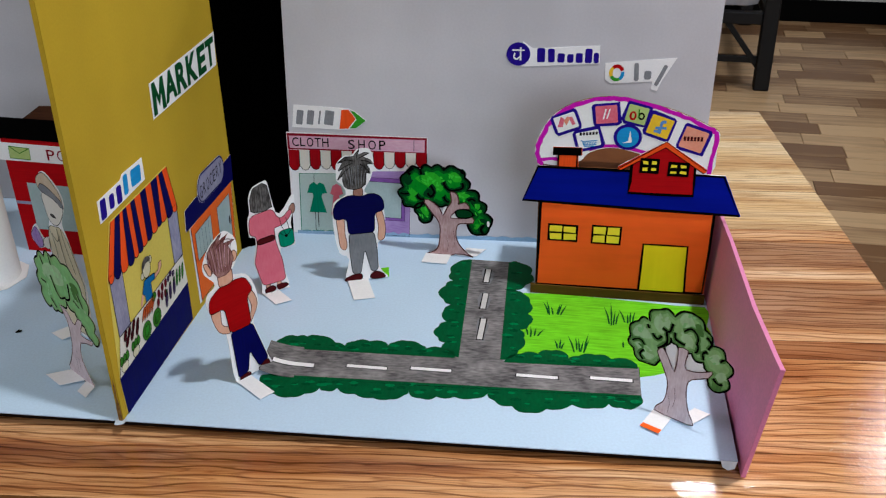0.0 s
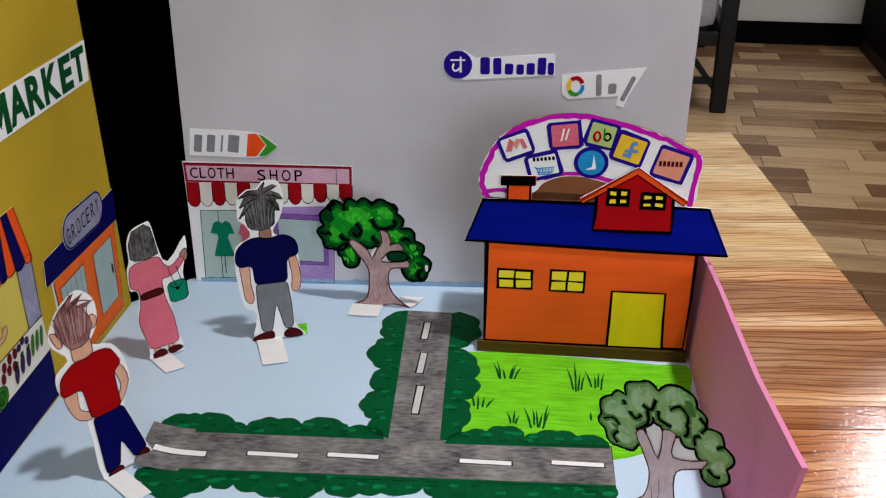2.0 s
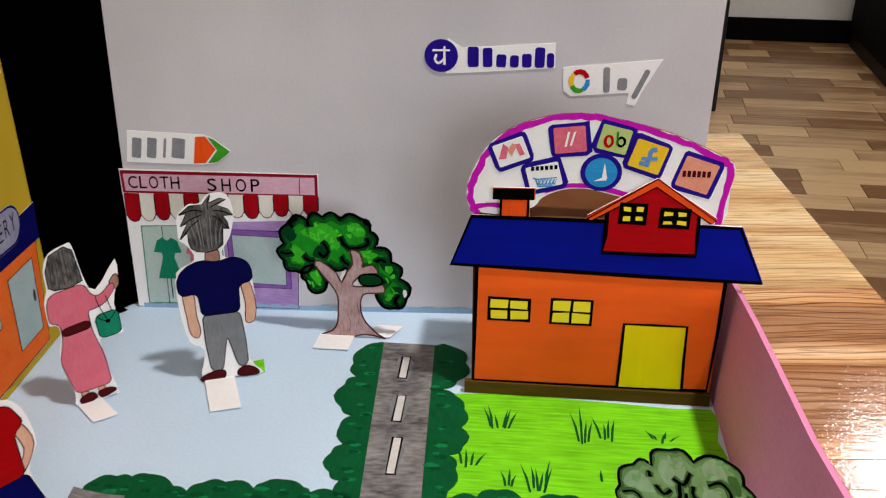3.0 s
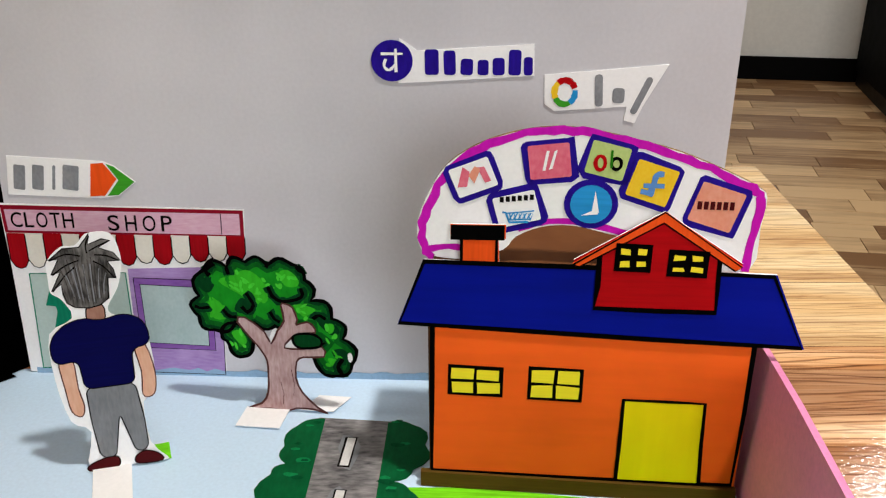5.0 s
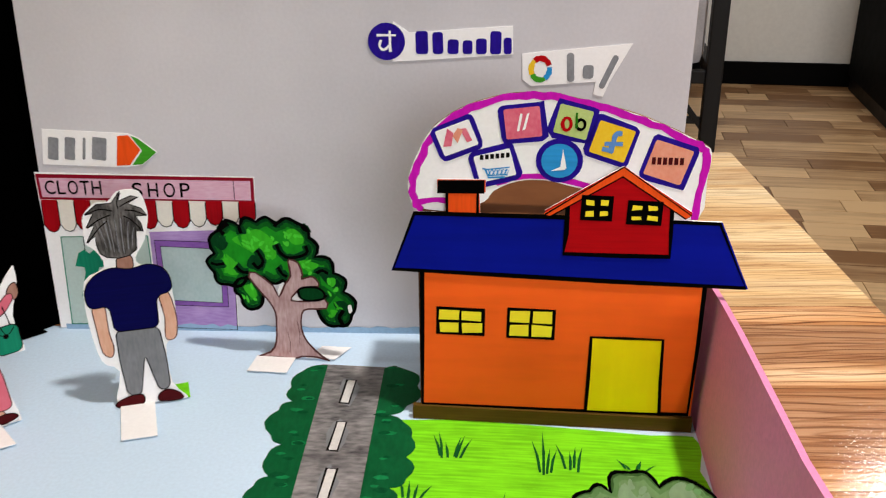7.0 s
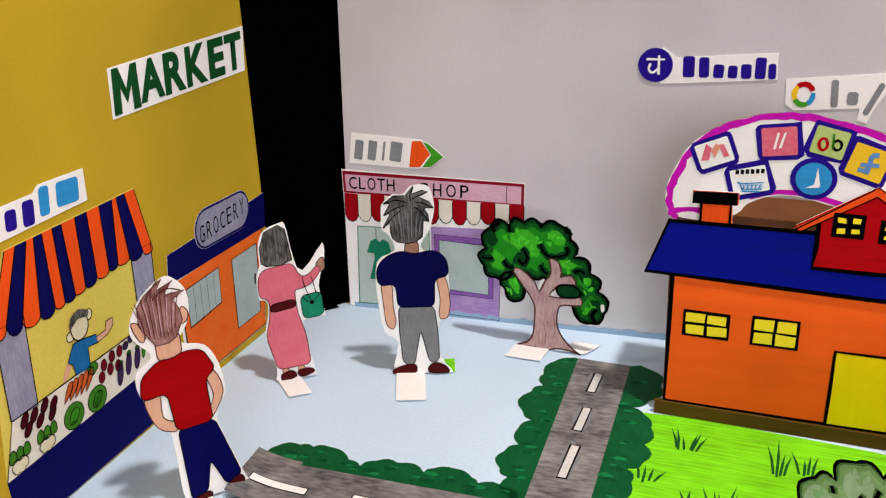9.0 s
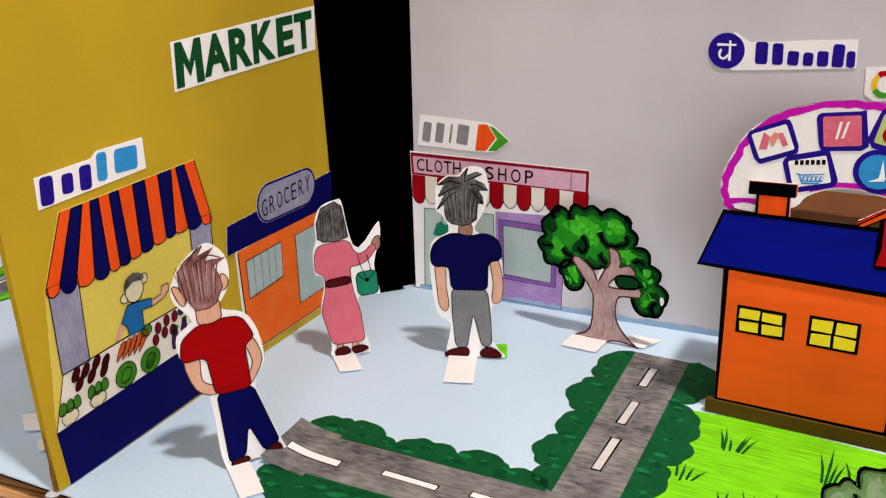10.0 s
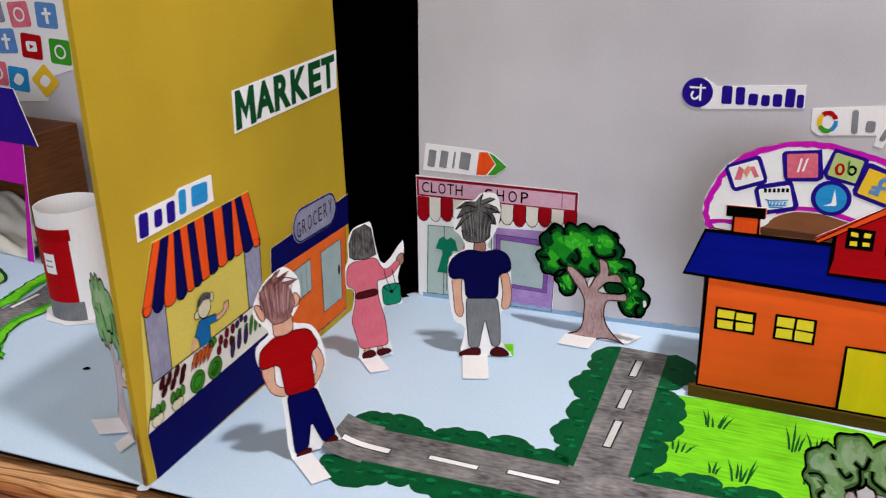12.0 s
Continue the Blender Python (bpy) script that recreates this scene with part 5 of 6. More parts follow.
sheet(1.016, 0, 0, 0, 1.039, 0)
figure(standing(-0.1311, 0.6099, 48.9), "cut-out paper boy in red shirt and navy trousers, seen from behind",
       [(-1.9, 0.0), (-2.1, 3.3), (-2.3, 4.7), (-3.3, 6.6), (-3.3, 7.9), (-2.5, 8.5), (-2.85, 9.1), (-3.2, 9.6), (-3.25, 10.3), (-2.75, 11.3), (-2.0, 12.0), (-1.2, 12.35), (-0.6, 11.95), (-0.25, 11.3), (-0.25, 10.3), (-0.5, 9.6),
        (-0.9, 8.9), (0.2, 8.45), (0.8, 7.3), (0.95, 5.6), (0.35, 4.3), (1.2, 1.2), (1.5, 0.1), (0.3, 0.0), (-0.4, 0.05)],
       [([(-2.15, 9.4), (-0.95, 9.5), (-0.95, 8.2), (-2.15, 8.1)], "skin", False),
        ([(-3.1, 10.3), (-2.9, 10.4), (-2.55, 10.0), (-2.6, 9.4), (-2.85, 9.5)], "skin", True), ([(-0.75, 10.5), (-0.6, 10.6), (-0.4, 10.3), (-0.5, 9.9), (-0.8, 9.8)], "skin", True),
        ([(-2.7, 11.1), (-2.3, 11.6), (-1.4, 12.2), (-1.7, 11.7), (-0.9, 12.0), (-1.4, 11.4), (-0.4, 11.4), (-1.0, 11.1), (-0.8, 10.6), (-0.7, 10.0), (-1.1, 9.2), (-1.5, 9.0), (-2.1, 9.0), (-2.4, 9.5), (-2.75, 10.2)], "hair_brown", False),
        ([(-3.1, 6.5), (-2.35, 6.6), (-2.35, 5.3), (-1.75, 4.8), (-1.85, 4.35), (-2.7, 4.85)], "skin", True), ([(-0.05, 6.9), (0.45, 6.9), (0.75, 5.7), (0.05, 4.5), (-0.1, 4.85), (0.25, 5.7)], "skin", True),
        ([(-1.75, 4.4), (0.1, 4.4), (1.15, 0.75), (0.3, 0.4), (-0.4, 2.2), (-0.75, 0.4), (-1.6, 0.2)], "trouser_navy", False),
        ([(-2.1, 8.3), (-1.5, 8.15), (-1.0, 8.4), (0.0, 8.25), (0.55, 7.0), (-0.05, 6.7), (0.05, 4.3), (-1.8, 4.3), (-2.0, 6.5), (-3.25, 6.4), (-3.1, 7.6)], "red_shirt", False),
        ([(-1.5, 0.3), (-0.7, 0.45), (-0.6, 0.1), (-1.35, 0.0)], "shoe", True), ([(0.2, 0.35), (0.95, 0.8), (1.2, 0.3), (0.4, 0.1)], "shoe", True)],
       [(-1.85, -0.6, 3.1, 0.0, M["white"])],
       hair_lines(-2.75, -1.0, 9.2, 11.7, 10, 0.7, 0.035, "brown_pencil") + hair_lines(-2.7, -1.1, 9.3, 11.5, 6, 0.6, 0.03, "pale_pink") + [([(-2.0, 11.3), (-1.3, 11.7), (-0.6, 11.45)], 0.06, "brown_pencil"), ([(-2.3, 11.4), (-1.9, 11.9), (-1.6, 12.2)], 0.06, "brown_pencil")])
sheet(1.013, 0, 0, 0, 1.023, 0)
figure(standing(-0.0650, 0.7548, 13.9), "cut-out paper man in navy shirt and grey trousers, seen from behind",
       [(-1.95, 0.0), (-1.6, 2.2), (-2.4, 2.9), (-2.75, 5.4), (-2.6, 7.7), (-1.5, 8.4), (-1.8, 9.3), (-2.2, 9.7), (-2.2, 10.5), (-2.1, 11.3), (-1.4, 11.95), (-0.8, 11.95), (-0.3, 12.45), (0.5, 12.5), (0.95, 12.2), (1.15, 11.3), (1.1, 10.6), (0.8, 9.6), (0.25, 8.7), (0.5, 8.35), (1.4, 8.1), (1.85, 6.6),
        (1.8, 4.0), (1.15, 3.5), (1.2, 1.2), (1.9, 0.05), (0.3, 0.0)],
       [([(-0.75, 9.0), (0.05, 9.0), (0.0, 8.0), (-0.85, 8.0)], "skin_brown", False),
        ([(-0.1, 12.4), (-0.6, 11.8), (-1.3, 11.8), (-1.95, 11.3), (-1.55, 11.3), (-1.95, 10.6), (-1.55, 10.7), (-2.05, 9.8), (-1.6, 10.1), (-1.6, 9.6), (-1.5, 9.15), (-1.2, 8.9), (-0.6, 8.8), (-0.1, 8.9), (0.3, 9.2), (0.4, 10.2), (0.75, 10.15), (0.7, 10.6), (0.5, 11.0), (1.05, 11.0), (0.8, 11.4), (0.2, 11.7), (0.75, 12.0), (0.4, 12.1), (-0.2, 11.9)], "hair_grey", False),
        ([(-2.35, 6.3), (-1.75, 6.3), (-1.72, 4.7), (-1.6, 3.7), (-1.8, 3.15), (-2.2, 3.5), (-2.3, 4.7)], "skin", True), ([(1.05, 6.6), (1.55, 6.6), (1.8, 5.2), (1.7, 4.1), (1.4, 3.8), (1.1, 4.0), (1.2, 5.2)], "skin", True),
        ([(-1.4, 4.7), (0.82, 4.7), (1.0, 2.7), (1.0, 0.9), (0.4, 0.75), (-0.1, 3.1), (-0.58, 0.6), (-1.28, 0.7), (-1.42, 2.8)], "trouser_grey", False),
        ([(-0.9, 8.35), (-0.4, 8.15), (0.1, 8.2), (0.7, 8.38), (1.25, 8.2), (1.6, 7.9), (1.8, 7.3), (1.75, 6.65), (0.92, 6.5), (0.84, 4.65), (-1.42, 4.62), (-1.5, 6.2), (-2.5, 6.05), (-2.65, 6.8), (-2.5, 7.4), (-2.15, 7.85), (-1.6, 8.2)], "navy_shirt", False),
        ([(-1.95, 0.3), (-1.2, 0.65), (-0.5, 0.65), (-0.6, 0.05), (-1.8, 0.0)], "shoe", True), ([(0.3, 0.5), (0.8, 0.8), (1.4, 0.55), (1.55, 0.1), (0.4, 0.1)], "shoe", True)],
       [(-1.8, 0.05, 3.4, 0.25, M["white"])],
       hair_lines(-1.4, 0.25, 8.9, 11.4, 11, 0.5) + hair_lines(-1.3, 0.2, 8.95, 11.0, 7, 0.5, 0.05, "grey_pen") + [([(-1.9, 11.3), (-1.2, 11.55), (-0.6, 11.4)], 0.07, "ink_thin"), ([(-1.9, 10.6), (-1.3, 11.0), (-0.7, 11.2)], 0.07, "ink_thin"), ([(-2.0, 9.8), (-1.4, 10.5), (-0.9, 10.9)], 0.07, "ink_thin"), ([(1.0, 11.0), (0.5, 11.3), (0.0, 11.4)], 0.07, "ink_thin"), ([(0.7, 10.2), (0.3, 10.8), (-0.1, 11.1)], 0.07, "ink_thin"), ([(-0.1, 12.3), (-0.3, 11.9), (-0.3, 11.5)], 0.07, "ink_thin"), ([(0.7, 12.0), (0.2, 11.8), (-0.2, 11.6)], 0.07, "ink_thin")])
sheet(1.011, 0, 0, 0, 1.027, 0)
figure(standing(-0.1424, 0.731, 32.0), "cut-out paper woman in rose dress with a green bag",
       [(-1.3, 0.0), (-1.35, 0.9), (-1.8, 3.2), (-1.5, 4.7), (-1.5, 5.5), (-1.95, 5.7), (-1.95, 7.2), (-1.7, 7.9), (-1.65, 9.2), (-1.2, 10.1), (-0.3, 10.45), (0.2, 10.35), (0.45, 8.6), (0.9, 7.3), (2.25, 8.9), (2.4, 7.8), (1.9, 6.1), (2.15, 4.3), (1.9, 3.95), (0.75, 3.9), (0.95, 1.8), (1.1, 0.1)],
       [([(-1.5, 8.0), (-1.5, 9.0), (-1.15, 9.95), (-0.3, 10.3), (0.1, 10.0), (0.25, 8.9), (0.35, 8.0), (-0.4, 7.75), (-1.2, 7.8)], "hair_grey", False),
        ([(1.75, 7.4), (1.95, 7.8), (2.25, 7.9), (2.3, 7.3), (2.05, 7.0)], "skin_brown", True),
        ([(-1.0, 0.9), (-0.5, 0.9), (-0.5, 0.4), (-0.9, 0.4)], "skin", False), ([(0.0, 0.95), (0.45, 0.95), (0.5, 0.45), (0.1, 0.45)], "skin", False),
        ([(-1.5, 7.6), (-0.4, 7.75), (0.35, 7.85), (0.7, 6.9), (1.2, 6.85), (1.8, 7.5), (2.1, 7.2), (1.4, 6.3), (0.6, 6.05), (0.3, 6.1), (0.35, 4.7), (0.75, 3.0), (0.9, 0.95), (-1.2, 0.85), (-1.7, 3.2), (-1.3, 4.7), (-1.3, 5.7), (-1.85, 5.8), (-1.8, 7.1)], "rose", False),
        ([(-1.3, 5.3), (0.3, 5.5), (0.38, 4.95), (-1.3, 4.75)], "shoe", False),
        ([(0.6, 5.6), (1.95, 5.75), (2.0, 4.15), (0.7, 4.05)], "teal", False), ([(0.6, 5.6), (1.95, 5.75), (1.3, 5.0)], "teal", False), (ellipse(1.3, 5.1, 0.12, 0.12, 8), "ink", False),
        ([(-1.05, 0.5), (-0.35, 0.7), (-0.1, 0.25), (-0.95, 0.05)], "shoe", True), ([(0.0, 0.6), (0.7, 0.7), (1.05, 0.4), (0.2, 0.15)], "shoe", True)],
       [(-1.3, 0.15, 2.2, 0.4, M["white"]), (0.3, 1.2, -1.0, 0.0, M["white"])],
       hair_lines(-1.4, 0.2, 7.9, 10.0, 9, -0.3) + [([(1.35, 5.0), (0.95, 6.2), (0.85, 6.9)], 0.05, "ink_thin"), ([(1.6, 5.7), (1.5, 6.3), (1.4, 6.8)], 0.05, "ink_thin")])
fl = Art().poly([(1.25, 0.02), (1.95, 0.02), (1.95, 1.0), (1.2, 0.95)], M["green_lawn"], -8, 0.0004, M["white"])
tagged(fl.done("paper_scrap", m=standing(-0.0650, 0.7548, 13.9)), "small lime green paper scrap behind a figure", "paper scrap")


def paper_tree(m, label, crowns, trunk, leaf, bark, ink_w, strokes, patches, tabs, over=(), ink="ink", margin=None, shade=(), dabs=(), lobed=0.0):
    """A flat felt-tip tree: crown sheet with painted clumps, a crayon trunk glued over it, and folded feet."""
    t = thing("paper_tree", m, label, "paper tree", "paper trees")
    if margin:
        Art().poly(smooth(margin, 3), M["white"], -1, 0.0004).done("backing", t, "white paper margin")
    c = Art()
    for i, crown in enumerate(crowns):
        out = scallop(crown, lobed, 6) if lobed and not i else smooth(crown, 3)
        c.poly(out, M[leaf], 1 + 0.3 * i, 0.0003, M["white"])
        for k, (mm, d, w) in enumerate(shade):
            c.line(inset(out, d), w, M[mm], 2.0 + 0.3 * i + 0.1 * k, closed=True, shake=0.05)
        c.line(out, ink_w, M[ink], 4.4 + 0.3 * i, closed=True, shake=0.02)
    for i, (pts, mm) in enumerate(patches):
        c.poly(smooth(pts, 3), M[mm], 2.6 + 0.08 * i)
    for i, (x, z, n, mm) in enumerate(dabs):
        for k in range(n):
            q, d = rng.uniform(0, 6.28), 0.62 * math.sqrt(rng.random())
            c.poly(ellipse(x + d * math.cos(q), z + d * math.sin(q), rng.uniform(0.12, 0.26), rng.uniform(0.06, 0.13), 9, rng.uniform(0, 180)), M[mm], 3.2 + 0.03 * i + 0.006 * k)
    for i, pts in enumerate(strokes):
        if shade:
            c.line(smooth(pts, 3, False), ink_w * 2.6, M[shade[0][0]], 3.9 + 0.02 * i, shake=0.05)
        c.line(smooth(pts, 3, False), ink_w * rng.uniform(0.85, 1.25), M[ink], 5.2 + 0.05 * i, shake=0.015)
    c.done("crown", t)
    tr = Art().poly(smooth(trunk, 2), M[bark], 7, 0.0003, M["white"]).line(smooth(trunk, 2), ink_w * 0.55, M["bark_line"], 8, closed=True)
    for x, z, h in ((trunk[0][0] * 0.2, 0.4, 1.4), (0.1, 1.0, 1.6)):
        tr.line([(x, z), (x + 0.08, z + h / 2), (x - 0.03, z + h)], 0.03, M["bark_line"], 8.4)
    for pts in over:
        tr.poly(smooth(pts, 3), M["leaf_dark"], 9, 0.0001).line(smooth(pts, 3), ink_w * 0.7, M[ink], 10, closed=True)
    tr.done("trunk", t, "brown crayon trunk with branches")
    f = Art()
    for q in tabs:
        tab(f, *q)
    f.done("foot_tab", t, "folded white paper foot")
    return t


sheet(1.011, 0, 0, 0, 1.018, 0)
paper_tree(standing(0.0094, 0.803, -6.0), "bright green paper tree with brown trunk beside the cloth shop",
           [[(-4.5, 6.7), (-4.1, 8.2), (-2.9, 8.45), (-1.9, 8.75), (-0.75, 8.65), (0.55, 8.75), (1.15, 7.9), (1.4, 6.75), (2.4, 5.75), (2.95, 4.6), (3.35, 3.1), (2.5, 2.35), (1.5, 2.9), (1.95, 4.3), (1.2, 5.3), (0.3, 5.4),
             (-0.6, 5.15), (-1.7, 5.3), (-2.7, 5.3), (-3.9, 4.75), (-4.65, 5.5)],
            [(-3.1, 5.2), (-3.5, 4.8), (-3.5, 4.3), (-3.2, 4.0), (-3.1, 3.5), (-2.7, 3.2), (-2.1, 3.4), (-1.9, 3.8), (-1.9, 4.4), (-2.4, 5.1)]],
           [(-2.6, 0.0), (-1.7, 0.4), (-1.3, 1.1), (-1.2, 2.2), (-1.2, 3.1), (-1.6, 3.9), (-2.6, 5.3), (-2.2, 5.6), (-1.2, 4.8), (-0.9, 4.1), (-0.5, 4.9), (-0.1, 5.5), (-0.2, 6.4), (0.0, 6.5), (0.4, 6.3), (0.6, 5.6), (0.5, 5.3), (1.1, 5.5),
            (1.4, 5.3), (1.5, 4.9), (0.6, 4.8), (0.1, 4.4), (-0.2, 3.9), (0.8, 3.9), (1.8, 4.1), (1.9, 3.5), (0.8, 3.4), (0.4, 3.1), (0.3, 2.1), (0.6, 1.2), (1.4, 0.3), (1.9, 0.0), (1.1, 0.2), (0.2, 0.2), (-0.3, 0.0), (-1.3, 0.1)],
           "leaf", "bark", 0.20,
           [[(-3.8, 7.9), (-4.0, 8.2), (-3.5, 8.6)], [(-2.9, 8.4), (-2.8, 8.0)], [(-2.0, 7.0), (-1.7, 6.5), (-1.7, 6.2), (-2.0, 5.9), (-2.3, 6.2)], [(-0.8, 7.4), (-0.6, 6.9), (-0.1, 6.6), (0.9, 6.9), (0.9, 7.4)],
            [(-0.8, 6.0), (-0.6, 5.6), (-0.3, 5.4)], [(1.1, 8.3), (0.9, 8.4), (0.8, 8.6)], [(-4.8, 6.1), (-4.4, 6.0), (-4.0, 6.1)], [(-2.6, 5.6), (-3.0, 5.6), (-3.3, 6.0)], [(2.1, 5.7), (1.8, 5.9), (1.4, 5.7)],
            [(2.9, 2.3), (2.6, 2.9), (2.9, 3.4)], [(-0.7, 8.8), (-0.8, 8.5)]],
           [(q, "leaf_light") for q in ([(-4.2, 6.2), (-3.6, 6.5), (-3.2, 6.0), (-3.1, 5.5), (-3.8, 5.4)], [(-3.4, 7.6), (-2.6, 8.0), (-1.9, 8.3), (-1.3, 8.0), (-0.9, 7.4), (-0.9, 6.6), (-1.5, 6.4), (-2.5, 7.0)],
            [(-0.2, 8.2), (0.3, 8.4), (0.8, 7.9), (0.7, 7.5), (0.1, 7.5)], [(0.4, 6.5), (1.2, 6.4), (1.6, 6.2), (1.2, 5.9), (0.9, 5.8)], [(2.1, 3.4), (2.6, 3.3), (2.6, 2.9), (2.2, 3.0)], [(-3.0, 4.6), (-2.5, 4.8), (-2.2, 4.2), (-2.5, 3.9)])] +
           [(q, "leaf_dark") for q in ([(-4.7, 7.6), (-4.1, 8.2), (-3.6, 7.8), (-3.7, 7.2), (-4.1, 6.9)], [(-2.7, 6.0), (-2.3, 6.7), (-1.9, 6.4), (-2.2, 5.8)], [(1.6, 5.6), (2.3, 5.7), (2.8, 5.0), (2.3, 4.8)], [(2.3, 3.8), (2.9, 4.0), (3.3, 3.5), (2.8, 3.1)])] +
           [([(2.0, 5.35), (2.45, 5.45), (2.5, 5.1), (2.25, 4.85)], "leaf_light"), ([(3.15, 3.7), (3.35, 3.75), (3.4, 3.3), (3.2, 3.25)], "white")],
           [(-2.6, -0.2, 1.8, -0.1, M["white"]), (0.4, 2.2, -1.5, 0.7, M["white"])],
           lobed=0.3, shade=(("leaf_dark", 0.16, 0.26), ("leaf_deep", 0.40, 0.28)),
           dabs=((-3.7, 6.0, 7, "leaf_light"), (-3.4, 7.6, 7, "leaf"), (-2.2, 7.6, 10, "leaf_bright"), (-1.2, 7.2, 10, "leaf_bright"), (-1.4, 6.2, 6, "leaf"), (0.2, 7.8, 8, "leaf_bright"), (0.8, 6.2, 7, "leaf_bright"), (2.2, 5.0, 4, "leaf_bright"), (2.4, 3.2, 5, "leaf_light"), (-2.6, 4.3, 4, "leaf_bright")),
           over=([(0.3, 4.6), (0.7, 4.8), (1.4, 4.8), (1.8, 4.5), (1.7, 4.1), (0.9, 3.95), (0.4, 4.1)],), margin=[(-0.6, 3.6), (-0.8, 4.9), (1.0, 5.4), (2.0, 4.6), (2.0, 3.5)])
sheet(1.018, 0, 0, 0, 1.038, 0)
paper_tree(standing(0.1790, 0.5701, -34.6), "sage green paper tree with pale trunk near the pink board",
           [[(-3.6, 5.4), (-3.1, 6.8), (-2.3, 7.1), (-1.6, 8.2), (-0.55, 8.1), (0.95, 8.7), (1.6, 7.9), (2.2, 6.9), (3.3, 6.2), (3.6, 4.9), (3.3, 3.7), (2.4, 3.8), (2.5, 4.8), (1.8, 5.4), (0.9, 5.8), (-0.2, 6.0), (-0.65, 6.4), (-1.1, 5.6),
             (-1.3, 4.3), (-2.2, 3.7), (-3.3, 4.5)]],
           [(-1.3, 0.2), (-0.7, 1.1), (-0.5, 1.9), (-0.5, 2.8), (-0.7, 3.4), (-1.1, 4.2), (-1.5, 5.0), (-1.1, 5.4), (-0.6, 4.7), (-0.1, 3.9), (0.0, 5.3), (0.0, 5.9), (0.7, 5.9), (0.6, 5.1), (0.7, 4.4), (1.7, 4.6), (2.5, 5.0), (2.3, 4.4), (1.2, 3.8),
            (0.9, 3.2), (1.0, 2.0), (1.3, 1.0), (1.7, 0.2), (0.6, 0.1)],
           "sage", "bark_pale", 0.14,
           [[(-3.5, 5.1), (-2.9, 5.4), (-2.5, 5.1)], [(-2.5, 3.9), (-2.8, 4.3), (-2.5, 4.7)], [(-2.0, 6.2), (-1.6, 5.9), (-1.3, 6.3)], [(-1.3, 6.9), (-0.8, 6.8), (-0.6, 7.5)], [(-0.4, 6.9), (-0.3, 6.4), (0.4, 6.2)],
            [(0.2, 7.2), (0.7, 7.6), (1.2, 7.2), (1.2, 6.5)], [(1.1, 5.9), (1.3, 6.1), (1.3, 6.6)], [(1.8, 7.4), (2.2, 7.0), (2.0, 6.5)], [(1.8, 5.6), (1.7, 6.1), (2.0, 6.3)], [(3.2, 6.2), (2.9, 5.9)], [(2.6, 4.5), (3.0, 4.2), (3.3, 4.3)],
            [(-2.4, 6.8), (-2.3, 6.5)], [(-1.0, 6.7), (-0.9, 5.9), (-1.5, 5.2)]],
           [(q, "sage_light") for q in ([(-3.5, 5.7), (-3.1, 6.5), (-2.5, 6.4), (-2.0, 5.8), (-3.0, 5.5)], [(-2.0, 7.0), (-1.8, 7.7), (-1.3, 7.3), (-0.9, 7.7), (-0.8, 7.0), (-1.4, 6.4)], [(-0.2, 8.0), (0.2, 8.6), (0.7, 8.3), (0.9, 7.8), (0.2, 7.5)],
            [(0.0, 6.7), (0.4, 7.1), (0.9, 6.8), (0.9, 6.2), (0.3, 6.3)], [(-3.2, 4.9), (-2.8, 5.1), (-2.3, 4.6), (-1.7, 4.5), (-2.2, 4.0)], [(2.1, 5.9), (2.6, 6.4), (3.0, 6.1), (2.7, 5.6)], [(2.7, 4.7), (3.1, 5.2), (3.5, 4.9), (3.1, 4.4)])] +
           [([(0.9, 8.0), (1.3, 8.1), (1.6, 7.4), (1.3, 7.3)], "sage_dark"), ([(-3.0, 5.0), (-2.6, 5.0), (-2.6, 4.6)], "sage_dark"), ([(2.6, 4.2), (3.2, 4.1), (3.2, 3.6), (2.7, 3.5)], "sage_dark")],
           [(-1.4, 0.1, 2.1, 0.1, M["white"]), (0.3, 1.5, -2.0, 0.6, M["white"])], margin=[(-1.4, 4.6), (-0.9, 6.4), (1.6, 6.4), (2.4, 4.5), (0.8, 3.8), (-0.5, 3.6)],
           lobed=0.27, shade=(("sage_dark", 0.10, 0.14), ("sage_mid", 0.24, 0.20)), dabs=((-2.8, 5.8, 6, "mid_leaf"), (-1.4, 7.2, 6, "sage_light"), (0.4, 8.1, 6, "mid_leaf"), (0.6, 6.7, 5, "sage_light"), (-2.5, 4.6, 5, "sage_light"), (2.5, 6.0, 5, "mid_leaf"), (3.0, 4.6, 4, "sage_light")))
tagged(Art().poly([(-1.25, -2.12), (0.15, -2.12), (0.15, -1.66), (-1.25, -1.68)], M["orange"], 0, 0.0002).done("paper_scrap", m=standing(0.1790, 0.5701, -34.6) @ pose(0, 0, 0.0012, -90)), "orange felt-tip edge of a paper foot", "paper scrap")
sheet(1.026, 0, 0, 0, 1.034, 0)
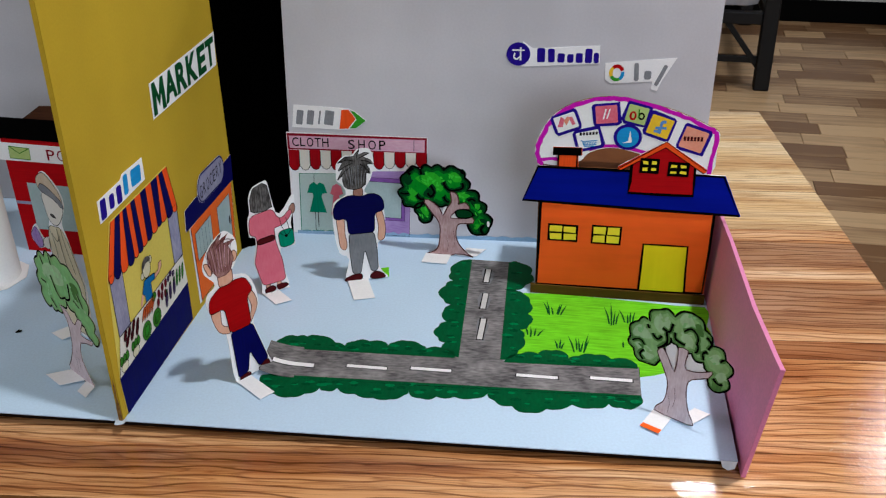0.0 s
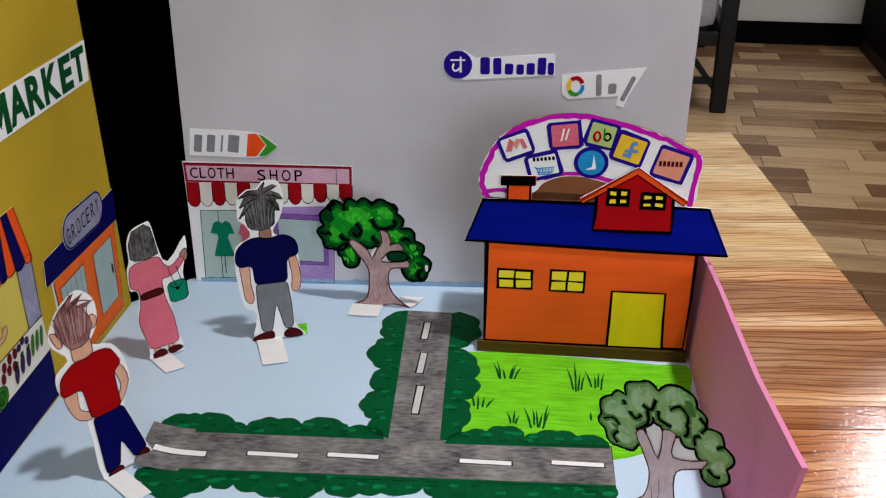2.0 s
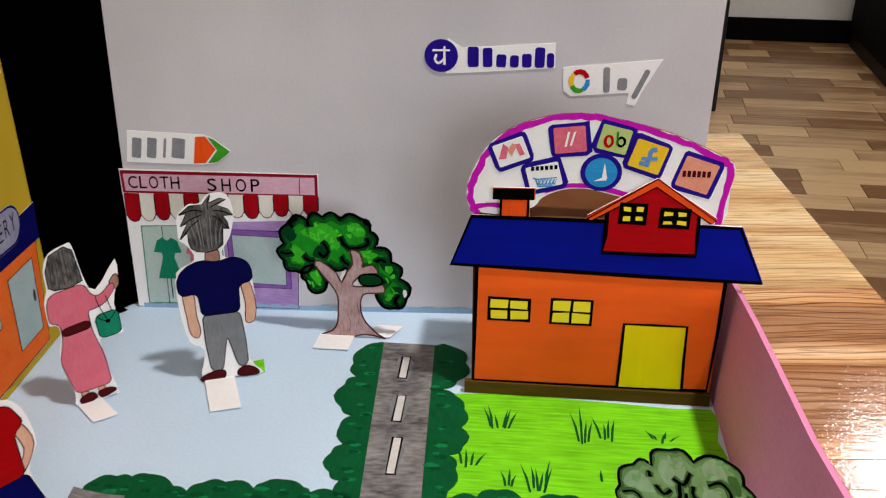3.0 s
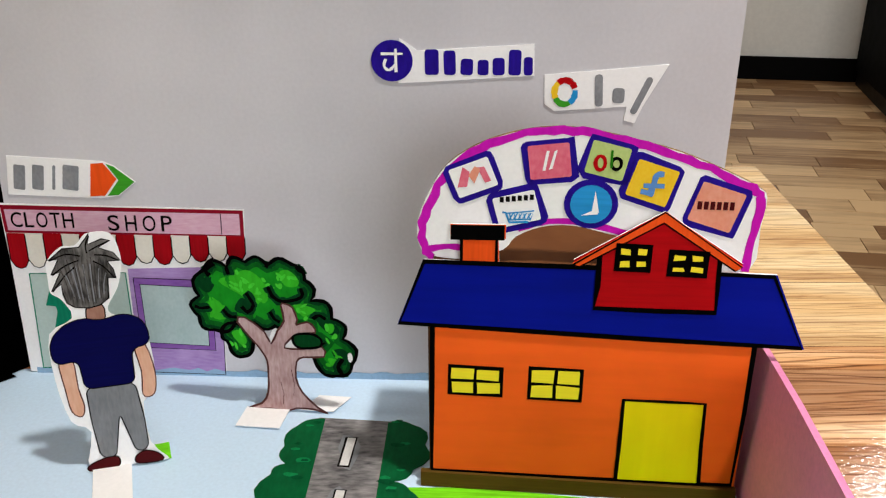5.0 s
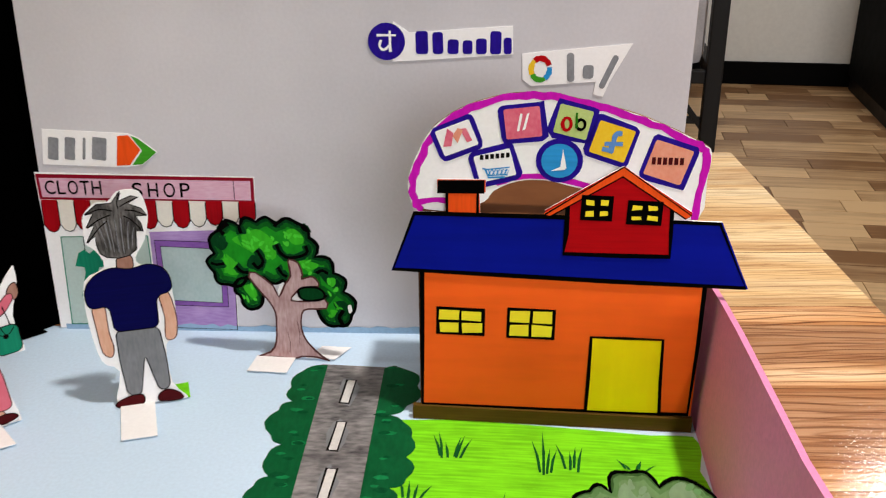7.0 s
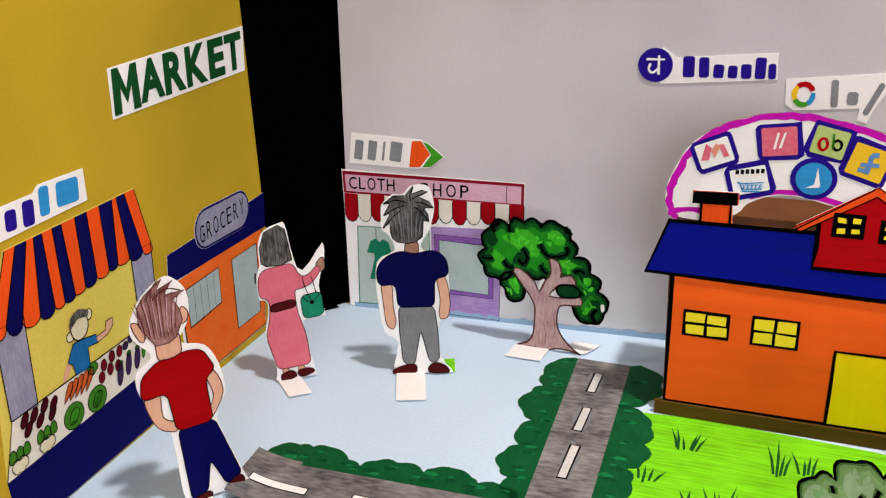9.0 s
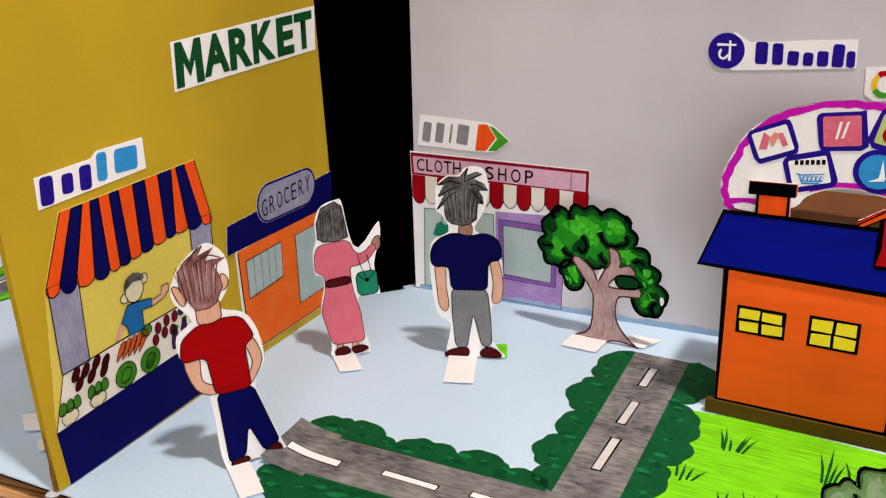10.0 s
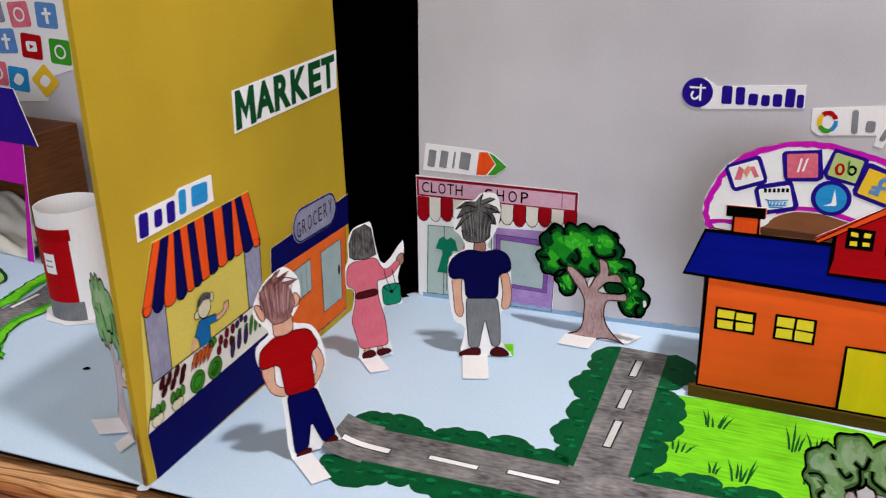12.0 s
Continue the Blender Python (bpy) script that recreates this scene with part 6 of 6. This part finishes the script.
paper_tree(standing(-0.2628, 0.595, -38.0), "soft green paper tree behind the yellow board",
           [[(-3.4, 8.1), (-2.9, 9.4), (-1.8, 9.8), (-0.6, 10.1), (0.8, 10.1), (2.2, 9.6), (3.0, 8.4), (3.3, 6.9), (3.6, 5.6), (3.8, 4.6), (3.0, 4.7), (2.3, 5.5), (1.2, 6.3), (0.2, 6.9), (-0.7, 6.1), (-1.5, 5.4), (-2.4, 5.5), (-3.3, 5.4),
             (-3.4, 6.7)]],
           [(-1.8, 0.0), (-1.2, 1.2), (-0.4, 3.0), (-0.3, 5.0), (-1.0, 6.1), (0.0, 5.9), (0.5, 5.2), (0.9, 5.2), (1.5, 5.9), (2.0, 5.7), (1.4, 4.5), (2.9, 4.6), (2.8, 4.2), (1.1, 3.7), (0.7, 2.0), (1.4, 0.6), (1.6, 0.0)],
           "mid_leaf", "bark_pale", 0.15,
           [[(-2.4, 9.6), (-2.2, 9.0)], [(-1.0, 10.2), (-0.9, 9.4)], [(-1.2, 7.6), (-0.6, 6.8), (0.3, 7.2)], [(-1.4, 8.4), (-1.0, 7.2)], [(0.2, 7.0), (0.9, 7.3), (1.1, 8.6)], [(-3.1, 7.5), (-2.4, 7.4)], [(1.4, 7.4), (2.1, 7.0)], [(2.2, 8.2), (2.7, 7.2)], [(-2.2, 6.2), (-1.6, 5.6)]],
           [([(-2.6, 8.6), (-1.4, 9.4), (0.2, 9.4), (0.4, 8.2), (-1.4, 7.8)], "sage_light"), ([(1.4, 8.8), (2.4, 8.8), (2.3, 7.6), (1.6, 7.6)], "sage_dark")],
           [(-1.7, 0.4, 1.7, -0.9, M["white"]), (0.5, 1.7, 1.2, 0.7, M["white"])],
           lobed=0.3, shade=(("sage", 0.14, 0.22),), dabs=((-2.2, 8.6, 7, "sage_light"), (-0.6, 9.0, 7, "mint_leaf"), (0.8, 8.6, 7, "mint_leaf"), (-2.2, 6.6, 6, "mint_leaf"), (2.4, 7.4, 6, "sage_light")))

# ---- left-hand compartment ----
sheet(1.023, 0, 0, 0, 1.03, 0)
figure(standing(-0.2922, 0.658, -36.0), "cut-out paper postman in cream uniform and cap holding a letter",
       [(-1.9, 0.0), (-1.7, 4.0), (-1.6, 6.8), (-2.4, 6.9), (-3.5, 6.5), (-4.5, 7.4), (-3.2, 8.9), (-2.4, 7.9), (-1.5, 8.3), (-1.0, 9.5), (-0.8, 10.0), (-1.1, 11.0), (-1.1, 12.2), (-1.4, 13.2), (-0.1, 14.2), (1.2, 13.7), (2.1, 12.8), (2.1, 11.7),
        (1.2, 10.1), (1.6, 8.9), (2.1, 7.0), (2.8, 5.2), (2.4, 2.0), (2.0, 0.0)],
       [([(-1.6, 0.2), (-1.5, 4.5), (-1.4, 8.3), (-0.9, 9.4), (0.9, 9.7), (1.5, 8.8), (2.0, 7.0), (2.6, 5.2), (1.8, 0.2)], "khaki", False),
        ([(-0.9, 12.1), (-0.9, 11.0), (-0.6, 9.9), (0.2, 9.7), (1.0, 10.2), (1.9, 11.6), (0.6, 12.3)], "cream", True),
        ([(-1.0, 12.3), (-1.3, 13.2), (-0.1, 14.0), (1.0, 13.6), (1.9, 12.7), (1.9, 11.9), (0.6, 12.5)], "cap", True), ([(-1.0, 12.3), (-0.8, 12.9), (0.2, 12.9), (1.9, 12.2), (1.95, 11.6), (0.7, 12.1)], "grey_pen", True),
        ([(-0.25, 10.5), (0.15, 10.65), (0.55, 10.45), (0.1, 10.38)], "hair_grey", True),
        ([(-2.4, 7.6), (-1.5, 8.2), (-1.5, 7.2), (-2.3, 7.0)], "cream", True), ([(-4.4, 7.5), (-3.2, 8.7), (-2.5, 7.8), (-2.5, 7.0), (-3.5, 6.6)], "lilac", False)],
       [(-1.4, 0.2, 1.6, -0.2, M["white"])], [([(-1.0, 9.3), (-0.5, 8.0), (-0.5, 5.0)], 0.07, "ink_thin"), ([(0.3, 9.5), (0.4, 8.0), (0.7, 5.2)], 0.07, "ink_thin"), ([(0.9, 9.6), (1.1, 8.2), (1.7, 6.0)], 0.07, "ink_thin"),
       ([(-0.6, 8.8), (0.0, 8.3), (0.5, 8.9)], 0.06, "ink_thin"), ([(-3.2, 8.6), (-3.4, 7.6), (-3.0, 6.8)], 0.06, "violet")])

OFFICE = pose(-0.3903, 0.7954, 0, 0, 0, -8.0)
sheet(1.042, 0, 0, 0, 1.027, 0)
office = thing("post_office", OFFICE, "cardboard box post office with red front and black roof strip", "model building")
Art().box(-0.9, 14.0, 0.15, 5.0, 0.05, 11.6, M["cardboard"]).done("box_body", office, "bare brown cardboard box")
Art().poly([(-1.0, 0.05), (14.0, 0.05), (14.0, 13.2), (-1.1, 13.2)], M["red"], 0, 0.0008, M["white"]).done("front_wall", office, "red felt-tip front wall")
Art().poly([(-1.3, 11.3), (14.2, 11.2), (14.2, 13.25), (-1.2, 13.3)], M["ink"], 4, 0.0004).done("roof_strip", office, "black roof strip")
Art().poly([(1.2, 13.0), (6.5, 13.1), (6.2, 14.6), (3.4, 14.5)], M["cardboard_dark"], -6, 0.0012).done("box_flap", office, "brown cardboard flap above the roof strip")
sg = Art().poly([(-1.9, 9.2), (14.3, 9.2), (14.3, 10.8), (-1.8, 10.9)], M["white"], 5, 0.0004)
osign = sg.done("sign_band", office, "white sign band")
ev = Art().poly([(-0.5, 9.45), (1.5, 9.4), (1.6, 10.5), (-0.4, 10.6)], M["lime_tile"], 8, 0.0001).line([(-0.5, 9.45), (1.5, 9.4), (1.6, 10.5), (-0.4, 10.6)], 0.07, M["green_grass"], 10, closed=True)
ev.line([(-0.4, 10.6), (0.55, 9.95), (1.6, 10.5)], 0.07, M["green_grass"], 10).done("envelope", osign, "green drawn envelope")
word("PO", [(3.2, 9.5, 3.95, 10.5), (4.2, 9.5, 5.0, 10.5)], M["maroon"], 0.0, osign)
for ob in osign.children:
    if ob.name.startswith("letter"):
        ob.location.y = -6 * LAYER
Art().poly([(0.5, 2.4), (5.6, 2.5), (5.6, 7.0), (0.5, 7.1)], M["glass_draw"], 3, 0.0001).done("window", office, "pale grey drawn window")
Art().poly([(-1.0, 4.9), (0.5, 4.9), (0.5, 5.2), (-1.0, 5.2)], M["lilac_grey"], 3).done("band", office)

# paper roll post box
pb = thing("post_box", pose(-0.4125, 0.7450, 0.0005), "white paper roll with a red pillar box drawn on it", "post box")


def tube(name, r, z0, z1, q0, q1, m, parent, t=0.0007):
    n = max(4, int(abs(q1 - q0) / 8))
    v, f = [], []
    for i in range(n + 1):
        q = radians(q0 + (q1 - q0) * i / n)
        for rr, z in ((0.93 * r, 0.955 * z0), (0.93 * r, 0.955 * z1), (0.93 * r - t, 0.955 * z1), (0.93 * r - t, 0.955 * z0)):
            v.append((rr * math.cos(q), rr * math.sin(q), z))
    for i in range(n):
        a, b = 4 * i, 4 * i + 4
        f += [(a + j, b + j, b + (j + 1) % 4, a + (j + 1) % 4) for j in range(4)]
    if abs(q1 - q0) < 359:
        f += [(0, 1, 2, 3), (4 * n + 3, 4 * n + 2, 4 * n + 1, 4 * n)]
    me = bpy.data.meshes.new(name)
    me.from_pydata(v, [], f)
    me.materials.append(m)
    for p in me.polygons:
        p.use_smooth = False
    me.update()
    ob = new(name, me)
    ob.parent = parent
    return ob


tube("paper_roll", 0.0285, 0.0, 0.098, 0, 360, M["white"], pb)
tube("red_body", 0.0288, 0.018, 0.083, -140, -58, M["red"], pb, 0.0003)
tube("rim_band", 0.0293, 0.074, 0.084, -142, -54, M["red_shirt"], pb, 0.0003)
tube("grey_foot", 0.0290, 0.001, 0.018, -142, -50, M["trouser_grey"], pb, 0.0003)
tube("notice", 0.0292, 0.044, 0.062, -112, -88, M["white"], pb, 0.0002)
for z in (0.050, 0.055):
    tube("notice_line", 0.0294, z, z + 0.0012, -108, -93, M["grey_pen"], pb, 0.0001)
slab("foot_flange", [(0.034 * math.cos(2 * math.pi * i / 9), 0.034 * math.sin(2 * math.pi * i / 9)) for i in range(9)], 0.0, 0.0005, M["white"], pb)

# magenta shop with an open front
sheet(1.053, 0, 0, 0, 1.023, 0)
h2 = thing("paper_shop", pose(-0.5312, 0.8157, 0, 0, 0, -9.0), "open cardboard box shop with magenta front and blue roof", "model building")
for q in ((-15.5, 1.6, 6.2, 6.6, 0.05, 11.8), (1.2, 1.6, 0.1, 6.2, 0.05, 11.8), (-15.9, -15.5, 0.1, 6.6, 0.05, 11.8)):
    Art().box(*q, M["cardboard"]).done("box_side", h2)
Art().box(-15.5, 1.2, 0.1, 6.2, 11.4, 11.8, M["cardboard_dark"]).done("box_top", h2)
Art().poly([(-16.0, 0.05), (-11.4, 0.05), (-9.6, 7.9), (1.2, 7.7), (-0.5, 0.05), (0.4, 0.05), (2.05, 11.8), (-16.0, 11.8)], M["magenta"], 0, 0.0008, M["white"]).done("front_wall", h2, "magenta felt-tip front with a wide opening")
Art().poly([(-17.5, 11.6), (3.9, 11.5), (2.2, 16.4), (-16.0, 16.8)], M["purple"], 5, 0.001, M["white"]).done("roof", h2, "navy felt-tip roof sheet")

cl = []
n = 22
for i in range(n + 1):
    for j in range(n + 1):
        u, w = i / n, j / n
        step = 0.013 * min(1.0, w / 0.12) + 0.012 * min(1.0, max(0.0, (w - 0.40) / 0.12)) + 0.014 * max(0.0, (w - 0.5) / 0.5)
        h = step * (0.85 + 0.22 * math.sin(4.2 * u + 1.5 * w)) + 0.0022 * math.sin(13 * u + 5 * w) + 0.0015 * math.sin(23 * w + 9 * u)
        cl.append((-0.112 + 0.106 * u, 0.0035 + 0.055 * w, max(0.001, h)))
me = bpy.data.meshes.new("crumpled_paper")
me.from_pydata(cl, [], [(i * (n + 1) + j, (i + 1) * (n + 1) + j, (i + 1) * (n + 1) + j + 1, i * (n + 1) + j + 1) for i in range(n) for j in range(n)])
me.materials.append(M["cream"])
for p in me.polygons:
    p.use_smooth = True
cloth = new("crumpled_paper", me)
cloth.matrix_basis = pose(-0.5312, 0.8157, 0, 0, 0, -9.0)
so = cloth.modifiers.new("thickness", "SOLIDIFY")
so.thickness = 0.0006
tagged(cloth, "crumpled white paper lying inside the open shop", "paper")

# sheet of app icons on the left-hand back board
sheet(1.023, 0, -0.25, 0, 1.015, 0.25)
icons = thing("icon_sheet", LEFT @ pose(0, -0.0006, 0), "white paper sheet with rows of coloured square app icons", "paper sheet")
Art().poly([(-5.4, 13.0), (0.0, 12.3), (4.8, 12.6), (6.2, 15.2), (9.0, 16.0), (9.4, 26), (-5.2, 26)], M["white"], 0, 0.0004).done("sheet", icons)


def icon(x, z, mm, turn, mark, small="white"):
    a = Art().poly(square(x, z, 2.5, 2.4, turn, 0.25), M[mm], 3, 0.0001)
    if mark == "ring":
        a.line(ellipse(x, z, 0.6, 0.6, 14), 0.2, M[small], 5, closed=True)
    elif mark == "bar":
        a.poly(rect(x - 0.15, z - 0.8, x + 0.2, z + 0.7), M[small], 5).poly(rect(x - 0.5, z + 0.05, x + 0.6, z + 0.3), M[small], 6)
    elif mark == "play":
        a.poly(square(x, z, 1.3, 1.0, 0, 0.2), M[small], 5).poly([(x - 0.2, z - 0.25), (x - 0.2, z + 0.25), (x + 0.3, z)], M[mm], 7)
    else:
        a.poly(smooth([(x - 0.7, z - 0.2), (x, z + 0.6), (x + 0.7, z + 0.1), (x, z - 0.6)], 3), M[small], 5)
    a.done("icon_tile", icons)


for x, z, mm, turn, mark in ((3.2, 20.9, "pink_tile", 4, "ring"), (6.5, 20.9, "blue_pale", -3, "bar"), (0.9, 18.3, "blue_pale", 3, "bar"), (4.0, 17.9, "red", -6, "play"), (7.4, 17.5, "green_logo", -4, "ring"),
                             (1.6, 14.6, "blue_logo", -5, "blob"), (4.9, 14.6, "gold_tile", 40, "blob"), (-1.7, 18.4, "ink", 3, "blob"), (-1.0, 15.1, "pink_tile", -3, "ring"), (0.0, 21.2, "lilac_grey", 5, "blob"),
                             (-3.6, 21.2, "green_logo", 0, "ring"), (-4.0, 15.3, "peach", 2, "bar")):
    icon(x, z, mm, turn, mark)

# second road and lawn
sheet(1.0462, 0.0262, -1.1318, -0.0114, 0.9845, 1.7485)


def ground_art(name, pts, mm, lay, label, category, edge=None):
    t = thing(name, lying(0, 0, 0, 0.0002), label, category)
    Art().poly(smooth([(100 * x, 100 * y) for x, y in pts], 3), M[mm], lay, 0.0003, M["white"]).done("sheet", t)
    return t


r2 = ground_art("paper_road", [(-0.437, 0.790), (-0.435, 0.750), (-0.4357, 0.719), (-0.4415, 0.690), (-0.4284, 0.657), (-0.4106, 0.6377), (-0.3864, 0.613), (-0.374, 0.588), (-0.400, 0.572), (-0.445, 0.625), (-0.4615, 0.658), (-0.4702, 0.693),
                               (-0.4676, 0.719), (-0.4648, 0.748), (-0.470, 0.79)], "road", 2, "grey crayon curved paper road beside the post box", "paper road")
for x, y, q in ((-0.459, 0.775, 92), (-0.4612, 0.731, 84), (-0.4526, 0.666, 113), (-0.414, 0.622, 128)):
    Art().poly(square(100 * x, 100 * y, 2.9, 0.34, q, 0.03), M["white"], 4, 0.0001).done("dash", r2)
for side, pts in ((0.55, [(-0.436, 0.79), (-0.4340, 0.75), (-0.4345, 0.7193), (-0.4390, 0.69), (-0.4260, 0.657), (-0.4080, 0.638)]), (-0.75, [(-0.480, 0.79), (-0.478, 0.755), (-0.4745, 0.7287), (-0.4775, 0.70), (-0.472, 0.672), (-0.462, 0.655)])):
    way = smooth([(100 * x, 100 * y) for x, y in pts], 5, False)
    v = Art().line(way, 2 * abs(side), M["leaf_light"], 5, shake=0.22).line([(x + side * 0.2, z) for x, z in way], 1.3 * abs(side), M["green_lawn"], 5.6, shake=0.2)
    v.line([(x + side, z) for x, z in way], 0.16, M["hedge_dark"], 6.2, shake=0.16).done("green_verge", r2, "green felt-tip verge")
l2 = ground_art("paper_lawn", [(-0.635, 0.800), (-0.6153, 0.810), (-0.567, 0.791), (-0.539, 0.7855), (-0.513, 0.769), (-0.5066, 0.752), (-0.5074, 0.720), (-0.5076, 0.697), (-0.55, 0.660), (-0.63, 0.67)], "lawn_pale", 1,
                "pale green felt-tip lawn sheet before the magenta shop", "paper lawn")
edge = Art().line(smooth([(-61.5, 80.9), (-56.7, 79.0), (-53.9, 78.4), (-51.4, 76.8), (-50.8, 75.2), (-50.9, 72.0), (-50.9, 69.9), (-55.0, 66.2)], 4, False), 0.35, M["hedge_dark"], 4, shake=0.07)
for x, z, a, b in ((-55.5, 76.6, 1.6, 0.8), (-58.5, 74.0, 1.8, 0.9), (-53.2, 73.0, 1.3, 0.8), (-56.5, 70.5, 1.7, 0.8), (-60.0, 78.0, 1.4, 0.7)):
    edge.poly(ellipse(x, z, a, b, 9, 20), M["green_lawn"], 3.2)
edge.done("lawn_edge", l2, "dark green edge line and dabs")

sheet()
# curled black paper in the corner and tape on the divider's foot
fl = Art().poly([(0, 0), (3.9, 0.05), (3.6, 0.5), (2.2, 0.35), (0.6, 0.6)], M["black_sheet"], 0, 0.0004)
tagged(fl.done("paper_scrap", m=pose(-0.187, 0.812, 0.0007, -55, 0, 40)), "curled black paper scrap in the corner", "paper scrap")
fl = Art().poly(smooth([(0.35, 0.1), (1.0, 0.15), (1.05, 0.95), (0.5, 1.0)], 3), M["tape"], 0, 0.0003)
tagged(Art().poly([(0, 0.03), (1.1, 0.0), (1.0, -0.62), (0.55, -0.78), (0.15, -0.5)], M["tape"], 0, 0.0003).done("tape_piece", m=pose(0.2065, front_y(0.2065) - 0.0008, 0, 0, 0, -2.7)), "folded strip of clear tape at the blue sheet's corner", "tape")
tagged(fl.done("tape_piece", m=lying(-0.222, 0.541, 10, 0.0003)), "small piece of clear tape at the foot of the divider", "tape")
sheet(0.47, 0, 0, 0, 1, 0)
wr = Art().poly([(0.12, 0.05), (0.72, 0.05), (0.7, 1.3), (0.5, 2.2), (0.62, 3.0), (0.42, 3.7), (0.3, 2.6), (0.36, 1.8), (0.1, 1.1)], M["card_edge"], 1, 0.0003)
tagged(wr.done("torn_edge", m=YEL @ pose(-0.0032, 0.0036, 0, 0, 0, -90)), "torn brown cardboard at the foot of the yellow board", "torn edge")

# speck
sp = slab("paper_speck", [(0, 0), (0.004, 0.001), (0.0045, 0.003), (0.001, 0.0035)], 0.0, 0.0008, M["ink"])
sp.location = (-0.346, 0.655, 0.0004)
tagged(sp, "tiny black paper speck on the blue board", "paper speck")

# ---- floor planks ----
PW = 0.098
plank_floor = thing("plank_floor", ROOM @ pose(0, 0, FLOOR_Z), "brown wood plank floor with mixed light and dark boards", "floor", kind="structure")
LENGTHS = (0.17, 0.26, 0.35, 0.46)


def plank_mesh(w, h):
    bm = bmesh.new()
    bmesh.ops.create_cube(bm, size=1.0)
    for v in bm.verts:
        k = 0.0008 if v.co.z > 0 else 0.0
        v.co = Vector((v.co.x * (w - 2 * k), v.co.y * (h - 2 * k), (v.co.z - 0.5) * 0.004))
    me = bpy.data.meshes.new("plank")
    bm.to_mesh(me)
    bm.free()
    me.materials.append(M["plank"])
    return me


shared = [plank_mesh(w - 0.001, PW - 0.001) for w in LENGTHS]
near_v, near_f, count = [], [], 0
pick = random.Random(31)
y = Y0
while y < Y1:
    x = X0 - pick.uniform(0.0, 0.4)
    while x < X1:
        k = pick.choice((0, 1, 1, 2, 2, 3))
        w = LENGTHS[k]
        if 0.15 < x and x + w < 1.75 and 2.0 < y < Y1 - PW and count < 298:
            ob = new("plank", shared[k])
            ob.parent, ob.location = plank_floor, (x + w / 2, y + PW / 2, 0)
            count += 1
        else:
            s0 = len(near_v)
            xa, xb, yb = max(x, X0), min(x + w - 0.001, X1), min(y + PW - 0.001, Y1)
            if xb > xa:
                near_v += [(xa, y, 0), (xb, y, 0), (xb, yb, 0), (xa, yb, 0)]
                near_f.append((s0, s0 + 1, s0 + 2, s0 + 3))
        x += w
    y += PW
me = bpy.data.meshes.new("far_planks")
me.from_pydata(near_v, [], near_f)
me.materials.append(M["plank_joined"])
tagged(new("far_planks", me), "brown wood floor planks beside the table", kind="stuff").parent = plank_floor
